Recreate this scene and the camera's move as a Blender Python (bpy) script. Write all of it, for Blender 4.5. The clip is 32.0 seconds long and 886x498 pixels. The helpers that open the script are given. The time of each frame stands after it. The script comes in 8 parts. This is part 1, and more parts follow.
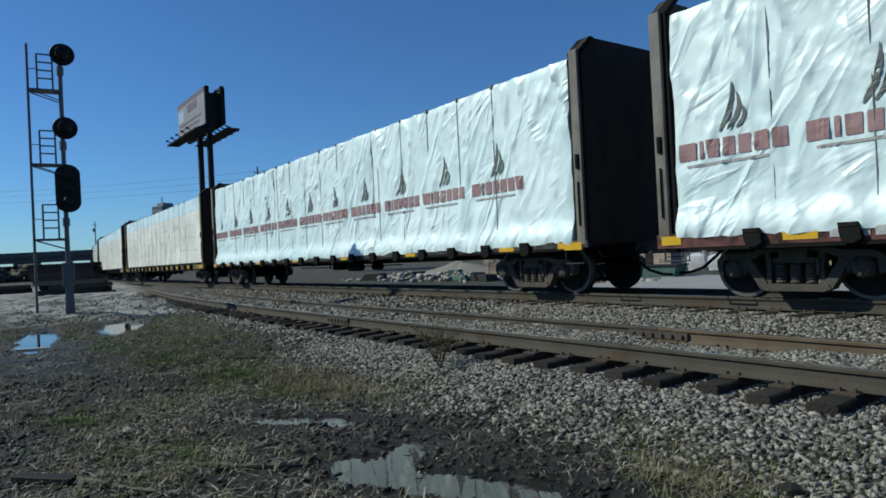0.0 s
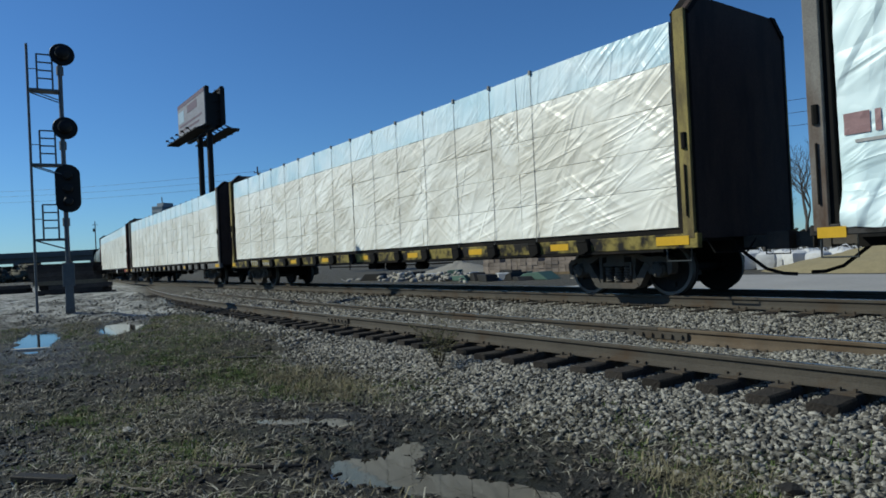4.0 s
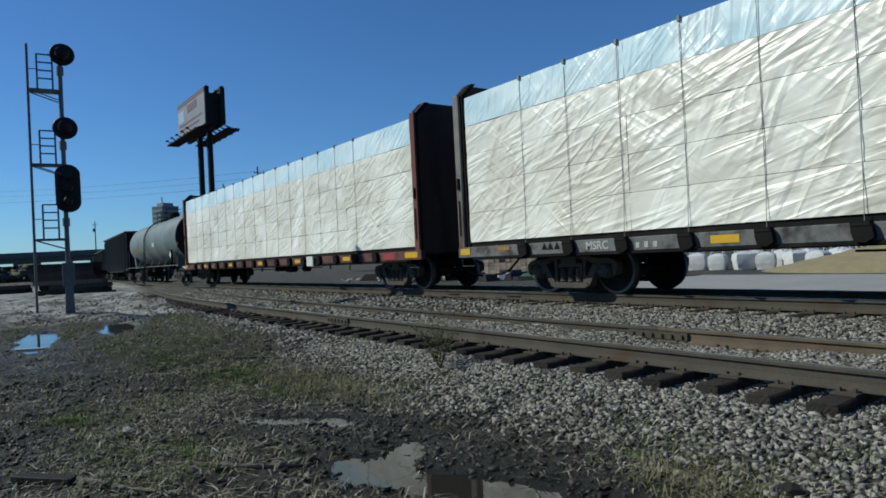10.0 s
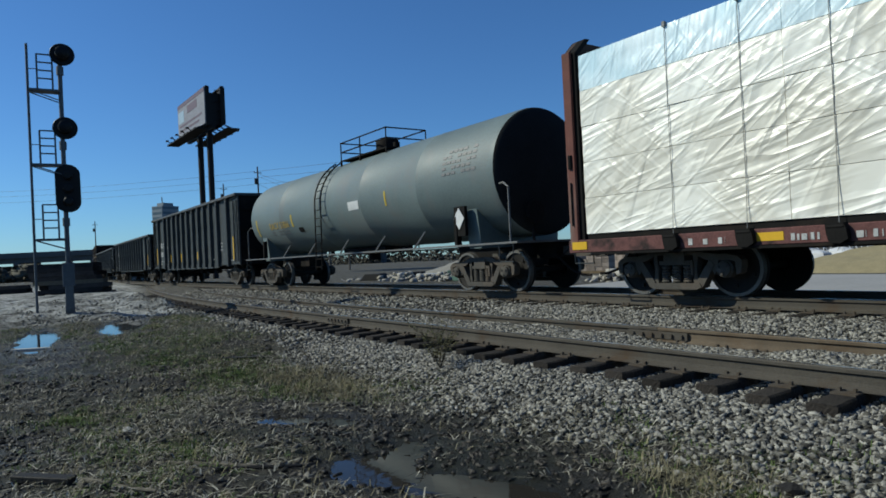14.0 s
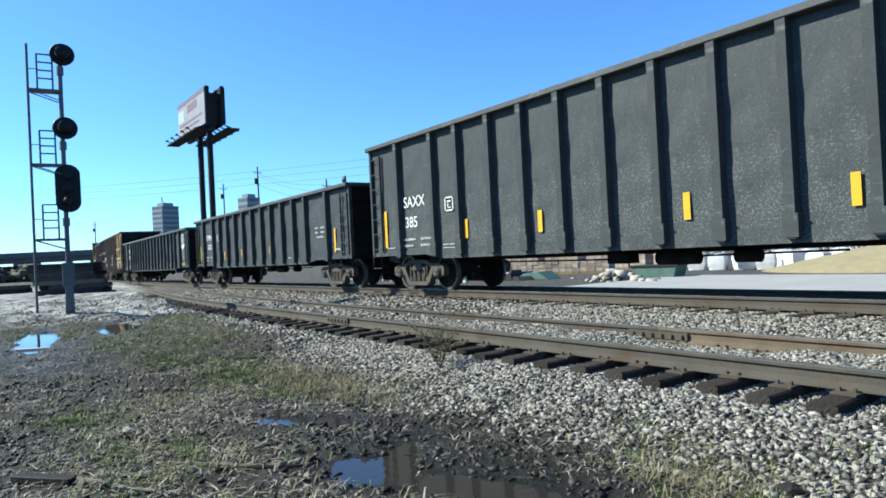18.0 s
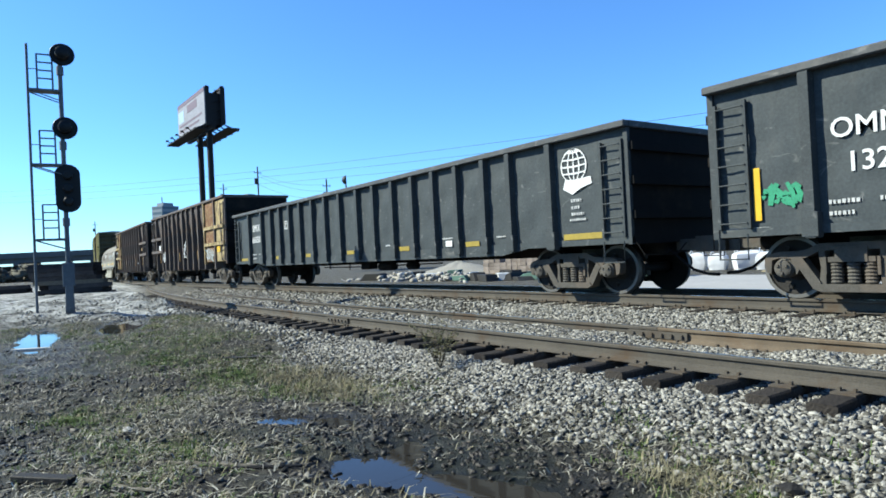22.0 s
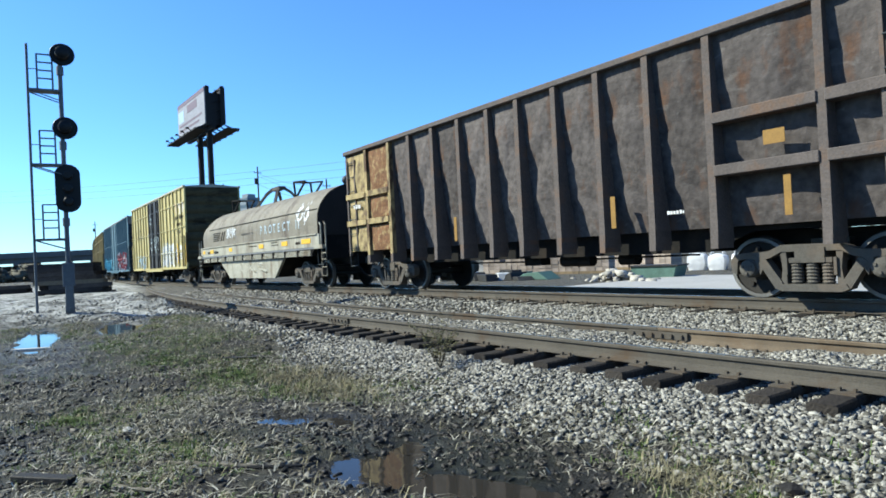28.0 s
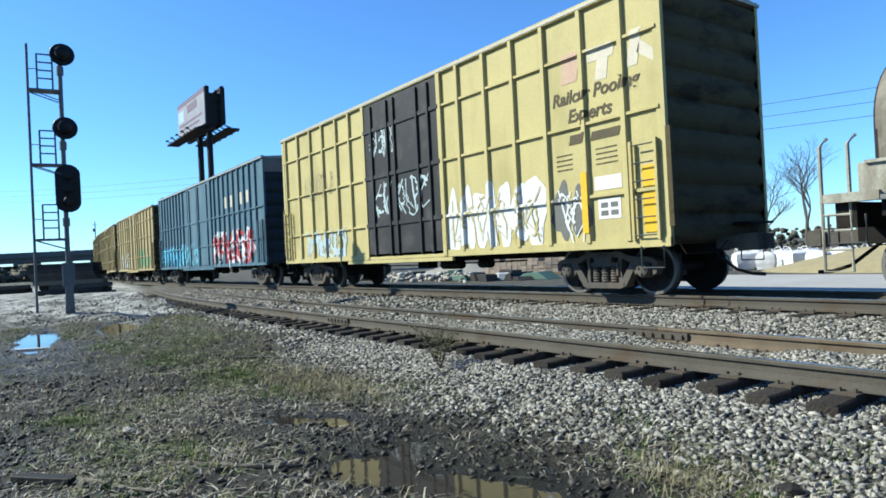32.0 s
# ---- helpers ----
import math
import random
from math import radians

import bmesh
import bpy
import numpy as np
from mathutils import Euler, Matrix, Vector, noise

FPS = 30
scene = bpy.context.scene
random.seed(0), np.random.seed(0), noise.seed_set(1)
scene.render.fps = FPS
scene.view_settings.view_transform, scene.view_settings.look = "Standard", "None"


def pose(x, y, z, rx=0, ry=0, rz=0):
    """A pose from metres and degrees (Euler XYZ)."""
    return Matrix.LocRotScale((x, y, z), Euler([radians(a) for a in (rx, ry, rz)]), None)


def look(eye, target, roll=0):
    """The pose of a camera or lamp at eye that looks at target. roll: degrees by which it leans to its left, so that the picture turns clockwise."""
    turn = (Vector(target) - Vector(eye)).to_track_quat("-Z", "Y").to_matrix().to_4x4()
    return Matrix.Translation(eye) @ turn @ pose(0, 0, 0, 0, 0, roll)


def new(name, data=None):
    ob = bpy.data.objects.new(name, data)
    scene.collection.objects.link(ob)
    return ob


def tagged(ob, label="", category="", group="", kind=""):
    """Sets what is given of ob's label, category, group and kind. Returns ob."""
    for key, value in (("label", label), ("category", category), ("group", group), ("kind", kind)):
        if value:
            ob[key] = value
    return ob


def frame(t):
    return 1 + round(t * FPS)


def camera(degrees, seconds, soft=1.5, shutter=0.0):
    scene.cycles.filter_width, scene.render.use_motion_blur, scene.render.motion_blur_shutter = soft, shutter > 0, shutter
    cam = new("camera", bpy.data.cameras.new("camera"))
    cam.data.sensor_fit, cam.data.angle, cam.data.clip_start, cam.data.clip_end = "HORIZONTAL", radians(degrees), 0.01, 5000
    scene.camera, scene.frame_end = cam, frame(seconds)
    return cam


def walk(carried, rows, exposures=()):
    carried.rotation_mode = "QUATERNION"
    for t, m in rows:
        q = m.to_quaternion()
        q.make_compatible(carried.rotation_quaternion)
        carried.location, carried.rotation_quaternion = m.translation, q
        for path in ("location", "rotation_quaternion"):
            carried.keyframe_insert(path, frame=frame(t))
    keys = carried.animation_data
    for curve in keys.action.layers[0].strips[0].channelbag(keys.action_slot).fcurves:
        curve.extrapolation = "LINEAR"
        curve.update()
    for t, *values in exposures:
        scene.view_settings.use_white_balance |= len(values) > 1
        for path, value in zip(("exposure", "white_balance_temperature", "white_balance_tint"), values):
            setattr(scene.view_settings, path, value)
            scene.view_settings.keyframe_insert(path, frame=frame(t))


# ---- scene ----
EYE = (0.0, 0.0, 1.65)
cam = camera(68.26, 32.0, soft=1.7, shutter=0.0)


def aim(yaw, pitch):
    y, p = radians(yaw), radians(pitch)
    return (EYE[0] + math.sin(y) * math.cos(p), EYE[1] + math.cos(y) * math.cos(p), EYE[2] + math.sin(p))


VIEW = look(EYE, aim(-54.63, 0.56), -2.83)
walk(cam, [(0.0, VIEW), (32.0, VIEW)], exposures=[(0.0, 0.05, 6050, 3), (13.5, 0.05, 6050, 3), (14.5, 0.35, 6050, 3), (16.5, 1.42, 6050, 3), (30.8, 1.42, 6050, 3), (32.0, 1.3, 6050, 3)])

# ---- world and sun ----
SUN_ELEV, SUN_AZ = 37.0, -139.5   # azimuth of the direction towards the sun, clockwise from +y
world = bpy.data.worlds.new("sky")
scene.world = world
world.use_nodes = True
wn = world.node_tree
sky = wn.nodes.new("ShaderNodeTexSky")
sky.sky_type = "NISHITA"
sky.sun_disc = False
sky.sun_elevation = radians(SUN_ELEV)
sky.sun_rotation = radians(SUN_AZ)
sky.dust_density, sky.air_density, sky.ozone_density, sky.altitude = 0.15, 1.0, 2.2, 200
wn.nodes["Background"].inputs["Strength"].default_value = 0.066
rich = wn.nodes.new("ShaderNodeVectorMath")
rich.operation = "MULTIPLY"
rich.inputs[1].default_value = (0.625, 0.96, 1.38)
wn.links.new(sky.outputs[0], rich.inputs[0])
wn.links.new(rich.outputs[0], wn.nodes["Background"].inputs["Color"])
sun_data = bpy.data.lights.new("sun", "SUN")
sun_data.energy, sun_data.angle, sun_data.color = 4.2, radians(0.5), (1.0, 0.94, 0.79)
sun = new("sun", sun_data)
se, sa = radians(SUN_ELEV), radians(SUN_AZ)
sun.matrix_world = look((math.sin(sa) * math.cos(se) * 60, math.cos(sa) * math.cos(se) * 60, math.sin(se) * 60), (0, 0, 0))

# ---- plan ----
YC = 10.48          # centre line of the main track where it is straight
RAIL_Z = 0.77       # main railhead
NEAR_Z = 0.55       # railhead of the near track
GAUGE = 0.7525      # half the distance of the railheads


def main_y(x):
    return YC + (0.0009 * (x + 36.0) ** 2 if x < -36.0 else 0.0)


def near_y(x):
    return 6.62 + (0.0026 * (x + 12.0) ** 2 if x < -12.0 else 0.0)


# ---- materials ----
MATS = {}
ALBEDO_SCALE = 0.66      # light balance put into the base colours: dimmed to suit sun, sky, exposure


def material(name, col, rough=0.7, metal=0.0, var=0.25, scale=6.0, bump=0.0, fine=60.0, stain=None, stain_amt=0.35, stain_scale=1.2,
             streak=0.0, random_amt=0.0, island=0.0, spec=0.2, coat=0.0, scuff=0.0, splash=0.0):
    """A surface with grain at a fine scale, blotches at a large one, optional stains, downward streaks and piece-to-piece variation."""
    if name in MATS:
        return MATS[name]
    col = tuple(ALBEDO_SCALE * c for c in col)
    stain = tuple(ALBEDO_SCALE * c for c in stain) if stain else None
    m = bpy.data.materials.new(name)
    m.use_nodes = True
    nt = m.node_tree
    N, L = nt.nodes, nt.links
    b = N["Principled BSDF"]
    tc = N.new("ShaderNodeTexCoord")
    big = N.new("ShaderNodeTexNoise")
    big.inputs["Scale"].default_value, big.inputs["Detail"].default_value, big.inputs["Roughness"].default_value = scale, 5, 0.6
    small = N.new("ShaderNodeTexNoise")
    small.inputs["Scale"].default_value, small.inputs["Detail"].default_value = fine, 4
    L.new(tc.outputs["Object"], big.inputs["Vector"])
    L.new(tc.outputs["Object"], small.inputs["Vector"])
    add = N.new("ShaderNodeMath")
    add.operation = "ADD"
    L.new(big.outputs["Fac"], add.inputs[0])
    L.new(small.outputs["Fac"], add.inputs[1])
    ramp = N.new("ShaderNodeMapRange")
    ramp.inputs["From Min"].default_value, ramp.inputs["From Max"].default_value = 0.65, 1.35
    ramp.inputs["To Min"].default_value, ramp.inputs["To Max"].default_value = 1 - var, 1 + var
    L.new(add.outputs[0], ramp.inputs["Value"])
    value = ramp.outputs[0]
    if random_amt or island:
        if island:
            src = N.new("ShaderNodeNewGeometry").outputs["Random Per Island"]
            amt = island
        else:
            src = N.new("ShaderNodeObjectInfo").outputs["Random"]
            amt = random_amt
        mr = N.new("ShaderNodeMapRange")
        mr.inputs["To Min"].default_value, mr.inputs["To Max"].default_value = 1 - amt, 1 + amt
        L.new(src, mr.inputs["Value"])
        mul = N.new("ShaderNodeMath")
        mul.operation = "MULTIPLY"
        L.new(value, mul.inputs[0])
        L.new(mr.outputs[0], mul.inputs[1])
        value = mul.outputs[0]
    mix = N.new("ShaderNodeVectorMath")
    mix.operation = "SCALE"
    mix.inputs[0].default_value = col
    L.new(value, mix.inputs["Scale"])
    out = mix.outputs[0]
    if stain:
        st = N.new("ShaderNodeTexNoise")
        st.inputs["Scale"].default_value, st.inputs["Detail"].default_value, st.inputs["Roughness"].default_value = stain_scale, 8, 0.65
        vec = tc.outputs["Object"]
        if streak:
            mp = N.new("ShaderNodeMapping")
            mp.inputs["Scale"].default_value = (1, 1, streak)
            L.new(vec, mp.inputs["Vector"])
            vec = mp.outputs[0]
        L.new(vec, st.inputs["Vector"])
        sr = N.new("ShaderNodeMapRange")
        sr.inputs["From Min"].default_value, sr.inputs["From Max"].default_value = 0.62 - 0.25 * stain_amt, 0.82 - 0.35 * stain_amt
        L.new(st.outputs["Fac"], sr.inputs["Value"])
        sm = N.new("ShaderNodeMix")
        sm.data_type = "RGBA"
        L.new(sr.outputs[0], sm.inputs["Factor"])
        L.new(out, sm.inputs["A"])
        sm.inputs["B"].default_value = (*stain, 1)
        out = sm.outputs["Result"]
    if scuff:
        sc = N.new("ShaderNodeTexNoise")
        sc.inputs["Scale"].default_value, sc.inputs["Detail"].default_value, sc.inputs["Distortion"].default_value = 2.6, 7, 2.2
        ms = N.new("ShaderNodeMapping")
        ms.inputs["Scale"].default_value = (0.7, 1, 1.6)
        L.new(tc.outputs["Object"], ms.inputs["Vector"])
        L.new(ms.outputs[0], sc.inputs["Vector"])
        cs = N.new("ShaderNodeMapRange")
        cs.inputs["From Min"].default_value, cs.inputs["From Max"].default_value = 0.60, 0.74
        cs.inputs["To Max"].default_value = scuff
        L.new(sc.outputs["Fac"], cs.inputs["Value"])
        cm = N.new("ShaderNodeMix")
        cm.data_type = "RGBA"
        L.new(cs.outputs[0], cm.inputs["Factor"])
        L.new(out, cm.inputs["A"])
        cm.inputs["B"].default_value = (0.27, 0.26, 0.24, 1)
        out = cm.outputs["Result"]
    if splash:
        sep = N.new("ShaderNodeSeparateXYZ")
        L.new(tc.outputs["Object"], sep.inputs[0])
        low = N.new("ShaderNodeMapRange")
        low.inputs["From Min"].default_value, low.inputs["From Max"].default_value = 0.1, 1.9
        low.inputs["To Min"].default_value, low.inputs["To Max"].default_value = 0.13, 0.0
        L.new(sep.outputs["Z"], low.inputs["Value"])
        cloud = N.new("ShaderNodeTexNoise")
        cloud.inputs["Scale"].default_value, cloud.inputs["Detail"].default_value = 2.0, 3
        L.new(tc.outputs["Object"], cloud.inputs["Vector"])
        specks = N.new("ShaderNodeTexNoise")
        specks.inputs["Scale"].default_value, specks.inputs["Detail"].default_value, specks.inputs["Roughness"].default_value = 34.0, 3, 0.7
        L.new(tc.outputs["Object"], specks.inputs["Vector"])
        up = N.new("ShaderNodeMath")
        up.operation = "MULTIPLY_ADD"
        L.new(cloud.outputs["Fac"], up.inputs[0])
        up.inputs[1].default_value = 0.25
        L.new(low.outputs[0], up.inputs[2])
        tot = N.new("ShaderNodeMath")
        tot.operation = "ADD"
        L.new(up.outputs[0], tot.inputs[0])
        L.new(specks.outputs["Fac"], tot.inputs[1])
        cut = N.new("ShaderNodeMapRange")
        cut.inputs["From Min"].default_value, cut.inputs["From Max"].default_value = 0.74, 0.90
        cut.inputs["To Max"].default_value = splash
        L.new(tot.outputs[0], cut.inputs["Value"])
        sm2 = N.new("ShaderNodeMix")
        sm2.data_type = "RGBA"
        L.new(cut.outputs[0], sm2.inputs["Factor"])
        L.new(out, sm2.inputs["A"])
        sm2.inputs["B"].default_value = (0.24, 0.235, 0.22, 1)
        out = sm2.outputs["Result"]
    L.new(out, b.inputs["Base Color"])
    rr = N.new("ShaderNodeMapRange")
    rr.inputs["To Min"].default_value, rr.inputs["To Max"].default_value = max(0.03, rough - 0.12), min(1.0, rough + 0.12)
    L.new(big.outputs["Fac"], rr.inputs["Value"])
    L.new(rr.outputs[0], b.inputs["Roughness"])
    b.inputs["Metallic"].default_value = metal
    b.inputs["Specular IOR Level"].default_value = spec
    b.inputs["Coat Weight"].default_value = coat
    if bump:
        bp = N.new("ShaderNodeBump")
        bp.inputs["Strength"].default_value, bp.inputs["Distance"].default_value = min(1.0, bump), 0.02
        L.new(add.outputs[0], bp.inputs["Height"])
        L.new(bp.outputs[0], b.inputs["Normal"])
    MATS[name] = m
    return m


RUST_BROWN = (0.105, 0.06, 0.038)
M_RAIL_SIDE = material("rail rust", (0.10, 0.088, 0.071), 0.85, 0.0, 0.3, 3, 0.3, 80, stain=(0.085, 0.058, 0.036), stain_amt=0.4)
M_RAIL_BROWN = material("brown rail rust", (0.165, 0.128, 0.088), 0.85, 0.0, 0.3, 3, 0.3, 80, stain=(0.12, 0.075, 0.04), stain_amt=0.4)
M_RAIL_TOP = material("polished rail", (0.62, 0.62, 0.62), 0.28, 0.9, 0.12, 2, 0.0, 40)
M_TIE = material("creosoted wood", (0.038, 0.032, 0.027), 0.9, 0, 0.5, 5, 0.8, 40, stain=(0.11, 0.098, 0.082), stain_amt=0.35, random_amt=0.35)
M_STONE = material("ballast stone", (0.275, 0.262, 0.228), 0.92, 0, 0.35, 14, 0.5, 90, island=0.8)
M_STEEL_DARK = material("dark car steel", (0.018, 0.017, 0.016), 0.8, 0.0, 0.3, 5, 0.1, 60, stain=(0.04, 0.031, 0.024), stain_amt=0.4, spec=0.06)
M_TRUCK = material("dusty cast steel", (0.100, 0.091, 0.078), 0.85, 0.0, 0.4, 7, 0.3, 60, stain=(0.14, 0.11, 0.085), stain_amt=0.45)
M_WHEEL = material("wheel steel", (0.030, 0.027, 0.024), 0.8, 0.0, 0.35, 6, 0.1, 50)
M_TREAD = material("worn wheel tread", (0.20, 0.19, 0.175), 0.5, 0.5, 0.1, 6, 0, 40)
M_BLACK = material("black gondola paint", (0.070, 0.080, 0.083), 0.55, 0.0, 0.25, 2.2, 0.05, 25, stain=(0.10, 0.104, 0.10), stain_amt=0.35, stain_scale=1.6, streak=0.35, spec=0.1, scuff=0.38)
M_BLACK_DUSTY = material("dust-splashed black paint", (0.070, 0.080, 0.083), 0.55, 0.0, 0.25, 2.2, 0.05, 25, stain=(0.10, 0.104, 0.10), stain_amt=0.35, stain_scale=1.6, streak=0.35, spec=0.1, scuff=0.2, splash=0.5)
M_BLACK_RIB = material("black rib paint", (0.070, 0.078, 0.080), 0.6, 0, 0.25, 4, 0.1, 40, scuff=0.3, spec=0.08)
M_WHITE = material("white paint", (0.78, 0.78, 0.76), 0.6, 0, 0.12, 8, 0, 60)
M_STENCIL = material("worn white stencil", (0.55, 0.55, 0.53), 0.7, 0, 0.35, 14, 0, 60)
M_YELLOW = material("yellow reflector", (0.80, 0.48, 0.03), 0.45, 0, 0.12, 6, 0, 60)


# ---- mesh building ----
class Shape:
    """Collects vertices and faces for one mesh."""

    def __init__(self):
        self.v, self.f, self.slot, self.now = [], [], [], 0

    def use(self, slot):
        """The material slot of the faces that follow."""
        self.now = slot
        return self

    def add(self, verts, faces):
        n = len(self.v)
        self.slot.extend([self.now] * len(faces))
        self.v.extend([tuple(p) for p in verts])
        self.f.extend([tuple(i + n for i in q) for q in faces])
        return self

    def box(self, x0, x1, y0, y1, z0, z1):
        return self.add([(x0, y0, z0), (x1, y0, z0), (x1, y1, z0), (x0, y1, z0), (x0, y0, z1), (x1, y0, z1), (x1, y1, z1), (x0, y1, z1)],
                        [(3, 2, 1, 0), (4, 5, 6, 7), (0, 1, 5, 4), (1, 2, 6, 5), (2, 3, 7, 6), (3, 0, 4, 7)])

    def beam(self, p, q, w, h=None, up=(0, 0, 1)):
        """A square bar from p to q."""
        h = h or w
        p, q = Vector(p), Vector(q)
        d = (q - p).normalized()
        u = Vector(up)
        if abs(d.dot(u)) > 0.95:
            u = Vector((0, 1, 0))
        s = d.cross(u).normalized()
        u = s.cross(d)
        vs = []
        for c in (p, q):
            for a, b in ((-1, -1), (1, -1), (1, 1), (-1, 1)):
                vs.append(c + s * (a * w / 2) + u * (b * h / 2))
        return self.add(vs, [(0, 1, 2, 3), (7, 6, 5, 4), (4, 5, 1, 0), (5, 6, 2, 1), (6, 7, 3, 2), (7, 4, 0, 3)])

    def tube(self, pts, r, n=8, r1=None, caps=True):
        """A round bar along the points."""
        pts = [Vector(p) for p in pts]
        rings = []
        for i, p in enumerate(pts):
            d = (pts[min(i + 1, len(pts) - 1)] - pts[max(i - 1, 0)]).normalized()
            u = Vector((0, 0, 1)) if abs(d.z) < 0.95 else Vector((1, 0, 0))
            s = d.cross(u).normalized()
            u = s.cross(d)
            rr = r if r1 is None else r + (r1 - r) * i / (len(pts) - 1)
            rings.append([p + s * (rr * math.cos(2 * math.pi * k / n)) + u * (rr * math.sin(2 * math.pi * k / n)) for k in range(n)])
        fs = []
        for i in range(len(pts) - 1):
            for k in range(n):
                k2 = (k + 1) % n
                fs.append((i * n + k, i * n + k2, (i + 1) * n + k2, (i + 1) * n + k))
        if caps:
            fs.append(tuple(range(n - 1, -1, -1)))
            fs.append(tuple((len(pts) - 1) * n + k for k in range(n)))
        return self.add([p for ring in rings for p in ring], fs)

    def lathe(self, profile, axis="y", n=24, at=(0, 0, 0), caps=True):
        """Turns (distance along the axis, radius) pairs round the axis."""
        vs, fs = [], []
        for a, r in profile:
            for k in range(n):
                c, s = r * math.cos(2 * math.pi * k / n), r * math.sin(2 * math.pi * k / n)
                p = {"x": (a, c, s), "y": (s, a, c), "z": (c, s, a)}[axis]
                vs.append((p[0] + at[0], p[1] + at[1], p[2] + at[2]))
        for i in range(len(profile) - 1):
            for k in range(n):
                k2 = (k + 1) % n
                fs.append((i * n + k, i * n + k2, (i + 1) * n + k2, (i + 1) * n + k))
        if caps:
            fs.append(tuple(range(n - 1, -1, -1)))
            fs.append(tuple((len(profile) - 1) * n + k for k in range(n)))
        return self.add(vs, fs)

    def prism(self, poly, axis, a, b):
        """A polygon pushed along an axis; its pairs are the two other coordinates in order."""
        n = len(poly)
        vs = []
        for c in (a, b):
            for p, q in poly:
                vs.append({"x": (c, p, q), "y": (p, c, q), "z": (p, q, c)}[axis])
        fs = [tuple(range(n)), tuple(range(2 * n - 1, n - 1, -1))]
        fs += [(i, i + n, (i + 1) % n + n, (i + 1) % n) for i in range(n)]
        return self.add(vs, fs)

    def sheet(self, fn, nu, nv):
        vs = [fn(i / nu, j / nv) for j in range(nv + 1) for i in range(nu + 1)]
        fs = [(j * (nu + 1) + i, j * (nu + 1) + i + 1, (j + 1) * (nu + 1) + i + 1, (j + 1) * (nu + 1) + i) for j in range(nv) for i in range(nu)]
        return self.add(vs, fs)

    def mirror(self):
        """Adds the same again on the other side of the x axis."""
        n = len(self.v)
        self.v += [(x, -y, z) for x, y, z in self.v]
        self.f += [tuple(i + n for i in reversed(q)) for q in self.f]
        self.slot += self.slot
        return self

    def mesh(self, name, mat, smooth=False, tidy=True):
        me = bpy.data.meshes.new(name)
        me.from_pydata(self.v, [], self.f)
        if tidy:
            bm = bmesh.new()
            bm.from_mesh(me)
            bmesh.ops.recalc_face_normals(bm, faces=bm.faces)
            bm.to_mesh(me)
            bm.free()
        for m in (mat if isinstance(mat, (list, tuple)) else [mat]):
            me.materials.append(m)
        if self.slot and max(self.slot):
            me.polygons.foreach_set("material_index", self.slot)
        if smooth:
            me.shade_smooth()
            me.set_sharp_from_angle(angle=radians(38))
        me.update()
        return me


def part(name, shape, mat, parent=None, label="", at=None, smooth=False, bevel=0.0):
    """One mesh object, under a thing or a part."""
    me = shape.mesh(name, mat, smooth) if isinstance(shape, Shape) else shape
    ob = new(name, me)
    if parent:
        ob.parent = parent
    if at is not None:
        if isinstance(at, Matrix):
            ob.matrix_basis = at
        else:
            ob.location = at
    if bevel:
        bv = ob.modifiers.new("edge", "BEVEL")
        bv.width, bv.segments, bv.limit_method = bevel, 1, "ANGLE"
    if label:
        ob["label"] = label
    return ob


def thing(name, label, category, m=None, group="", kind=""):
    ob = new(name)
    ob.empty_display_size = 0.3
    if m is not None:
        ob.matrix_basis = m
    return tagged(ob, label, category, group, kind)


# ---- ground ----
def ramp01(a, b, x):
    t = min(1.0, max(0.0, (x - a) / (b - a)))
    return t * t * (3 - 2 * t)




def water_z(x):
    """The level of standing water; the ground climbs towards the signal."""
    return -0.035 + 0.28 * ramp01(-8.0, -14.0, x)


# centre, half length and width, turn in degrees
PUDDLES = [(-3.75, 2.82, 1.05, 0.30, 25), (-4.88, 2.90, 0.55, 0.25, 118), (-6.75, 2.55, 0.36, 0.22, 30), (-6.2, 3.0, 0.26, 0.16, 10), (-16.6, 0.98, 2.2, 0.30, -6), (-18.6, 3.0, 1.8, 0.42, -14)]


def bed_edge(x):
    base = 4.35 if x > -9 else 4.35 + (-9 - x) * 0.09
    return base + 0.3 * noise.noise((x * 0.45, 3.1, 0)) + 0.12 * noise.noise((x * 1.9, 5.1, 0))


def near_gravel(x, y):
    """0 on mud, 1 on ballast."""
    e = bed_edge(x)
    g = ramp01(e - 0.8, e + 0.5, y + 0.3 * noise.noise((x * 1.4, y * 1.4, 8.0)))
    pale = ramp01(-19.8, -22.0, x) * ramp01(0.3, 1.6, y + 0.8 * noise.noise((x * 0.4, y * 0.4, 2.0)))
    return max(g, 0.85 * pale)


def bare_mud(x, y):
    """1 where the grass is gone and the soil is wet."""
    wob = 0.5 * noise.noise((x * 1.1, y * 1.1, 61.0))
    a = math.exp(-(((x + 4.5 + wob) / 2.6) ** 2 + ((y - 3.1 + 0.6 * wob) / 1.0) ** 2))
    b = math.exp(-(((x + 13.6) / 4.0) ** 2 + ((y - 0.8 + wob) / 1.1) ** 2))
    c = math.exp(-(((x + 7.5) / 2.2) ** 2 + ((y - 0.2) / 0.5) ** 2))
    return min(1.0, 1.25 * max(a, b, 0.6 * c))


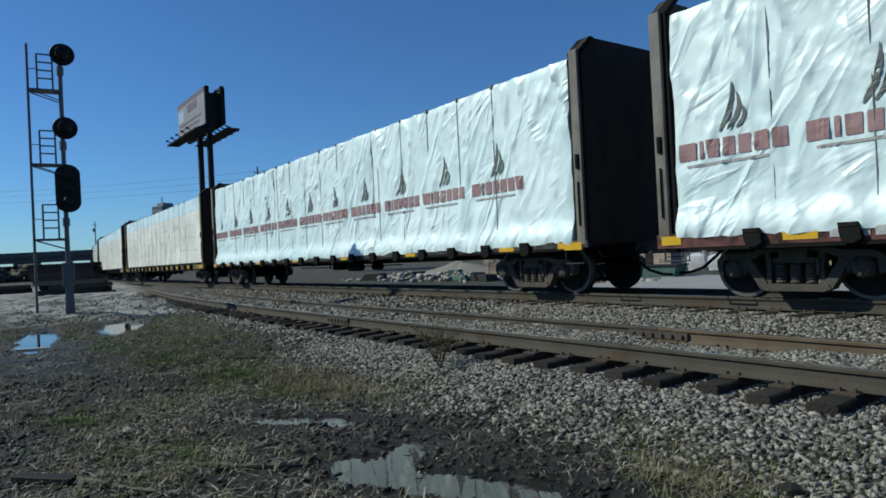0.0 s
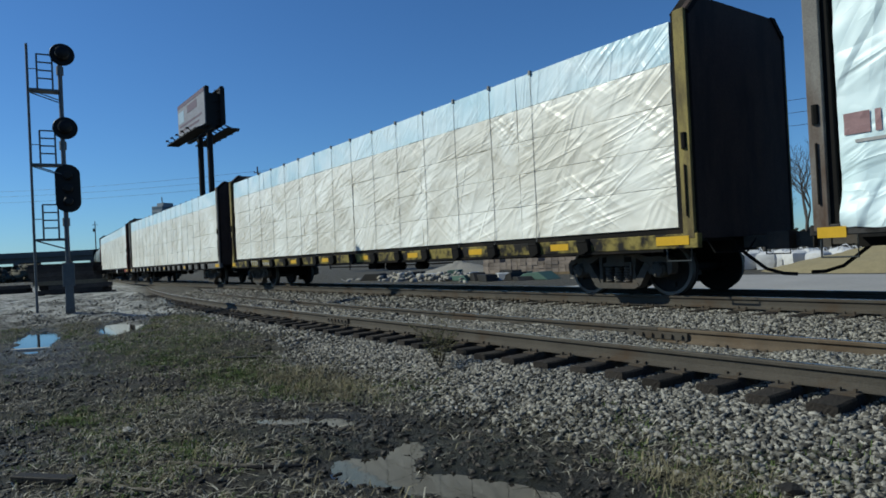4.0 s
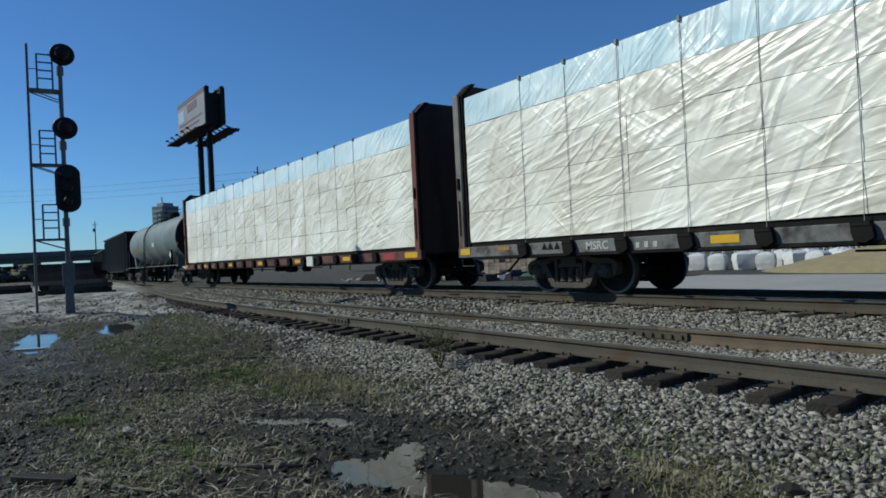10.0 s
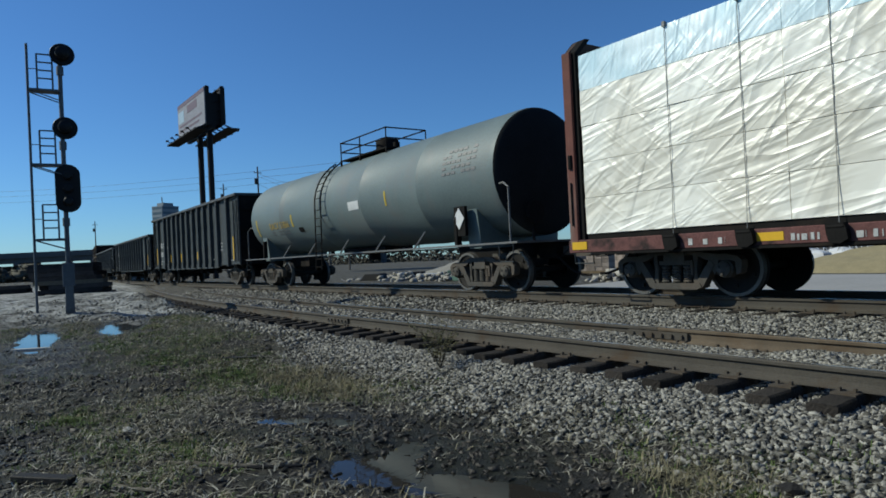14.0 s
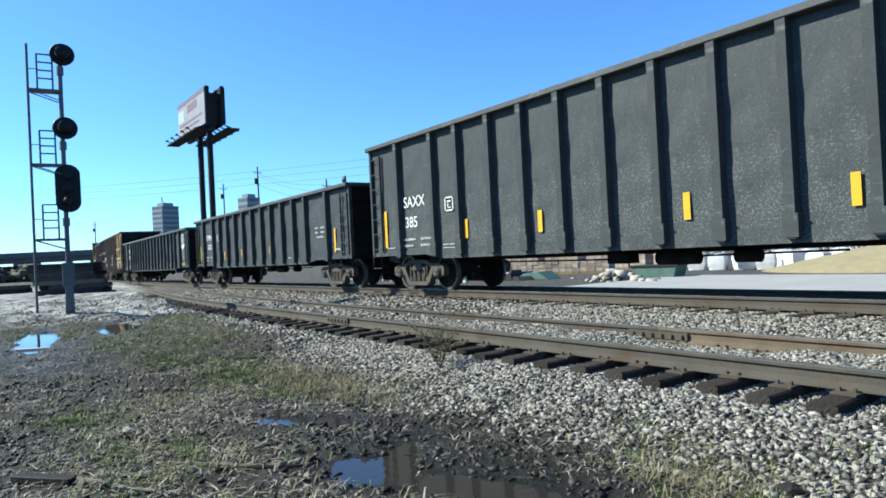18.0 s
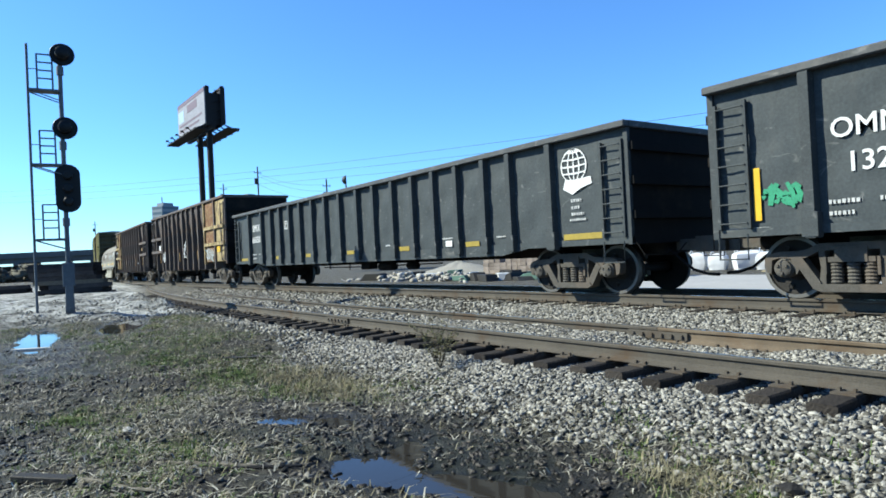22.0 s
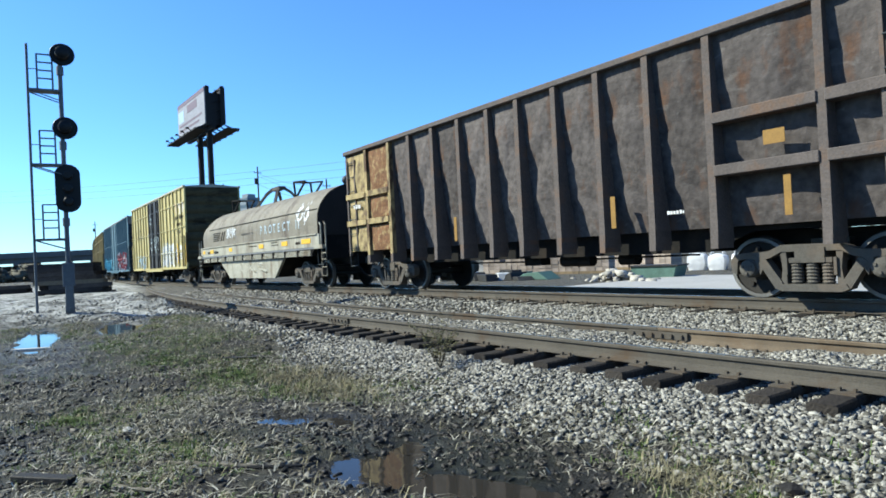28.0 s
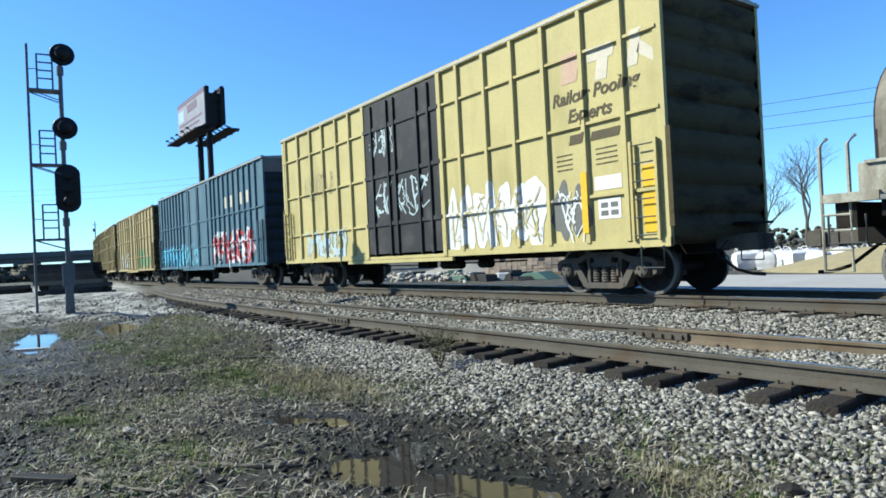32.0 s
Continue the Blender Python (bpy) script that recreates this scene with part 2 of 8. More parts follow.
def ground_z(x, y):
    far = math.hypot(x, y)
    z = 0.045 * noise.noise((x * 0.45, y * 0.45, 1.0)) + 0.022 * noise.noise((x * 1.9, y * 1.9, 4.0))
    if far < 26:
        z += 0.040 * noise.noise((x * 3.6, y * 3.6, 7.0)) + 0.022 * noise.noise((x * 9.0, y * 9.0, 7.0)) + 0.012 * noise.noise((x * 21.0, y * 21.0, 9.0))
    z += (0.16 * noise.noise((x * 0.7, y * 0.9, 31.0)) + 0.07 * noise.noise((x * 1.9, y * 2.3, 33.0))) * ramp01(-19.8, -22.0, x) * ramp01(-60.0, -40.0, x)
    calm = 1.0
    for px, py, rx, ry, turn in PUDDLES:
        d = ((x - px) / (rx * 3.0)) ** 2 + ((y - py) / (rx * 2.2)) ** 2
        calm = min(calm, 0.35 + 0.65 * min(1.0, d))
    z = (z * calm + 0.02) if far < 40 else z * 0.4
    z += 0.28 * ramp01(-8.0, -14.0, x) + 0.20 * ramp01(-20.3, -23.5, x) * ramp01(-3.0, 0.5, y)
    e = bed_edge(x)
    ny = near_y(x)
    low, top = NEAR_Z - 0.295, NEAR_Z - 0.205
    z += (low - z) * ramp01(e - 0.7, ny - 1.25, y)
    z += (top - low) * ramp01(ny - 0.62, ny - 0.35, y)
    heap_x = max(ramp01(-5.3, -6.2, x), 0.9 * ramp01(-3.9, -3.0, x + 0.4 * noise.noise((y * 2.0, x, 2.0))))
    z += 0.10 * heap_x * ramp01(ny - 0.45, ny - 0.1, y) * ramp01(ny + 1.7, ny + 0.9, y) * (0.75 + 0.5 * noise.noise((x * 1.3, y * 1.3, 41.0)))
    my = main_y(x)
    z += (RAIL_Z - NEAR_Z - 0.03) * ramp01(my - 2.7, my - 1.35, y)
    z -= 0.24 * ramp01(my + 1.5, my + 3.2, y)
    for px, py, rx, ry, turn in PUDDLES:
        if abs(x - px) < 5 and abs(y - py) < 3:
            c, s = math.cos(radians(turn)), math.sin(radians(turn))
            u, v = ((x - px) * c + (y - py) * s) / rx, (-(x - px) * s + (y - py) * c) / ry
            d = u * u + v * v
            z -= (0.085 if x > -10 else 0.19) * math.exp(-d * 0.8)
            if d < 5:
                z += (0.03 if x > -10 else 0.07) * noise.noise((x * 1.9, y * 1.9, 27.0)) * math.exp(-d * 0.3)
                if x > -10:
                    z += (0.034 * noise.noise((x * 5.0, y * 5.0, 29.0)) + 0.02 * noise.noise((x * 12.0, y * 12.0, 35.0))) * math.exp(-d * 0.25)
    return z


def axis_steps(lo, hi, fine_lo, fine_hi, step, growth=1.15):
    out = [fine_lo + i * step for i in range(int(round((fine_hi - fine_lo) / step)) + 1)]
    s, p = step, out[-1]
    while p < hi:
        s *= growth
        p += s
        out.append(p)
    s, p = step, out[0]
    while p > lo:
        s *= growth
        p -= s
        out.insert(0, p)
    return out


def ground_material():
    m = bpy.data.materials.new("trackside ground")
    m.use_nodes = True
    N, L = m.node_tree.nodes, m.node_tree.links
    b = N["Principled BSDF"]
    geo = N.new("ShaderNodeNewGeometry")

    def noise_tex(scale, detail=6, rough=0.6, dist=0.0):
        n = N.new("ShaderNodeTexNoise")
        n.inputs["Scale"].default_value, n.inputs["Detail"].default_value, n.inputs["Roughness"].default_value = scale, detail, rough
        n.inputs["Distortion"].default_value = dist
        L.new(geo.outputs["Position"], n.inputs["Vector"])
        return n.outputs["Fac"]

    def ramp(fac, stops):
        r = N.new("ShaderNodeValToRGB")
        stops = [(p, tuple(0.50 * q for q in c) if max(c) < 0.9 else c) for p, c in stops]
        r.color_ramp.elements[0].position, r.color_ramp.elements[0].color = stops[0][0], (*stops[0][1], 1)
        r.color_ramp.elements[1].position, r.color_ramp.elements[1].color = stops[-1][0], (*stops[-1][1], 1)
        for p, c in stops[1:-1]:
            r.color_ramp.elements.new(p).color = (*c, 1)
        L.new(fac, r.inputs[0])
        return r.outputs[0]

    def mix(fac, a, c):
        x = N.new("ShaderNodeMix")
        x.data_type = "RGBA"
        L.new(fac, x.inputs["Factor"])
        L.new(a, x.inputs["A"])
        L.new(c, x.inputs["B"])
        return x.outputs["Result"]
    mud = ramp(noise_tex(9, 8, 0.7), [(0.34, (0.016, 0.015, 0.012)), (0.5, (0.058, 0.052, 0.040)), (0.70, (0.15, 0.137, 0.10))])
    turf = ramp(noise_tex(14, 8, 0.75), [(0.34, (0.022, 0.026, 0.011)), (0.52, (0.086, 0.092, 0.036)), (0.70, (0.21, 0.20, 0.10))])
    patch = ramp(noise_tex(0.55, 5, 0.6), [(0.44, (0, 0, 0)), (0.6, (1, 1, 1))])
    soil = mix(patch, mud, turf)
    stone = ramp(noise_tex(38, 5, 0.7), [(0.32, (0.04, 0.036, 0.03)), (0.5, (0.15, 0.138, 0.113)), (0.68, (0.27, 0.25, 0.205))])
    at = N.new("ShaderNodeAttribute")
    at.attribute_name = "gravel"
    dust = N.new("ShaderNodeAttribute")
    dust.attribute_name = "dust"
    chalk = ramp(noise_tex(1.1, 8, 0.72), [(0.38, (0.07, 0.07, 0.06)), (0.48, (0.46, 0.46, 0.42)), (0.60, (0.86, 0.86, 0.80))])
    both = mix(dust.outputs["Fac"], mix(at.outputs["Fac"], soil, stone), chalk)
    wet = N.new("ShaderNodeAttribute")
    wet.attribute_name = "wet"
    dk = N.new("ShaderNodeVectorMath")
    dk.operation = "SCALE"
    dk.inputs["Scale"].default_value = 0.24
    L.new(both, dk.inputs[0])
    L.new(mix(wet.outputs["Fac"], both, dk.outputs[0]), b.inputs["Base Color"])
    mr = N.new("ShaderNodeMapRange")
    mr.inputs["To Min"].default_value, mr.inputs["To Max"].default_value = 0.95, 0.42
    L.new(wet.outputs["Fac"], mr.inputs["Value"])
    L.new(mr.outputs[0], b.inputs["Roughness"])
    b.inputs["Specular IOR Level"].default_value = 0.35
    bp = N.new("ShaderNodeBump")
    bp.inputs["Strength"].default_value, bp.inputs["Distance"].default_value = 1.0, 0.09
    L.new(noise_tex(17, 6, 0.75), bp.inputs["Height"])
    L.new(bp.outputs[0], b.inputs["Normal"])
    return m


gx = axis_steps(-2600, 2000, -37, 1.5, 0.115)
gy = axis_steps(-1200, 3500, 0.5, 12.5, 0.09)
gs = Shape()
gs.v = [(x, y, ground_z(x, y)) for y in gy for x in gx]
w = len(gx)
gs.f = [(j * w + i, j * w + i + 1, (j + 1) * w + i + 1, (j + 1) * w + i) for j in range(len(gy) - 1) for i in range(w - 1)]
ground = new("ground", gs.mesh("ground", ground_material(), True, tidy=False))
tagged(ground, "muddy trackside ground with worn grass and pale ballast", "ground", kind="structure")
att = ground.data.attributes.new("gravel", "FLOAT", "POINT")
att.data.foreach_set("value", [near_gravel(x, y) if y < 10.6 else (0.8 * ramp01(15.2, 16.6, y)) for x, y, z in gs.v])
att = ground.data.attributes.new("dust", "FLOAT", "POINT")
att.data.foreach_set("value", [0.9 * ramp01(-19.8, -21.8, x + noise.noise((x * 0.5, y * 0.5, 3.0))) * ramp01(-0.5, 0.8, y + 0.8 * noise.noise((x * 0.3, y * 0.3, 6.0))) * ramp01(near_y(x) - 0.6, near_y(x) - 2.0, y) * ramp01(-90, -60, x) for x, y, z in gs.v])
att = ground.data.attributes.new("wet", "FLOAT", "POINT")
att.data.foreach_set("value", [max(0.9 * bare_mud(x, y), 1 - ramp01(water_z(x) + 0.005, water_z(x) + 0.055, z)) if y < 6 and x > -22 else 0.0 for x, y, z in gs.v])

# ---- standing water ----
M_WATER = bpy.data.materials.new("muddy water")
M_WATER.use_nodes = True
wb = M_WATER.node_tree.nodes["Principled BSDF"]
wb.inputs["Base Color"].default_value = (0.022, 0.02, 0.017, 1)
wb.inputs["Roughness"].default_value = 0.03
wb.inputs["IOR"].default_value = 1.33
wnz = M_WATER.node_tree.nodes.new("ShaderNodeTexNoise")
wnz.inputs["Scale"].default_value = 9.0
wbp = M_WATER.node_tree.nodes.new("ShaderNodeBump")
wbp.inputs["Strength"].default_value, wbp.inputs["Distance"].default_value = 0.06, 0.01
M_WATER.node_tree.links.new(wnz.outputs["Fac"], wbp.inputs["Height"])
M_WATER.node_tree.links.new(wbp.outputs[0], wb.inputs["Normal"])
for px, py, rx, ry, turn in PUDDLES:
    s = Shape()
    ring = [(1.7 * rx * math.cos(a), 1.7 * ry * math.sin(a), 0.0) for a in [2 * math.pi * k / 28 for k in range(28)]]
    s.add([(x, y, -0.05) for x, y, z in ring] + ring, [tuple(range(28, 56))] + [(k, (k + 1) % 28, 28 + (k + 1) % 28, 28 + k) for k in range(28)])
    lift = 0.0007 * PUDDLES.index((px, py, rx, ry, turn))
    tagged(part("puddle", s, M_WATER, None, "", Matrix.Translation((px, py, water_z(px) + lift)) @ Matrix.Rotation(radians(turn), 4, "Z")), "shallow muddy puddle mirroring the train and sky", "puddle", "puddles on the ground")

# ---- tracks ----
RAIL_PROFILE = [(-0.076, 0.0), (0.076, 0.0), (0.076, 0.012), (0.016, 0.032), (0.010, 0.06), (0.010, 0.125), (0.035, 0.140), (0.037, 0.168), (0.026, 0.18), (-0.026, 0.18),
                (-0.037, 0.168), (-0.035, 0.140), (-0.010, 0.125), (-0.010, 0.06), (-0.016, 0.032), (-0.076, 0.012)]


def line_dir(fn, x):
    dy = fn(x + 0.5) - fn(x - 0.5)
    c = math.sqrt(1 + dy * dy)
    return dy / c, 1 / c, math.degrees(math.atan2(dy, 1))


def rail_shape(fn, off, x0, x1, step, z):
    s = Shape()
    n = int((x1 - x0) / step)
    k = len(RAIL_PROFILE)
    for i in range(n + 1):
        x = x0 + (x1 - x0) * i / n
        sn, c, _ = line_dir(fn, x)
        for a, b in RAIL_PROFILE:
            q = off + a
            s.v.append((x - sn * q, fn(x) + q * c, z - 0.18 + b))
    for i in range(n):
        for j in range(k):
            s.f.append((i * k + j, i * k + (j + 1) % k, (i + 1) * k + (j + 1) % k, (i + 1) * k + j))
    s.f.append(tuple(range(k)))
    s.f.append(tuple(n * k + j for j in reversed(range(k))))
    return s


def tie_mesh(seed):
    """A weathered wooden tie with split, uneven edges."""
    rnd = random.Random(seed)
    s = Shape()
    n = 10
    for i in range(n + 1):
        y = -1.30 + 2.6 * i / n
        w0, w1 = 0.112 + rnd.uniform(-0.01, 0.008), 0.112 + rnd.uniform(-0.01, 0.008)
        zt = rnd.uniform(-0.008, 0.004)
        s.v += [(-w0, y, -0.18), (w1, y, -0.18), (w1, y, zt - 0.015), (w1 - 0.016, y, zt), (-w0 + 0.016, y, zt), (-w0, y, zt - 0.015)]
    for i in range(n):
        for j in range(6):
            s.f.append((i * 6 + j, i * 6 + (j + 1) % 6, (i + 1) * 6 + (j + 1) % 6, (i + 1) * 6 + j))
    s.f += [(5, 4, 3, 2, 1, 0), tuple(n * 6 + j for j in range(6))]
    return s.mesh("tie", M_TIE)


TIE_MESHES = [tie_mesh(k) for k in range(5)]
plate_shape = Shape().box(-0.10, 0.10, -0.19, 0.19, 0.0, 0.016)
for sx, sy in ((-0.06, -0.10), (0.06, 0.10), (0.06, -0.10), (-0.06, 0.10)):
    plate_shape.box(sx - 0.012, sx + 0.012, sy - 0.02, sy + 0.012, 0.016, 0.05)
plate_mesh = plate_shape.mesh("tie_plate", M_RAIL_SIDE)


def build_track(name, label, fn, z, x0, x1, joints, ties, tie_drop):
    t = thing(name, label, "railway track", kind="structure")
    for off in (-GAUGE, GAUGE):
        cuts = [x0] + sorted(joints.get(off, [])) + [x1]
        for a, b in zip(cuts[:-1], cuts[1:]):
            r = part("rail", rail_shape(fn, off, a + 0.004, b - 0.004, 1.0, z), M_RAIL_BROWN if a == -5.5 else M_RAIL_SIDE, t, "rusty steel rail")
            head = Shape()
            n = max(2, int(b - a))
            for i in range(n + 1):
                x = a + 0.004 + (b - a - 0.008) * i / n
                sn, c, _ = line_dir(fn, x)
                for q in (off - 0.025, off + 0.025):
                    head.v.append((x - sn * q, fn(x) + q * c, z + 0.0025))
            head.f = [(2 * i, 2 * i + 2, 2 * i + 3, 2 * i + 1) for i in range(n)]
            part("running_surface", head, M_RAIL_TOP, r, "worn bright top of the rail")
        for x in joints.get(off, []):
            jb = Shape()
            for sd in (-1, 1):
                jb.box(-0.46, 0.46, min(sd * 0.014, sd * 0.05), max(sd * 0.014, sd * 0.05), -0.145, -0.05)
                for k in range(6):
                    xx = -0.38 + 0.152 * k
                    jb.box(xx - 0.02, xx + 0.02, min(sd * 0.05, sd * 0.078), max(sd * 0.05, sd * 0.078), -0.115, -0.075)
            sn, c, deg = line_dir(fn, x)
            part("joint_bar", jb, M_RAIL_SIDE, t, "bolted rail joint", pose(x - sn * off, fn(x) + off * c, z, 0, 0, deg))
    rnd = random.Random(5)
    x = ties[0]
    while x < ties[1]:
        sn, c, deg = line_dir(fn, x)
        m = pose(x, fn(x) + rnd.uniform(-0.07, 0.07), z - 0.18 - 0.017 - tie_drop, rnd.uniform(-0.3, 0.3), rnd.uniform(-1, 1), deg + rnd.uniform(-1.6, 1.6))
        tie = part("tie", TIE_MESHES[rnd.randrange(5)], None, t, "", m)
        for off in (-GAUGE, GAUGE):
            part("tie_plate", plate_mesh, None, tie, "", (0, off, 0.0005))
        x += 0.52 + rnd.uniform(-0.03, 0.03)
    return t


build_track("near_track", "rusty siding rails on dark wooden ties in pale ballast", near_y, NEAR_Z, -50.0, 30.0, {-GAUGE: [-12.0], GAUGE: [-5.5]}, (-36.0, 3.0), 0.0)
build_track("main_track", "main line rails on wooden ties under the train", main_y, RAIL_Z, -330.0, 120.0, {}, (-44.0, 6.0), 0.0)
points = thing("switch_rails", "short closure rails and timbers of the junction", "railway switch", kind="structure")
for off, dz in ((0.25, -0.02), (-0.35, -0.02)):
    part("closure_rail", rail_shape(lambda x: near_y(x) * 0.62 + main_y(x) * 0.38 + off, 0.0, -46.0, -26.0, 1.0, NEAR_Z + dz), M_RAIL_SIDE, points)

# ---- loose stones ----
ICO_V = np.array([(0, 0, 1), (0.894, 0, 0.447), (0.276, 0.851, 0.447), (-0.724, 0.526, 0.447), (-0.724, -0.526, 0.447), (0.276, -0.851, 0.447),
                  (0.724, 0.526, -0.447), (-0.276, 0.851, -0.447), (-0.894, 0, -0.447), (-0.276, -0.851, -0.447), (0.724, -0.526, -0.447), (0, 0, -1)])
ICO_F = np.array([(0, 1, 2), (0, 2, 3), (0, 3, 4), (0, 4, 5), (0, 5, 1), (1, 6, 2), (2, 7, 3), (3, 8, 4), (4, 9, 5), (5, 10, 1),
                  (1, 10, 6), (2, 6, 7), (3, 7, 8), (4, 8, 9), (5, 9, 10), (6, 11, 7), (7, 11, 8), (8, 11, 9), (9, 11, 10), (10, 11, 6)])

BLOCK_V = np.array([(a, b, c) for c in (-0.62, 0.62) for b in (-0.62, 0.62) for a in (-0.62, 0.62)])
BLOCK_F = np.array([(0, 2, 3), (0, 3, 1), (4, 5, 7), (4, 7, 6), (0, 1, 5), (0, 5, 4), (1, 3, 7), (1, 7, 5), (3, 2, 6), (3, 6, 7), (2, 0, 4), (2, 4, 6)])


def stone_cloud(name, places, sizes, flat, mat, seed, label, category, skew=0.5):
    """Many broken, angular stones in one mesh; sizes are radii."""
    rng = np.random.default_rng(seed)
    n = len(places)
    base = BLOCK_V[None] * (1 + rng.uniform(-skew, skew, (n, 8, 1))) + rng.uniform(-0.22, 0.22, (n, 8, 3))
    base = base * np.stack([rng.uniform(0.75, 1.6, n), rng.uniform(0.55, 0.95, n), rng.uniform(flat * 0.8, flat * 1.15, n)], 1)[:, None]
    a = rng.uniform(0, 2 * math.pi, n)
    tilt = rng.uniform(-0.9, 0.9, n)
    ca, sa_, ct, st = np.cos(a), np.sin(a), np.cos(tilt), np.sin(tilt)
    x, y, z = base[..., 0], base[..., 1], base[..., 2]
    y2, z2 = y * ct[:, None] - z * st[:, None], y * st[:, None] + z * ct[:, None]
    v = np.stack([x * ca[:, None] - y2 * sa_[:, None], x * sa_[:, None] + y2 * ca[:, None], z2], -1) * sizes[:, None, None] + places[:, None]
    f = (BLOCK_F[None] + (np.arange(n) * 8)[:, None, None]).reshape(-1, 3)
    me = bpy.data.meshes.new(name)
    me.vertices.add(n * 8)
    me.vertices.foreach_set("co", v.astype(np.float32).ravel())
    me.loops.add(len(f) * 3)
    me.loops.foreach_set("vertex_index", f.astype(np.int32).ravel())
    me.polygons.add(len(f))
    me.polygons.foreach_set("loop_start", np.arange(0, len(f) * 3, 3, dtype=np.int32))
    me.materials.append(mat)
    me.update(calc_edges=True)
    ob = new(name, me)
    return tagged(ob, label, category, kind="stuff")


def scatter(n, x0, x1, y0, y1, keep, seed):
    rnd = random.Random(seed)
    out = []
    for _ in range(n):
        x, y = rnd.uniform(x0, x1), rnd.uniform(y0, y1)
        if rnd.random() < keep(x, y):
            out.append((x, y, ground_z(x, y)))
    return np.array(out)


def on_bed(x, y):
    g = near_gravel(x, y)
    return max(0.0, g * 1.2 - 0.15) * (1 - 0.9 * ramp01(-20.0, -22.0, x) * ramp01(near_y(x) - 1.5, near_y(x) - 2.6, y))


st = scatter(72000, -10.5, 0.5, 3.2, 9.9, on_bed, 1)
rg = np.random.default_rng(3)
stone_cloud("ballast_stones", st + [0, 0, 0.008], rg.uniform(0.015, 0.034, len(st)), 0.75, M_STONE, 11, "pale crushed stone ballast beside the rails", "ballast")
st = scatter(34000, -33.0, -10.5, 0.8, 10.6, on_bed, 2)
stone_cloud("ballast_stones", st + [0, 0, 0.01], rg.uniform(0.028, 0.05, len(st)), 0.7, M_STONE, 12, "pale crushed stone ballast beside the rails", "ballast")
M_CLOD = material("mud clod", (0.115, 0.105, 0.086), 0.8, 0, 0.4, 12, 0.5, 60, island=0.95)
st = scatter(24000, -11.0, -0.8, 0.0, 5.0, lambda x, y: (1 - near_gravel(x, y)) * (0.5 + 0.45 * bare_mud(x, y) if ground_z(x, y) > water_z(x) + 0.008 else 0.04), 4)
soaked = np.array([bare_mud(x, y) for x, y, z in st]) + rg.uniform(-0.15, 0.15, len(st)) > 0.5
M_CLOD_WET = material("wet mud clod", (0.048, 0.042, 0.034), 0.5, 0, 0.4, 12, 0.5, 60, island=0.9)
for mask, mt, sd in ((soaked, M_CLOD_WET, 15), (~soaked, M_CLOD, 13)):
    pk = st[mask]
    stone_cloud("mud_clods", pk, rg.uniform(0.007, 0.03, len(pk)) * rg.uniform(0.4, 1.5, len(pk)), 0.65, mt, sd, "dark wet crumbs of mud" if mt is M_CLOD_WET else "dry grey crumbs of mud and small stones", "soil")
st = scatter(4500, -24.0, -11.0, -0.5, 6.0, lambda x, y: (1 - near_gravel(x, y)) * (0.7 if ground_z(x, y) > water_z(x) + 0.01 else 0.0), 5)
stone_cloud("mud_clods", st, rg.uniform(0.012, 0.035, len(st)), 0.5, M_CLOD, 14, "dark crumbs of mud and small stones", "soil")


# ---- grass, straw and weeds ----
def blades(name, places, mat, seed, length, width, per, lean, label, category):
    rnd = random.Random(seed)
    s = Shape()
    for x, y, z in places:
        for _ in range(per):
            a, l = rnd.uniform(0, 6.28), length * rnd.uniform(0.5, 1.3)
            bx, by = x + rnd.uniform(-0.05, 0.05), y + rnd.uniform(-0.05, 0.05)
            k = lean * rnd.uniform(0.4, 1.2)
            dx, dy = math.cos(a), math.sin(a)
            wx, wy = -dy * width / 2, dx * width / 2
            mx, my, mz = bx + dx * l * 0.4 * k, by + dy * l * 0.4 * k, z + l * 0.6 * (1 - 0.5 * k)
            ex, ey, ez = bx + dx * l * k, by + dy * l * k, z + l * max(0.08, 1 - 0.85 * k)
            i = len(s.v)
            s.v += [(bx + wx, by + wy, z - 0.01), (bx - wx, by - wy, z - 0.01), (mx - wx * 0.8, my - wy * 0.8, mz), (mx + wx * 0.8, my + wy * 0.8, mz), (ex, ey, ez)]
            s.f += [(i, i + 1, i + 2, i + 3), (i + 3, i + 2, i + 4)]
    ob = new(name, s.mesh(name, mat, False, tidy=False))
    return tagged(ob, label, category, kind="stuff")


M_GRASS = material("thin green grass", (0.12, 0.175, 0.042), 0.7, 0, 0.3, 3, 0, 20, island=0.35)
M_STRAW = material("dead straw", (0.29, 0.255, 0.15), 0.8, 0, 0.3, 3, 0, 20, island=0.4)


def turf_keep(x, y):
    k = noise.noise((x * 0.5 + 3, y * 0.5, 11.0)) + 0.35 * noise.noise((x * 1.7, y * 1.7, 4.0))
    wet = ground_z(x, y) < water_z(x) + 0.02
    return 0.0 if wet else max(0.0, min(1.0, 0.10 + 2.3 * k)) * (1 - bare_mud(x, y)) * (1 - near_gravel(x, y)) * ramp01(-0.2, 0.5, y + 0.6)


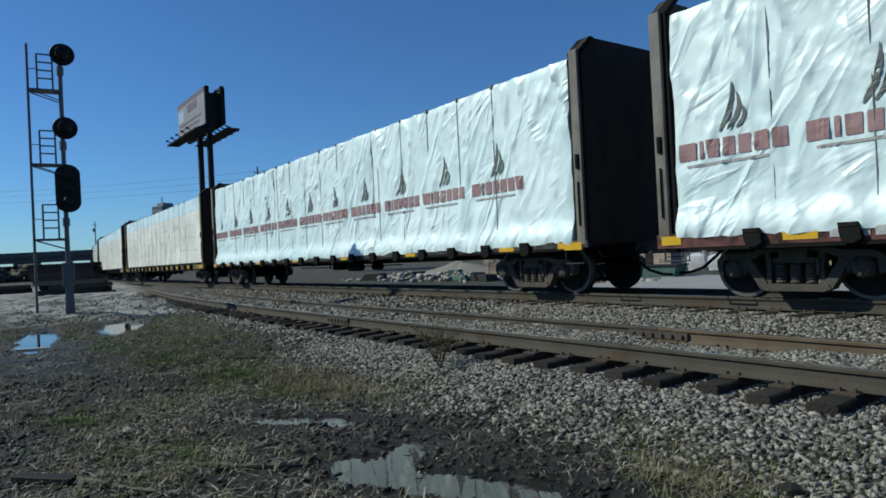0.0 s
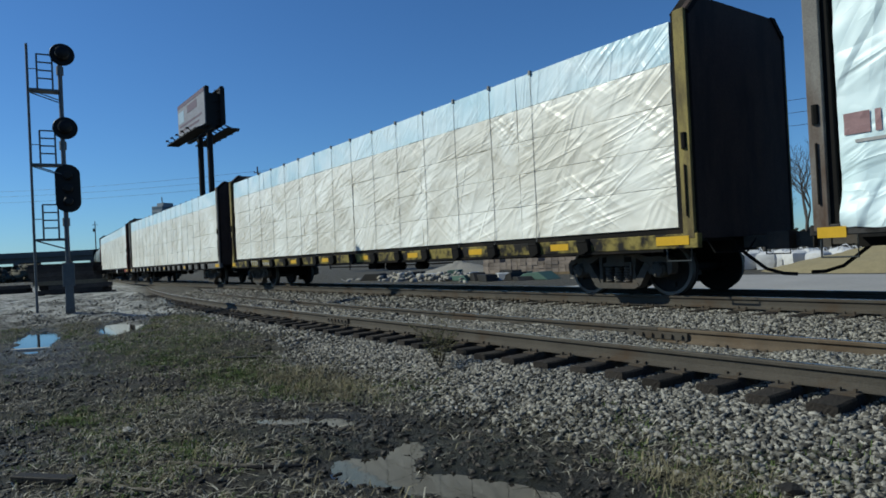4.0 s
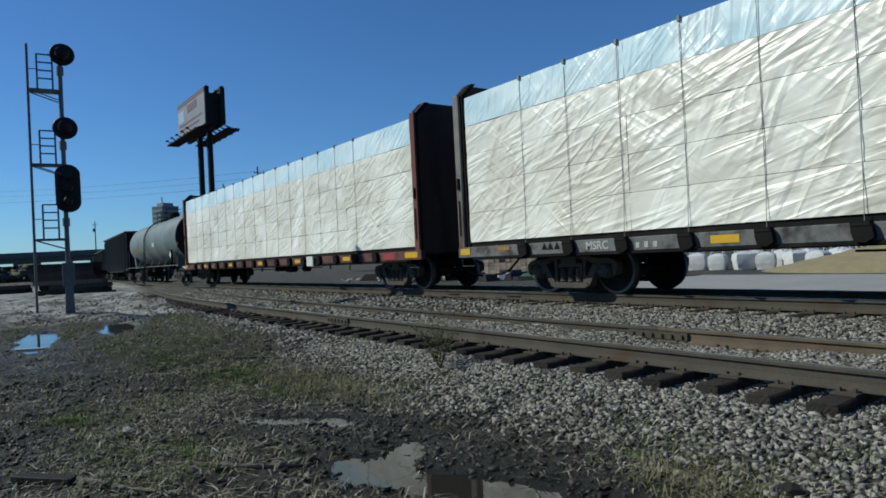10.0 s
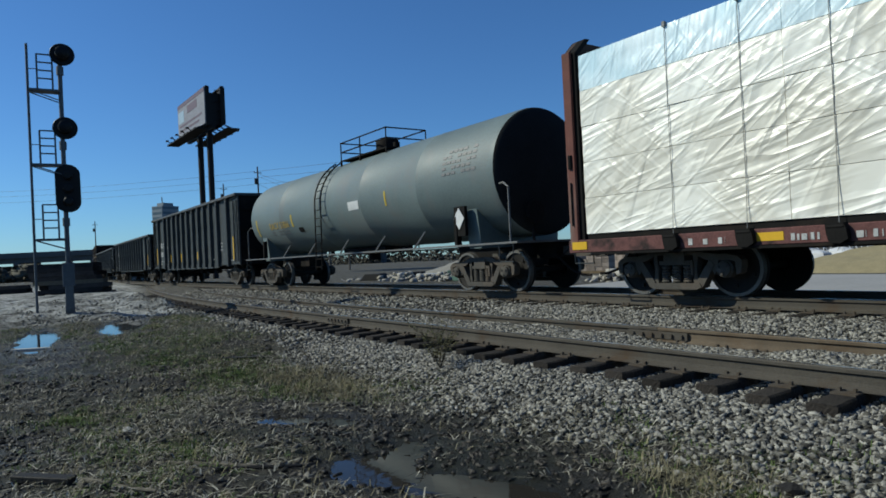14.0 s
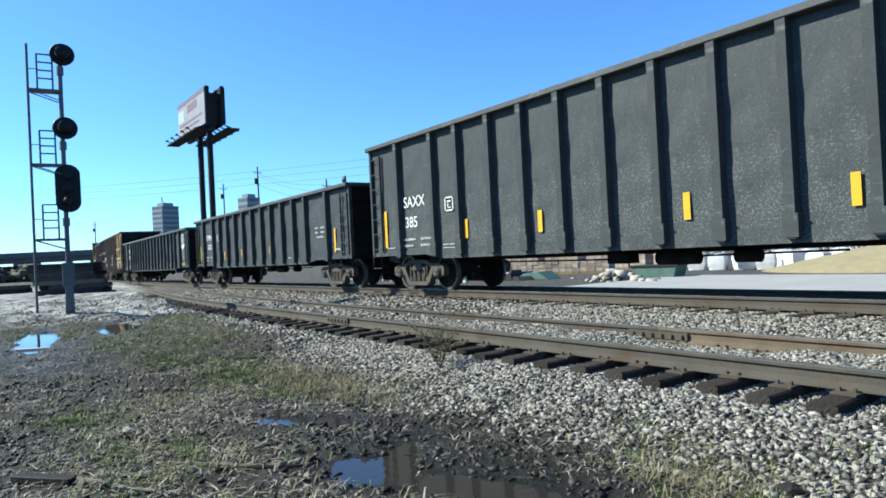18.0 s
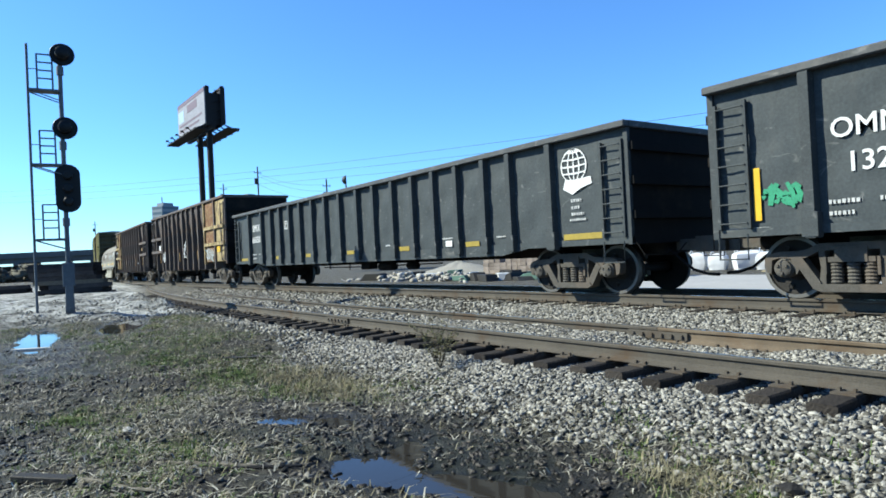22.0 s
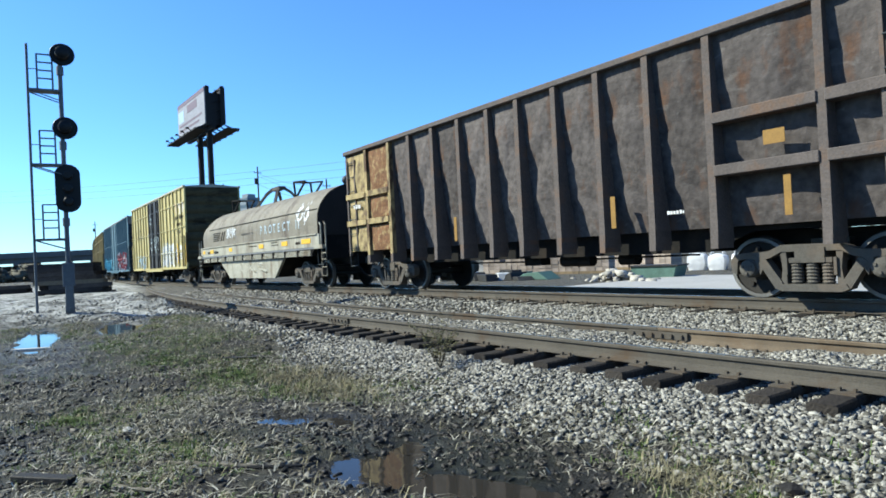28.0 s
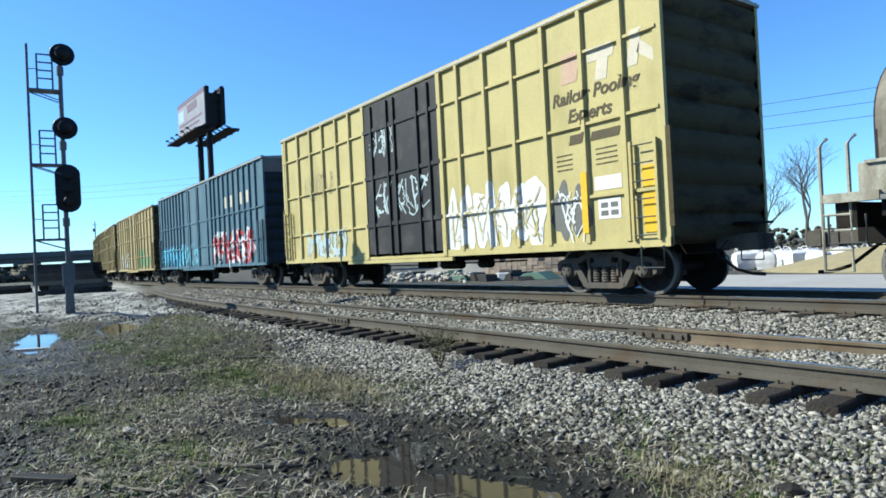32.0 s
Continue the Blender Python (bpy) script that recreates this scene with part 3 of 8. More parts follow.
pl = scatter(15000, -20.0, -1.5, 0.2, 5.2, turf_keep, 21)
blades("grass", pl, M_GRASS, 22, 0.075, 0.008, 6, 1.15, "sparse short green grass in the mud", "grass")
pl = scatter(11000, -20.0, -1.0, 0.1, 5.3, lambda x, y: 0.9 * (1 - near_gravel(x, y)) * (0 if ground_z(x, y) < water_z(x) + 0.01 else 1) * (1 - 0.85 * bare_mud(x, y)) * (0.3 + 0.7 * turf_keep(x, y)), 23)
blades("dead_grass", pl, M_STRAW, 24, 0.15, 0.007, 3, 1.1, "flattened dead grass and straw", "grass")
pl = scatter(700, -3.4, -1.4, 3.3, 4.6, lambda x, y: 0.8 * ramp01(0.75, 0.2, math.hypot((x + 2.5) / 1.2, (y - 3.85) / 0.6)), 25)
blades("dead_grass", pl, M_STRAW, 26, 0.16, 0.006, 5, 1.0, "brown dead grass at the foot of the ballast", "grass")
pl = scatter(260, -3.0, -1.2, 4.1, 5.2, lambda x, y: 0.7 * ramp01(0.8, 0.1, math.hypot((x + 2.0) / 0.7, (y - 4.6) / 0.5)), 27)
blades("grass", pl, M_GRASS, 28, 0.10, 0.006, 5, 0.8, "green weeds growing through the ballast", "grass")

M_LITTER = material("bleached plant litter", (0.33, 0.31, 0.245), 0.85, 0, 0.35, 3, 0, 20, island=0.8)
pl = scatter(15000, -10.5, -0.9, 0.1, 5.0, lambda x, y: 0 if ground_z(x, y) < water_z(x) + 0.008 else (1 - 0.85 * bare_mud(x, y)) * max(0.6 * (1 - near_gravel(x, y)) * ramp01(-0.25, 0.3, noise.noise((x * 0.9, y * 0.9, 51.0)) + 0.4 * noise.noise((x * 3.1, y * 3.1, 53.0))), 0.6 * ramp01(0.95, 0.2, abs(y - bed_edge(x) + 0.45))), 41)
blades("plant_litter", pl, M_LITTER, 42, 0.13, 0.012, 3, 1.9, "bleached strands of dead plants matted over the mud", "plant litter")
pl = scatter(3000, -19.0, -10.5, 0.1, 6.0, lambda x, y: 0.8 * (1 - near_gravel(x, y)) * (0 if ground_z(x, y) < water_z(x) + 0.008 else 1), 43)
blades("plant_litter", pl, M_LITTER, 44, 0.15, 0.010, 3, 1.9, "bleached strands of dead plants matted over the mud", "plant litter")
pl = scatter(2600, -10.2, -6.2, 2.7, 4.8, lambda x, y: ramp01(1.0, 0.3, math.hypot((x + 8.2) / 1.8, (y - 3.55) / 0.7)), 45)
blades("dead_grass", pl, M_STRAW, 46, 0.17, 0.008, 4, 0.9, "pale dry grass tuft beside the ballast", "grass")
blades("grass", pl[::2] - [0.5, 0.35, 0], M_GRASS, 47, 0.11, 0.009, 5, 0.9, "bright green grass tuft beside the ballast", "grass")

for tx, ty, tr in ((-6.1, 1.35, 0.55), (-8.6, 0.75, 0.7), (-9.6, 2.95, 0.9), (-11.3, 2.3, 1.0), (-13.5, 1.9, 1.1), (-2.35, 3.9, 0.3)):
    pl = scatter(int(420 * tr), tx - tr, tx + tr, ty - 0.5 * tr, ty + 0.5 * tr, lambda x, y: 0.0 if ground_z(x, y) < water_z(x) + 0.01 else ramp01(1.0, 0.2, math.hypot((x - tx) / tr, (y - ty) / (0.5 * tr)) + 0.5 * noise.noise((x * 2.0, y * 2.0, 71.0))), int(100 * tr) + 7)
    if len(pl):
        blades("grass", pl, M_GRASS, int(50 * tr), 0.07, 0.009, 6, 1.0, "patch of fresh green grass in the mud", "grass")

M_STALK = material("weed stalk", (0.075, 0.062, 0.04), 0.8, 0, 0.3, 8, 0, 40)
M_WEED_LEAF = material("weed leaf", (0.17, 0.16, 0.075), 0.7, 0, 0.3, 8, 0, 40, island=0.4)


def weed(x, y, height, spread, seed, label):
    rnd = random.Random(seed)
    w_ = thing("weed", label, "weed", pose(x, y, ground_z(x, y) - 0.02))
    stalks, leaf = Shape(), Shape()
    for _ in range(16):
        a, r = rnd.uniform(0, 6.28), spread * rnd.uniform(0.25, 1.0)
        top = Vector((r * math.cos(a), r * math.sin(a), height * rnd.uniform(0.45, 1.0)))
        pts = [Vector((0, 0, 0)), top * 0.35 + Vector((0, 0, height * 0.15)), top]
        stalks.tube(pts, 0.004, 4, 0.0015)
        for _ in range(5):
            t = rnd.uniform(0.3, 0.9)
            p = pts[1].lerp(pts[2], max(0, (t - 0.35) / 0.65))
            q = p + Vector((rnd.uniform(-1, 1), rnd.uniform(-1, 1), rnd.uniform(0.1, 1))) * 0.1
            stalks.tube([p, q], 0.002, 3, 0.001)
            for _ in range(8):
                o = p.lerp(q, rnd.random())
                d = Vector((rnd.uniform(-1, 1), rnd.uniform(-1, 1), rnd.uniform(-0.4, 1))).normalized() * rnd.uniform(0.02, 0.045)
                w2 = d.cross(Vector((rnd.uniform(-1, 1), rnd.uniform(-1, 1), rnd.uniform(-1, 1)))).normalized() * 0.005
                leaf.add([o, o + d * 0.5 + w2, o + d, o + d * 0.5 - w2], [(0, 1, 2, 3)])
    part("stem", stalks, M_STALK, w_)
    part("foliage", leaf, M_WEED_LEAF, w_)
    return w_


weed(-7.25, 4.95, 0.72, 0.5, 31, "scraggly half-dead weed at the edge of the ballast")
weed(-6.95, 4.8, 0.55, 0.4, 33, "scraggly half-dead weed at the edge of the ballast")

# ---- litter on the ground ----
M_STICK = material("weathered stick", (0.20, 0.175, 0.13), 0.85, 0, 0.35, 10, 0.4, 50)
M_CHAR = material("wet black wood", (0.022, 0.02, 0.018), 0.7, 0, 0.35, 10, 0.4, 50)


def stick(x, y, deg, length, r, mat, label):
    rnd = random.Random(int(x * 100))
    z = ground_z(x, y)
    pts = [(length * (t - 0.5), rnd.uniform(-0.02, 0.02), r * 0.6 + rnd.uniform(0, 0.012)) for t in (0, 0.25, 0.5, 0.75, 1)]
    tagged(part("stick", Shape().tube(pts, r, 7, r * 0.6), mat, None, "", pose(x, y, z, 0, 0, deg), smooth=True), label, "stick")


def plank(x, y, deg, l, wd, th, mat, label, tip=0.0):
    z = ground_z(x, y)
    tagged(part("plank", Shape().box(-l / 2, l / 2, -wd / 2, wd / 2, -0.005, th), mat, None, "", pose(x, y, z + 0.004, 0, tip, deg), bevel=0.006), label, "plank")


stick(-5.35, 0.78, 28, 0.75, 0.02, M_STICK, "pale broken stick lying in the mud")
stick(-5.6, 1.35, 42, 1.15, 0.02, M_STICK, "long grey stick lying in the grass")
stick(-5.15, 1.75, 55, 0.7, 0.022, M_CHAR, "dark wet stick lying in the grass")
stick(-6.9, 3.3, 50, 0.8, 0.012, M_STICK, "thin dry stem lying in the grass")
plank(-6.0, 0.35, 40, 0.55, 0.10, 0.05, M_CHAR, "charred short board lying in the mud")
plank(-10.7, 3.27, 50, 0.9, 0.12, 0.05, M_CHAR, "wet black board lying in the grass")
plank(-14.6, 0.86, 62, 1.1, 0.12, 0.04, material("whitewashed wood", (0.55, 0.55, 0.52), 0.7, 0, 0.2, 8, 0.2, 40), "white board lying across the puddle")
for rx_, ry_, sz, c in ((-7.2, 1.15, 0.055, 0), (-7.15, 1.75, 0.03, 0), (-2.1, 4.05, 0.07, 1), (-4.3, 4.35, 0.05, 1), (-11.0, 4.0, 0.06, 1)):
    me = bpy.data.meshes.new("rock")
    me.from_pydata([tuple(p * sz * Vector((1.3, 1, 0.7))) for p in [Vector(q) * random.uniform(0.85, 1.15) for q in ICO_V]], [], [tuple(int(i) for i in q) for q in ICO_F])
    me.materials.append(M_CHAR if c else material("pale rock", (0.55, 0.53, 0.48), 0.8, 0, 0.2, 20, 0.3, 60))
    rk = new("rock", me)
    rk.location = (rx_, ry_, ground_z(rx_, ry_) + sz * 0.3)
    tagged(rk, "dark lump lying on the ballast" if c else "single pale rock in the grass", "rock")

# ---- signal mast ----
M_SIGNAL = material("silver mast paint", (0.155, 0.17, 0.185), 0.55, 0.3, 0.25, 6, 0.1, 50, stain=(0.08, 0.07, 0.06), stain_amt=0.35)
M_SIGNAL_BLACK = material("matt black signal paint", (0.012, 0.012, 0.013), 0.5, 0, 0.2, 6, 0, 40)
SIG = (-22.78, 2.20)
sig = thing("signal_mast", "silver railway signal mast with three black heads", "railway signal", pose(SIG[0], SIG[1], 0.53, 0, 0, 84.5))
sig.scale = (0.83, 0.83, 0.83)
part("base", Shape().prism([(-0.15, -0.15), (0.17, -0.15), (0.14, 1.0), (-0.12, 1.0)], "y", -0.13, 0.13), M_SIGNAL, sig, "tapered grey mast foot", bevel=0.02)
box_ = Shape().box(-0.2, 0.2, -0.14, 0.14, 0.9, 1.75)
part("junction_box", box_, M_SIGNAL, sig, bevel=0.015)
part("mast", Shape().tube([(0, 0, 0.1), (0, 0, 5.5), (0, 0, 9.6)], 0.085, 14, 0.075), M_SIGNAL, sig, smooth=True)
for zz in (8.65, 5.9, 3.1):
    part("clamp", Shape().tube([(0, 0, zz), (0, 0, zz + 0.3)], 0.12, 12), M_SIGNAL, sig, smooth=True)
part("climbing_ladder", Shape().tube([(-1.02, 0.0, 0.0), (-1.02, 0.0, 9.7)], 0.045, 8), M_SIGNAL, sig)
for zz in (8.0, 5.3, 2.6):
    part("ladder_strut", Shape().tube([(-1.02, 0, zz), (0, 0, zz)], 0.02, 6), M_SIGNAL, sig)
for zz, hz_ in ((7.98, 1.35), (5.28, 1.28), (2.58, 1.3)):
    pf = part("platform", Shape().box(-0.98, -0.05, -0.25, 0.25, zz, zz + 0.07).beam((-0.95, -0.2, zz), (-0.08, -0.2, zz - 0.3), 0.035).beam((-0.95, 0.2, zz), (-0.08, 0.2, zz - 0.3), 0.035), M_SIGNAL, sig)
    cage = Shape()
    for dx in (-0.72, -0.24):
        cage.tube([(dx, -0.1, zz + 0.03), (dx, -0.1, zz + hz_)], 0.035, 6)
    for k in range(4):
        cage.tube([(-0.72, -0.1, zz + hz_ * (0.35 + 0.216 * k)), (-0.24, -0.1, zz + hz_ * (0.35 + 0.216 * k))], 0.028, 6)
    cage.tube([(-1.02, 0, zz + hz_ * 0.6), (-0.72, -0.1, zz + hz_ * 0.6)], 0.016, 6)
    part("hoop_guard", cage, M_SIGNAL, pf)
for zz in (9.38, 6.68):
    hd = part("signal_head", Shape().lathe([(-0.03, 0.395), (0.0, 0.41), (0.03, 0.395)], "y", 28, (0.09, -0.12, zz)), M_SIGNAL_BLACK, sig, "round black signal target", smooth=True)
    part("housing", Shape().lathe([(-0.42, 0.14), (-0.36, 0.22), (-0.02, 0.24)], "y", 20, (0.09, -0.12, zz)), M_SIGNAL_BLACK, hd, smooth=True)
    part("lens_hood", Shape().lathe([(0.02, 0.16), (0.36, 0.16)], "y", 16, (0.09, -0.12, zz)), M_SIGNAL_BLACK, hd, smooth=True)
oval = Shape().prism([(0.10 + 0.41 * math.cos(a), 4.47 + (0.5 if math.sin(a) > 0 else -0.5) + 0.38 * math.sin(a)) for a in [2 * math.pi * k / 32 for k in range(32)]], "y", -0.15, -0.11)
hd = part("signal_head", oval, M_SIGNAL_BLACK, sig, "tall black oval signal target")
for zz in (4.0, 4.47, 4.94):
    part("housing", Shape().lathe([(-0.40, 0.12), (-0.36, 0.16), (-0.14, 0.17)], "y", 18, (0.1, 0, zz)), M_SIGNAL_BLACK, hd, smooth=True)
    part("lens_hood", Shape().lathe([(-0.1, 0.13), (0.25, 0.13)], "y", 16, (0.1, 0, zz)), M_SIGNAL_BLACK, hd, smooth=True)

# ---- old ties stacked behind the signal ----
M_OLD_TIE = material("old stacked ties", (0.06, 0.052, 0.048), 0.9, 0, 0.45, 4, 0.5, 40, random_amt=0.6)
rnd = random.Random(44)
stack = thing("tie_stack", "banded stack of dark used railway ties", "tie stack", pose(-44.5, 4.75, 0.3, 0, 0, 81))
log_mesh = Shape().box(-1.65, 1.65, -0.13, 0.13, 0.0, 0.24).mesh("old_tie", M_OLD_TIE)
pale_log = Shape().box(-1.65, 1.65, -0.13, 0.13, 0.0, 0.24).mesh("pale_tie", M_STICK)
for layer in range(8):
    for k in range(6):
        if layer == 7 and rnd.random() < 0.5:
            continue
        me = pale_log if layer == 3 else log_mesh
        part("old_tie", me, None, stack, "", pose(rnd.uniform(-0.4, 0.4) - 0.09 * layer, -0.72 + 0.285 * k + rnd.uniform(-0.05, 0.05), layer * 0.247, rnd.uniform(-3, 3), rnd.uniform(-0.8, 0.8), rnd.uniform(-3, 3)))
low = thing("tie_stack", "low flat pile of dark used railway ties", "tie stack", pose(-54.0, 1.0, 0.3, 0, 0, 84))
for layer in range(3):
    for k in range(5):
        part("old_tie", log_mesh, None, low, "", pose(rnd.uniform(-0.4, 0.4), -0.6 + 0.3 * k, layer * 0.25, 0, 0, rnd.uniform(-3, 3)))

# ---- overpass ----
M_CONCRETE = material("weathered bridge concrete", (0.15, 0.155, 0.16), 0.9, 0, 0.2, 0.6, 0.2, 10, stain=(0.14, 0.135, 0.125), stain_amt=0.4, stain_scale=0.4)
bridge = thing("overpass", "grey concrete road overpass on round piers", "bridge", pose(-222, 14.0, -1.5, 0, 0, 61))
part("embankment_wall", Shape().box(-75, 30, 4.9, 5.5, 0.5, 6.2), material("dark retaining wall", (0.085, 0.09, 0.095), 0.95, 0, 0.3, 0.25, 0.2, 4), bridge, "dark wall beneath the deck")
part("deck", Shape().box(-120, 120, -6, 6, 8.2, 8.7), M_CONCRETE, bridge)
for sd in (-1, 1):
    part("parapet", Shape().box(-120, 120, sd * 5.9 - 0.15, sd * 5.9 + 0.15, 8.7, 9.7), M_CONCRETE, bridge)
for k in range(5):
    part("girder", Shape().box(-120, 120, -4.8 + 2.4 * k - 0.3, -4.8 + 2.4 * k + 0.3, 6.9, 8.2), M_CONCRETE, bridge)
for k in range(-5, 6):
    x = 20.5 * k - 3.0
    part("pier_cap", Shape().prism([(-6, 6.9), (6, 6.9), (6, 6.2), (4.5, 5.6), (-4.5, 5.6), (-6, 6.2)], "x", x - 0.9, x + 0.9), M_CONCRETE, bridge)
    for y in (-4, 4):
        part("pier", Shape().tube([(x, y, -0.5), (x, y, 5.7)], 0.9, 14), M_CONCRETE, bridge, smooth=True)

# ---- billboard ----
M_BILL_STEEL = material("dark billboard steel", (0.03, 0.028, 0.028), 0.7, 0.2, 0.25, 2, 0, 30)
M_POSTER = material("faded poster", (0.33, 0.33, 0.36), 0.6, 0, 0.2, 0.5, 0, 5)
bb = thing("billboard", "two-sided roadside billboard on tall twin dark posts", "billboard")
A0, A1 = Vector((-84.0, 20.7, 0)), Vector((-73.2, 20.9, 0))


def board(p, q, z0, z1, front, back):
    d = (q - p)
    L_ = d.length
    deg = math.degrees(math.atan2(d.y, d.x))
    m = Matrix.Translation((p.x, p.y, 0)) @ Matrix.Rotation(radians(deg), 4, "Z")
    f_ = part("panel", Shape().box(0, L_, -0.12, 0.0, z0, z1), front, bb, "", m)
    part("frame", Shape().box(-0.1, L_ + 0.1, 0.0, 0.25, z0 - 0.15, z1 + 0.15), M_BILL_STEEL, f_)
    wk_ = Shape().box(-1.0, L_ + 0.4, -1.3, 0.1, z0 - 0.75, z0 - 0.62)
    for k in range(9):
        wk_.beam((L_ * k / 8, 0, z0 - 0.2), (L_ * k / 8, -1.4, z0 - 0.7), 0.12)
    part("catwalk", wk_, M_BILL_STEEL, f_)
    for k in range(5):
        part("floodlight", Shape().beam((L_ * (k + 0.5) / 5, -1.4, z0 - 0.7), (L_ * (k + 0.5) / 5, -1.75, z0 - 0.5), 0.08).box(L_ * (k + 0.5) / 5 - 0.2, L_ * (k + 0.5) / 5 + 0.2, -1.9, -1.65, z0 - 0.55, z0 - 0.4), M_BILL_STEEL, f_)
    for k in range(7):
        part("stringer", Shape().box(L_ * k / 6 - 0.08, L_ * k / 6 + 0.08, 0.25, 0.42, z0 - 0.3, z1 + 0.12), M_BILL_STEEL, f_)
    return f_, m, L_


fa, ma, la = board(A0, A1, 17.5, 21.5, M_POSTER, M_BILL_STEEL)
fb, mb_, lb = board(A1 + Vector((0.4, 1.9, 0)), A0 + Vector((0.4, 1.9, 0)), 17.5, 21.5, M_BILL_STEEL, M_BILL_STEEL)
for k in range(4):
    part("end_brace", Shape().beam((-73.3, 21.2, 17.6 + k), (-73.0, 22.6, 18.3 + k), 0.12), M_BILL_STEEL, bb)
part("end_sheet", Shape().box(-73.28, -73.2, 21.15, 22.75, 17.4, 20.9), M_BILL_STEEL, bb, "dark sheet closing the end")
ink = Shape()
for x0, x1, z0, z1 in ((0.0, 1.0, 21.05, 21.5), (0.38, 0.74, 19.9, 20.8), (0.06, 0.9, 18.7, 18.95), (0.06, 0.8, 18.1, 18.35)):
    ink.box(la * x0, la * x1, -0.14, -0.125, z0, z1)
part("poster_print", ink, material("poster print", (0.20, 0.15, 0.18), 0.6), fa, "plain bars of faded print", Matrix.Identity(4))
part("poster_patch", Shape().box(la * 0.03, la * 0.25, -0.14, -0.125, 19.2, 20.6), material("poster blue", (0.42, 0.55, 0.66), 0.6), fa, "", Matrix.Identity(4))
for x, y in ((-79.0, 21.75), (-75.2, 21.75)):
    part("post", Shape().tube([(x, y, -0.5), (x, y, 17.6)], 0.33, 16), M_BILL_STEEL, bb, smooth=True)
part("cross_beam", Shape().beam((-84, 21.75, 17.2), (-73.2, 21.75, 17.2), 0.4), M_BILL_STEEL, bb)

# ---- utility poles and wires ----
M_POLE = material("grey weathered pole", (0.14, 0.125, 0.11), 0.9, 0, 0.3, 3, 0.2, 30)
M_TOWER_LENS = material("pale lamp lens", (0.5, 0.55, 0.6), 0.3, 0, 0.1, 3, 0, 20)
M_WIRE = material("black wire", (0.05, 0.055, 0.06), 0.6)
POLES = [(-117.0, 42.2, 19.6), (-141.0, 43.2, 19.3), (-224.0, 29.2, 17.3), (-100.5, 48.0, 15.4), (10.0, 72.0, 14.5), (-188.5, -12.2, 22.1)]
for x, y, zt in POLES:
    po = thing("utility_pole", "tall weathered wooden utility pole with crossarm", "utility pole", pose(x, y, 0), "utility poles along the yard")
    part("pole", Shape().tube([(0, 0, -0.5), (0, 0, zt)], 0.2, 10, 0.13), M_POLE, po, smooth=True)
    part("crossarm", Shape().box(-0.06, 0.06, -0.7, 0.7, zt - 1.2, zt - 1.08), M_POLE, po)
    part("transformer", Shape().tube([(0.0, -0.4, zt - 3.2), (0.0, -0.4, zt - 2.2)], 0.25, 12), M_WIRE, po)
    for k in (-0.6, 0.0, 0.6):
        part("insulator", Shape().tube([(0, k, zt - 1.05), (0, k, zt - 0.85)], 0.05, 8), M_WIRE, po)


flood = thing("yard_floodlight", "round dark floodlight on a tall yard pole", "floodlight", pose(-79.5, 40.85, 0, 0, 0, -30))
part("pole", Shape().tube([(0, 0, -0.5), (0, 0, 12.0)], 0.13, 10, 0.09), M_POLE, flood, smooth=True)
part("bracket", Shape().beam((0, 0, 11.9), (0.5, 0, 12.3), 0.12), M_WIRE, flood)
part("housing", Shape().lathe([(-0.45, 0.25), (-0.3, 0.5), (0.0, 0.62), (0.08, 0.6)], "y", 20, (0.1, 0, 12.5)), M_WIRE, flood, smooth=True)
part("lens", Shape().lathe([(-0.02, 0.30), (-0.5, 0.28)], "y", 18, (0.1, 0, 12.5)), M_TOWER_LENS, flood, "pale lens")


def wire(p, q, sag):
    p, q = Vector(p), Vector(q)
    pts = [p.lerp(q, t / 14) - Vector((0, 0, sag * 4 * (t / 14) * (1 - t / 14))) for t in range(15)]
    return Shape().tube(pts, 0.022, 5)


for a, b in ((5, 0), (0, 3), (0, 4)):
    pa, pb_ = POLES[a], POLES[b]
    for k, dz in ((-0.6, 0.9), (0.6, 1.9), (0.0, 3.2)):
        ob = part("power_line", wire((pa[0], pa[1] + k, pa[2] - dz), (pb_[0], pb_[1] + k, pb_[2] - dz), 0.9), M_WIRE)
        tagged(ob, "sagging black power line between utility poles", "power line", "power lines over the yard")

# ---- far buildings ----
M_TOWER = material("hazy office facade", (0.30, 0.34, 0.37), 0.8, 0, 0.08, 0.05, 0, 1)
M_TOWER_GLASS = material("hazy office glass", (0.12, 0.17, 0.21), 0.4, 0, 0.08, 0.05, 0, 1)


def tower(x, y, deg, wd, dp, hgt, floors, label, mast=0.0):
    t_ = thing("office_tower", label, "building", pose(x, y, 0, 0, 0, deg))
    part("wall", Shape().box(-wd / 2, wd / 2, -dp / 2, dp / 2, 0, hgt), M_TOWER, t_)
    part("roof", Shape().box(-wd * 0.3, wd * 0.3, -dp * 0.3, dp * 0.3, hgt, hgt + hgt * 0.05), M_TOWER, t_)
    for k in range(floors):
        z = hgt * (k + 0.35) / floors
        part("window", Shape().box(-wd * 0.46, wd * 0.46, -dp / 2 - 0.15, -dp / 2 + 0.05, z, z + hgt * 0.45 / floors), M_TOWER_GLASS, t_)
        part("window", Shape().box(wd / 2 - 0.05, wd / 2 + 0.15, -dp * 0.46, dp * 0.46, z, z + hgt * 0.45 / floors), M_TOWER_GLASS, t_)
    if mast:
        part("antenna", Shape().tube([(-wd * 0.3, 0, hgt), (-wd * 0.3, 0, hgt + mast)], 0.5, 6), M_TOWER, t_)
    return t_


tower(-640, 142, 25, 14, 18, 59.5, 13, "hazy grey office tower with a roof antenna", 9)
tower(-493, 170, 20, 11, 12, 53, 11, "hazy grey square office block", 0)

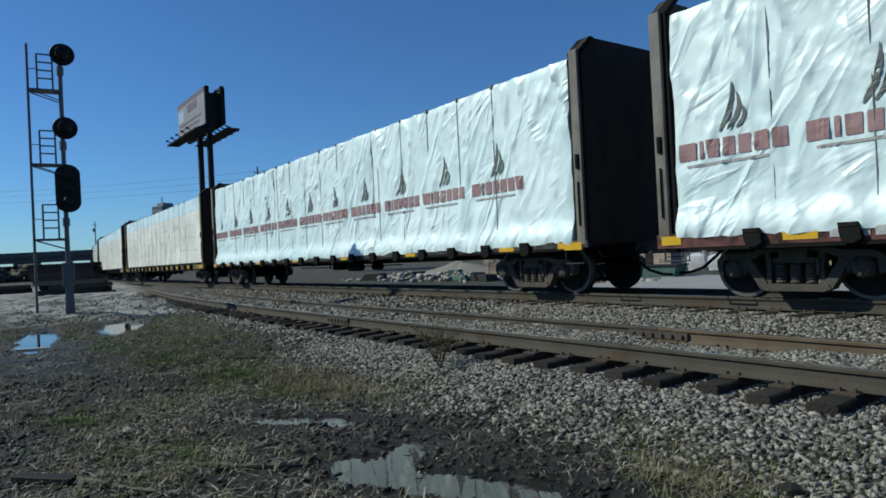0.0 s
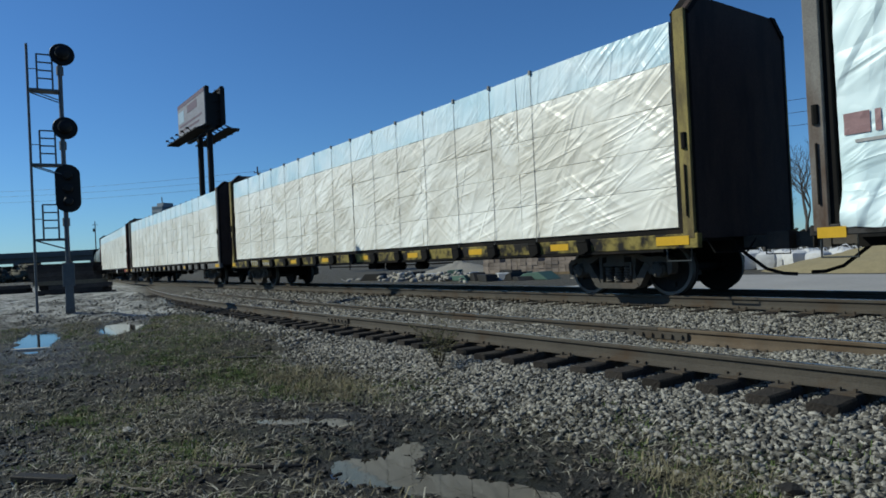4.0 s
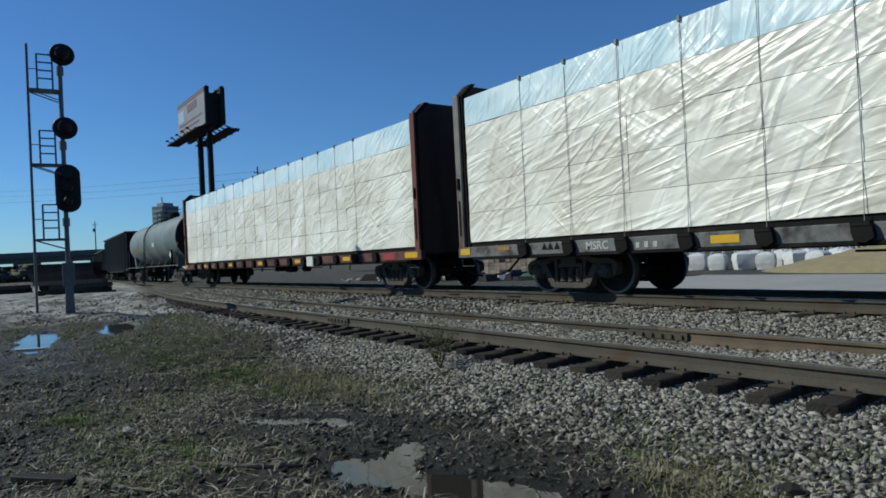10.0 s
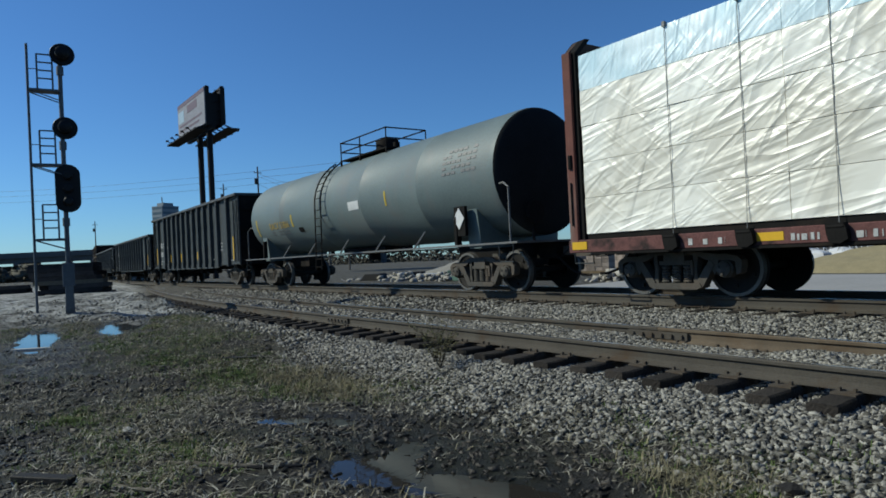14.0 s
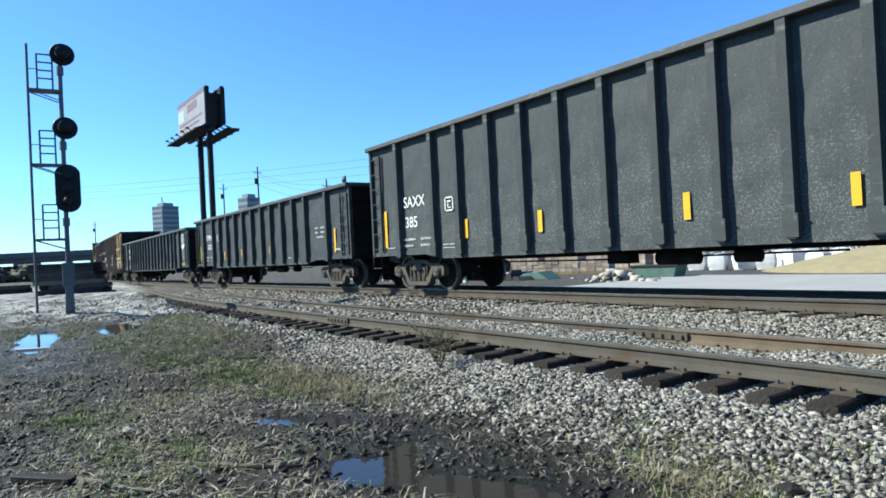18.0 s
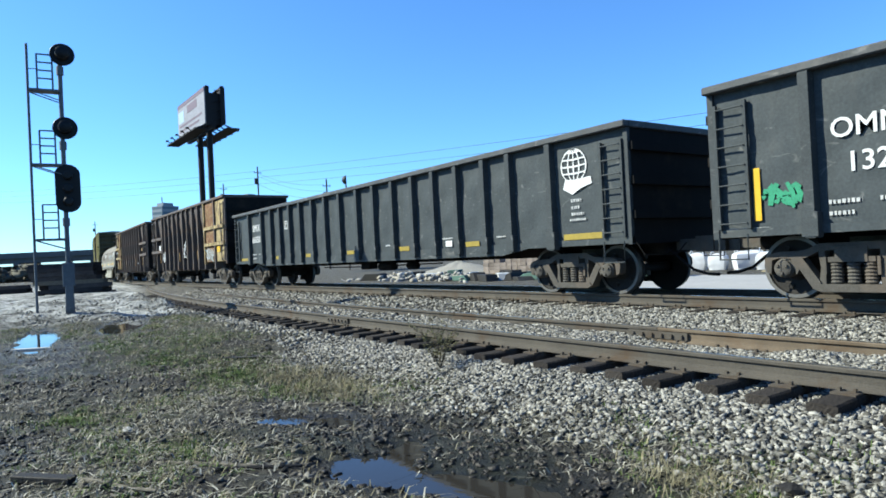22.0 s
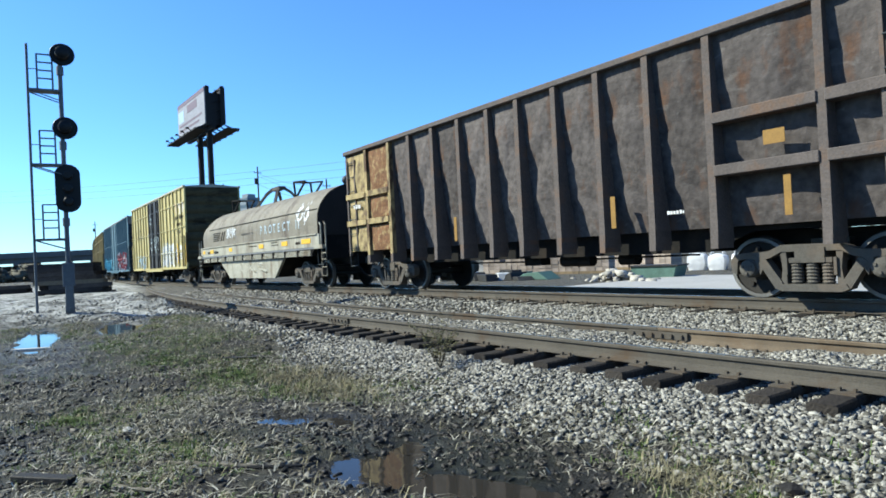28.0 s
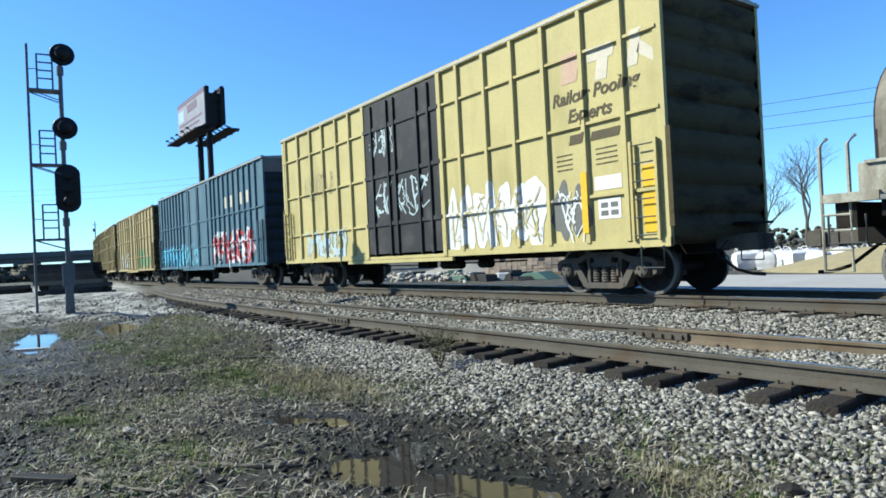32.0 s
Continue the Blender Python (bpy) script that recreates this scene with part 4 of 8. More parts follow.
# ---- yard behind the train ----
M_BRICK = material("stacked pale bricks", (0.36, 0.30, 0.25), 0.9, 0, 0.3, 5, 0.2, 30, random_amt=0.3)
M_BAG = material("white bulk bag fabric", (0.74, 0.75, 0.76), 0.75, 0, 0.1, 3, 0.3, 20)
M_SAND = material("yellow sand", (0.34, 0.29, 0.17), 0.95, 0, 0.2, 2, 0.4, 20)
M_PALLET = material("pallet wood", (0.24, 0.18, 0.11), 0.9, 0, 0.3, 6, 0.3, 40)
rnd = random.Random(77)


def brick_pallet(x, y, deg, layers):
    p = thing("brick_pallet", "wooden pallet stacked with pale bricks", "pallet", pose(x, y, ground_z(x, y), 0, 0, deg), "brick pallets in the yard")
    part("pallet", Shape().box(-0.6, 0.6, -0.5, 0.5, 0.1, 0.14).box(-0.6, 0.6, -0.5, -0.4, 0, 0.1).box(-0.6, 0.6, 0.4, 0.5, 0, 0.1).box(-0.6, 0.6, -0.05, 0.05, 0, 0.1), M_PALLET, p)
    for k in range(layers):
        for i in range(3):
            part("brick_block", brick_mesh, None, p, "", (-0.39 + 0.39 * i, rnd.uniform(-0.02, 0.02), 0.14 + 0.21 * k))


brick_mesh = Shape().box(-0.185, 0.185, -0.47, 0.47, 0.0, 0.2).mesh("brick_block", M_BRICK)
for i in range(9):
    brick_pallet(-30.2 + 1.35 * i * 0.6 + rnd.uniform(-0.1, 0.1), 25.2 + 0.25 * i, rnd.uniform(-6, 6) + 20, 3 + (i % 3 != 1))
for i in range(8):
    brick_pallet(-33.0 + 1.5 * i, 31.0 + rnd.uniform(-0.3, 0.3), rnd.uniform(-6, 6), 4)


def bulk_bag(x, y, s_, deg):
    b_ = Shape()

    def fn(u, v):
        a = 2 * math.pi * u
        c_, s2 = math.cos(a), math.sin(a)
        k = 1 / max(abs(c_), abs(s2)) ** 0.75
        r = 0.48 * s_ * k * (0.92 + 0.12 * math.sin(math.pi * v)) * (1 - 0.75 * ramp01(0.86, 1.0, v))
        return (r * c_ + 0.03 * noise.noise((a * 2, v * 5, x)), r * s2 + 0.03 * noise.noise((a * 2, v * 5, y)), 0.95 * s_ * v + 0.02)
    b_.sheet(fn, 24, 12)
    bg = tagged(part("bulk_bag", b_, M_BAG, None, "", pose(x, y, ground_z(x, y), 0, 0, deg), smooth=True), "bulging white bulk bag standing in the yard", "bag", "bulk bags in the yard")
    for sx in (-1, 1):
        part("lifting_loop", Shape().tube([(sx * 0.35 * s_, -0.2, 0.9 * s_), (sx * 0.3 * s_, -0.05, 1.08 * s_), (sx * 0.3 * s_, 0.15, 1.08 * s_), (sx * 0.35 * s_, 0.25, 0.9 * s_)], 0.02, 5), M_BAG, bg)


for i in range(9):
    bulk_bag(-19.0 + 1.15 * i, 28.8 + rnd.uniform(-0.3, 0.3), 0.8 + 0.12 * rnd.random(), rnd.uniform(0, 90))
for i in range(5):
    bulk_bag(-17.0 + 1.3 * i, 30.4 + rnd.uniform(-0.2, 0.2), 0.9, rnd.uniform(0, 90))


def heap(name, x, y, rx, ry, hh, mat, label, category, rough=0.12, seed=1):
    s = Shape()

    def fn(u, v):
        a, r = 2 * math.pi * u, v
        xx, yy_ = rx * r * math.cos(a), ry * r * math.sin(a)
        z = hh * (1 - r) ** 0.9 * (1 + 0.25 * noise.noise((xx * 0.6, yy_ * 0.6, seed))) + rough * noise.noise((xx * 2.2, yy_ * 2.2, seed)) * (1 - r)
        return (xx, yy_, z - 0.03)
    s.sheet(fn, 40, 16)
    tagged(part(name, s, mat, None, "", (x, y, ground_z(x, y)), smooth=True), label, category)


heap("sand_mound", -10.3, 28.5, 5.2, 3.2, 1.1, M_SAND, "broad heap of yellow sand", "sand pile", 0.1, 3.0)
heap("sand_mound", -4.0, 31.0, 4.5, 3.0, 0.8, M_SAND, "broad heap of yellow sand", "sand pile", 0.1, 5.0)
heap("gravel_mound", -36.0, 27.0, 4.5, 2.5, 1.0, M_STONE, "low heap of grey gravel", "gravel pile", 0.15, 7.0)
M_RUBBLE = material("broken concrete", (0.42, 0.40, 0.36), 0.9, 0, 0.25, 5, 0.4, 30, island=0.3)


def rubble(x, y, n, spread, seed, label):
    r_ = np.random.default_rng(seed)
    p = np.stack([x + r_.normal(0, spread, n), y + r_.normal(0, spread * 0.5, n), np.zeros(n)], 1)
    p[:, 2] = [ground_z(a, b) for a, b in p[:, :2]]
    p[:, 2] += np.maximum(0, 0.55 - np.hypot((p[:, 0] - x) / (2 * spread), (p[:, 1] - y) / spread) * 0.5) * r_.uniform(0, 0.9, n)
    stone_cloud("rubble", p, r_.uniform(0.1, 0.3, n), 0.6, M_RUBBLE, seed, label, "rubble", 0.3)


rubble(-17.1, 20.6, 70, 0.7, 51, "heap of broken concrete lumps")
rubble(-29.0, 20.8, 120, 2.2, 53, "spread of broken concrete and scrap")
rubble(-35.0, 21.5, 90, 2.0, 55, "spread of broken concrete and scrap")
M_SCRAP = [material("scrap green", (0.10, 0.18, 0.15), 0.7, 0, 0.3, 3, 0.2, 30), material("scrap white", (0.55, 0.56, 0.55), 0.6, 0, 0.2, 3, 0.2, 30), material("scrap dark", (0.04, 0.04, 0.04), 0.7, 0.2, 0.3, 3, 0.2, 30)]
for i in range(26):
    x, y = rnd.uniform(-37, -22), rnd.uniform(20.2, 23.6)
    l, hgt = rnd.uniform(0.6, 2.2), rnd.uniform(0.12, 0.5)
    sc_ = Shape().prism([(-l / 2, 0), (l / 2, 0), (l * rnd.uniform(0.2, 0.5), hgt), (-l * rnd.uniform(0.2, 0.5), hgt * rnd.uniform(0.7, 1))], "y", -rnd.uniform(0.2, 0.6), rnd.uniform(0.2, 0.6))
    tagged(part("scrap_piece", sc_, M_SCRAP[i % 3], None, "", pose(x, y, ground_z(x, y), 0, 0, rnd.uniform(-40, 40)), bevel=0.02), "discarded metal scrap piece lying in the yard", "scrap", "scrap in the yard")
dump = thing("dumpster", "small faded green metal dumpster", "dumpster", pose(-17.0, 23.0, ground_z(-17, 23) - 0.25, 0, 0, 12))
part("tub", Shape().prism([(-0.8, 0.05), (0.8, 0.05), (1.0, 0.75), (-1.0, 0.75)], "y", -0.55, 0.55), M_SCRAP[0], dump, bevel=0.02)
part("rim", Shape().box(-1.05, 1.05, -0.6, 0.6, 0.72, 0.78), M_SCRAP[2], dump)
tagged(part("concrete_slab", Shape().box(-16.5, 25, 16.6, 24.0, 0.0, 0.06), material("pale yard concrete", (0.42, 0.41, 0.39), 0.9, 0, 0.15, 0.5, 0.1, 12), None, "", (0, 0, ground_z(-15, 19.5) - 0.02)), "pale dusty concrete apron along the track", "pavement", kind="structure")


# ---- bare trees and far scrub ----
M_BARK = material("bare bark", (0.12, 0.105, 0.09), 0.9, 0, 0.3, 6, 0.2, 40)


def bare_tree(x, y, height, seed):
    rnd_ = random.Random(seed)
    t_ = thing("bare_tree", "leafless grey tree beyond the yard", "tree", pose(x, y, -0.1), "bare trees beyond the yard")
    trunk, twigs = Shape(), Shape()

    def grow(p, d, l, r, depth):
        q = p + d * l
        mid = p.lerp(q, 0.5) + Vector((rnd_.uniform(-1, 1), rnd_.uniform(-1, 1), 0)) * l * 0.06
        (trunk if depth < 2 else twigs).tube([p, mid, q], r, 6 if depth < 2 else 4, r * 0.65, caps=False)
        if depth >= 7:
            return
        for _ in range(3 if depth < 4 else 2):
            nd = (d + Vector((rnd_.uniform(-1, 1), rnd_.uniform(-1, 1), rnd_.uniform(-0.25, 0.7))) * 0.75).normalized()
            grow(q if rnd_.random() < 0.7 else p.lerp(q, 0.7), nd, l * rnd_.uniform(0.62, 0.82), r * 0.58, depth + 1)
    grow(Vector((0, 0, 0)), Vector((0, 0, 1)), height * 0.27, height * 0.016, 0)
    part("trunk", trunk, M_BARK, t_)
    part("crown", twigs, M_BARK, t_)


for x, y, hh, sd in ((-29.5, 62.0, 12.0, 3), (-23.0, 66.0, 10.0, 4), (-38.0, 70.0, 11.0, 5), (-12.0, 68.0, 11.0, 6), (-60.0, 75.0, 10.0, 8)):
    bare_tree(x, y, hh, sd)
M_SCRUB = material("far winter scrub", (0.10, 0.095, 0.075), 0.95, 0, 0.4, 0.3, 0.2, 3, island=0.5)
rs_ = np.random.default_rng(9)
nsc = 9000
xs_ = rs_.uniform(-420, 260, nsc)
ys_ = 88 + rs_.uniform(0, 18, nsc) + 0.06 * np.abs(xs_)
pl = np.stack([xs_, ys_, rs_.uniform(0.0, 1.0, nsc) ** 1.6 * 3.2], 1)
stone_cloud("scrub_belt", pl, rs_.uniform(0.25, 0.6, nsc), 0.8, M_SCRUB, 61, "far belt of grey winter scrub", "scrub", 0.5)
nsc = 900
ys_ = rs_.uniform(-30, 40, nsc)
pl = np.stack([-255 - rs_.uniform(0, 20, nsc), ys_, rs_.uniform(0.1, 3.0, nsc)], 1)
stone_cloud("scrub_belt", pl, rs_.uniform(0.5, 1.5, nsc), 0.8, M_SCRUB, 62, "far belt of grey winter scrub", "scrub", 0.5)
nsc = 1500
ys_ = rs_.uniform(-14, 16, nsc)
pl = np.stack([-150 - rs_.uniform(0, 14, nsc), ys_, rs_.uniform(0.0, 1.0, nsc) ** 1.4 * (3.0 + 0.9 * np.sin(ys_ * 0.9))], 1)
stone_cloud("scrub_belt", pl, rs_.uniform(0.4, 1.0, nsc), 0.8, M_SCRUB, 63, "belt of dark winter scrub under the overpass", "scrub", 0.5)

# ---- train: common parts ----
TRAIN, WHEELS = [], []
HALF = 1.53         # half the width of a car


def train_s(t):
    return 6.7117 * t + 0.3286 * t * t / 32 + 0.0383 * t ** 3 / 1024


def make_wheelset():
    s = Shape()
    for sd in (-1, 1):
        pr = [(sd * 0.66, 0.13), (sd * 0.665, 0.36), (sd * 0.655, 0.40), (sd * 0.66, 0.482), (sd * 0.685, 0.482), (sd * 0.69, 0.457)]
        s.use(0).lathe(pr, "y", 28, caps=False)
        s.use(1).lathe([(sd * 0.69, 0.457), (sd * 0.795, 0.453), (sd * 0.797, 0.40)], "y", 28, caps=False)
        s.use(0).lathe([(sd * 0.797, 0.40), (sd * 0.765, 0.385), (sd * 0.725, 0.20), (sd * 0.80, 0.14), (sd * 0.82, 0.09), (sd * 1.0, 0.08)], "y", 28, caps=False)
        for k in range(5):
            a = 2 * math.pi * k / 5
            s.use(0).box(0.29 * math.cos(a) - 0.03, 0.29 * math.cos(a) + 0.03, sd * 0.76 - 0.02, sd * 0.76 + 0.02, 0.29 * math.sin(a) - 0.03, 0.29 * math.sin(a) + 0.03)
    s.use(0).tube([(0, -0.66, 0), (0, 0.66, 0)], 0.085, 14)
    return s.mesh("wheelset", [M_WHEEL, M_TREAD], True)


def make_side_frame():
    """A cast frame: arched top bar, hooked pedestals, slanting arms with open windows, spring seat."""
    s = Shape()
    y0, y1 = -1.10, -0.93
    for sd in (-1, 1):
        arch = [(0.0, 0.69, 0.79), (0.40, 0.69, 0.79), (0.58, 0.60, 0.71), (0.74, 0.585, 0.69), (0.96, 0.60, 0.69), (1.10, 0.56, 0.655), (1.17, 0.47, 0.59)]
        for (xa, la, ua), (xb, lb_, ub) in zip(arch[:-1], arch[1:]):
            s.prism([(sd * xa, la), (sd * xb, lb_), (sd * xb, ub), (sd * xa, ua)], "y", y0, y1)
        s.prism([(sd * 1.06, 0.58), (sd * 1.17, 0.55), (sd * 1.15, 0.40), (sd * 1.08, 0.37)], "y", y0, y1)
        s.prism([(sd * 0.80, 0.60), (sd * 0.66, 0.60), (sd * 0.645, 0.50), (sd * 0.72, 0.36)], "y", y0, y1)
        s.prism([(sd * 0.73, 0.53), (sd * 0.63, 0.60), (sd * 0.40, 0.26), (sd * 0.40, 0.145), (sd * 0.50, 0.165)], "y", y0 - 0.01, y1)
        s.prism([(sd * 0.335, 0.74), (sd * 0.335, 0.20), (sd * 0.43, 0.20), (sd * 0.395, 0.45), (sd * 0.43, 0.74)], "y", y0 + 0.015, y1)
        s.box(min(sd * 0.31, sd * 0.35), max(sd * 0.31, sd * 0.35), y0 - 0.02, y1, 0.36, 0.60)
    s.prism([(-0.50, 0.17), (-0.40, 0.13), (0.40, 0.13), (0.50, 0.17), (0.46, 0.232), (-0.46, 0.232)], "y", y0 - 0.03, y1 + 0.05)
    s.box(-0.29, 0.29, y0 - 0.01, y1, 0.53, 0.60)
    return s


def make_springs():
    s = Shape()
    for k in (-0.21, 0.0, 0.21):
        pr = []
        for i in range(13):
            pr.append((0.236 + 0.0235 * i, 0.085 if i % 2 else 0.068))
        s.lathe(pr, "z", 12, (k, -1.03, 0))
    return s


side_frame_mesh = make_side_frame().mesh("side_frame", M_TRUCK)
spring_mesh = make_springs().mesh("spring", M_TRUCK)
wheel_mesh = make_wheelset()
cap_shape = Shape().lathe([(-0.93, 0.14), (-1.09, 0.14), (-1.11, 0.12), (-1.15, 0.12), (-1.17, 0.09)], "y", 16)
for bolt in range(3):
    ba = 2 * math.pi * bolt / 3 + 0.5
    cap_shape.box(0.07 * math.cos(ba) - 0.018, 0.07 * math.cos(ba) + 0.018, -1.19, -1.15, 0.07 * math.sin(ba) - 0.018, 0.07 * math.sin(ba) + 0.018)
cap_mesh = cap_shape.mesh("bearing_cap", M_TRUCK, True)
bolster_shape = Shape().box(-0.2, 0.2, -1.12, 1.12, 0.53, 0.74)
bolster_shape.box(-0.26, 0.26, -0.5, 0.5, 0.72, 0.86)
bolster_shape.beam((-0.95, 0, 0.36), (0.95, 0, 0.36), 0.12, 0.1)
bolster_mesh = bolster_shape.mesh("truck", M_TRUCK)
rung_mesh = Shape().tube([(-0.21, -0.07, 0), (0.21, -0.07, 0)], 0.013, 6).mesh("rung", M_BLACK_RIB)
FLIP = Matrix.Rotation(math.pi, 4, "Z")


def truck(car, x):
    t = part("truck", bolster_mesh, None, car, "dusty cast steel wheel truck", (x, 0, 0))
    for turn in (Matrix.Identity(4), FLIP):
        part("side_frame", side_frame_mesh, None, t, "", turn)
        part("spring", spring_mesh, None, t, "", turn)
        for wx in (-0.889, 0.889):
            part("bearing_cap", cap_mesh, None, t, "", turn @ Matrix.Translation((wx, 0, 0.457)))
    for wx in (-0.889, 0.889):
        w = part("wheelset", wheel_mesh, None, t, "", (wx, 0, 0.457))
        WHEELS.append((w, wx))
    return t


coupler_shape = Shape()
coupler_shape.beam((0, 0, 0.86), (0.62, 0, 0.86), 0.16, 0.2)
coupler_shape.box(0.52, 0.86, -0.2, 0.1, 0.72, 1.0)
coupler_shape.box(0.72, 0.92, 0.02, 0.2, 0.74, 0.98)
coupler_mesh = coupler_shape.mesh("coupler", M_TRUCK)
hose_mesh = Shape().tube([(0.1, -0.36, 0.78), (0.3, -0.36, 0.62), (0.55, -0.34, 0.42), (0.8, -0.3, 0.34), (1.0, -0.28, 0.33)], 0.028, 7).mesh("brake_hose", M_STEEL_DARK, True)
step_mesh = Shape().tube([(-0.22, 0, 0), (-0.22, 0, -0.36), (0.22, 0, -0.36), (0.22, 0, 0)], 0.016, 6).mesh("step", M_BLACK_RIB)


def running_gear(car, h, inset=1.75, sill_z=0.95, draft=True, rear_inset=None):
    """Trucks, couplers, hoses, corner steps and the centre sill under a car."""
    truck(car, -h + (rear_inset or inset))
    truck(car, h - inset)
    for m in (Matrix.Translation((h - 0.15, 0, 0)), Matrix.Translation((-h + 0.15, 0, 0)) @ FLIP):
        part("coupler", coupler_mesh, None, car, "", m)
        part("brake_hose", hose_mesh, None, car, "", m)
        part("uncoupling_lever", Shape().tube([(0.2, -1.4, 0.95), (0.32, -1.35, 0.72), (0.34, -0.5, 0.70), (0.3, -0.15, 0.9)], 0.012, 6), M_STEEL_DARK, car, "", m)
    for x, y in ((-h + 0.35, -HALF + 0.03), (h - 0.35, -HALF + 0.03), (-h + 0.35, HALF - 0.03), (h - 0.35, HALF - 0.03)):
        part("step", step_mesh, None, car, "", (x, y, sill_z + 0.02))
    if draft:
        part("centre_sill", Shape().box(-h + 0.1, h - 0.1, -0.32, 0.32, 0.72, 1.0), M_STEEL_DARK, car)
        gear = Shape().box(-0.6, -0.1, -0.7, -0.4, 0.56, 0.74)
        gear.tube([(0.5, -0.62, 0.64), (1.3, -0.62, 0.64)], 0.12, 12)
        gear.tube([(-3.6, -0.55, 0.66), (-0.6, -0.55, 0.64)], 0.02, 6).tube([(1.3, -0.58, 0.66), (3.6, -0.55, 0.68)], 0.02, 6)
        gear.tube([(1.9, -0.5, 0.64), (2.3, -0.5, 0.64)], 0.11, 12)
        part("brake_gear", gear, M_STEEL_DARK, car)


def rail_car(name, label, category, right, left, inset=1.75):
    """A car on the rails; right and left are its end faces along the line when the clip begins."""
    ob = thing(name, label, category, pose((right + left) / 2, YC, RAIL_Z), group="freight cars of the train")
    TRAIN.append((ob, (right + left) / 2, (right - left) / 2 - inset))
    return ob, (right - left) / 2


def ladder(car, x, z0, z1, mat, width=0.46, rungs=6, y=-HALF, turn=None):
    s = Shape()
    for sx in (-width / 2, width / 2):
        s.box(sx - 0.025, sx + 0.025, -0.06, 0.0, z0, z1)
    m = Matrix.Translation((x, y, 0)) if turn is None else turn
    l = part("ladder", s, mat, car, "", m)
    for i in range(rungs):
        part("rung", rung_mesh, None, l, "", (0, 0, z0 + 0.08 + (z1 - z0 - 0.16) * i / (rungs - 1)))
    return l


def text_mesh(words, size, mat, bold=0.0, shear=0.0):
    cu = bpy.data.curves.new("lettering", "FONT")
    cu.body, cu.size, cu.extrude, cu.offset, cu.shear = words, size, 0.002, bold, shear
    cu.resolution_u = 3
    tmp = bpy.data.objects.new("lettering", cu)
    me = bpy.data.meshes.new_from_object(tmp)
    bpy.data.objects.remove(tmp)
    me.materials.clear()
    me.materials.append(mat)
    return me


def letters(car, words, x, z, size, mat, y=-HALF, label="", bold=0.004, shear=0.0, tilt=0.0):
    """Words on the side that faces the near track."""
    return part("lettering", text_mesh(words, size, mat, bold, shear), None, car, label, Matrix.Translation((x, y - 0.006, z)) @ pose(0, 0, 0, 90, 0, 0) @ pose(0, 0, 0, 0, 0, tilt))


def bars(car, rows, mat, y, label="", name="stencil_bar"):
    """Unreadable small print as plain bars: rows of (x0, x1, z, height)."""
    made = []
    for x0, x1, z, hh in rows:
        x = x0
        while x < x1:
            w = min(x1 - x, hh * random.uniform(0.3, 0.6))
            made.append(part(name, Shape().box(x, x + w, y - 0.006, y - 0.002, z, z + hh * random.uniform(0.6, 0.72)), mat, car, label))
            x += w + hh * random.uniform(0.15, 0.35)
    return made


def ribbon(s, pts, w, y):
    pts = [Vector((p[0], 0, p[1])) for p in pts]
    n0 = len(s.v)
    k = len(pts)
    vs = []
    for i, p in enumerate(pts):
        d = pts[min(i + 1, k - 1)] - pts[max(i - 1, 0)]
        d = d.normalized() if d.length > 1e-6 else Vector((1, 0, 0))
        q = Vector((-d.z, 0, d.x)) * (w * (0.75 + 0.25 * math.sin(i * 1.7)) / 2)
        vs += [(p.x + q.x, y, p.z + q.z), (p.x - q.x, y, p.z - q.z)]
    s.add(vs, [(2 * i, 2 * i + 1, 2 * i + 3, 2 * i + 2) for i in range(k - 1)])


def graffiti(car, x, z, w, h, mat, y, seed, n=5, stroke=0.3, label="", name="spray_paint"):
    """Sprayed loops and strokes without any letters."""
    rnd = random.Random(seed)
    s = Shape()
    lw = w / n
    depth = y - 0.003
    for i in range(n):
        cx = x + lw * (i + 0.5)
        for j in range(2):
            depth -= 0.0006
            a0, sweep = rnd.uniform(0, 6.28), rnd.uniform(1.6, 4.0)
            rx, rz = lw * rnd.uniform(0.3, 0.6), h * rnd.uniform(0.2, 0.45)
            ox, oz = rnd.uniform(-0.25, 0.25) * lw, h * rnd.uniform(0.35, 0.65)
            pts = [(cx + ox + rx * math.cos(a0 + sweep * k / 9) * (0.8 + 0.2 * math.cos(3 * k)), z + oz + rz * math.sin(a0 + sweep * k / 9)) for k in range(10)]
            ribbon(s, pts, stroke * lw * rnd.uniform(0.5, 1.2), depth)
        for j in range(2):
            depth -= 0.0006
            pts = [(cx + lw * rnd.uniform(-0.5, 0.5), z + h * q) for q in ((0.0, 0.55, 1.0) if j else (0.95, 0.4, 0.1, 0.3))]
            ribbon(s, pts, stroke * lw * rnd.uniform(0.4, 0.9), depth)
    return part(name, s, mat, car, label)


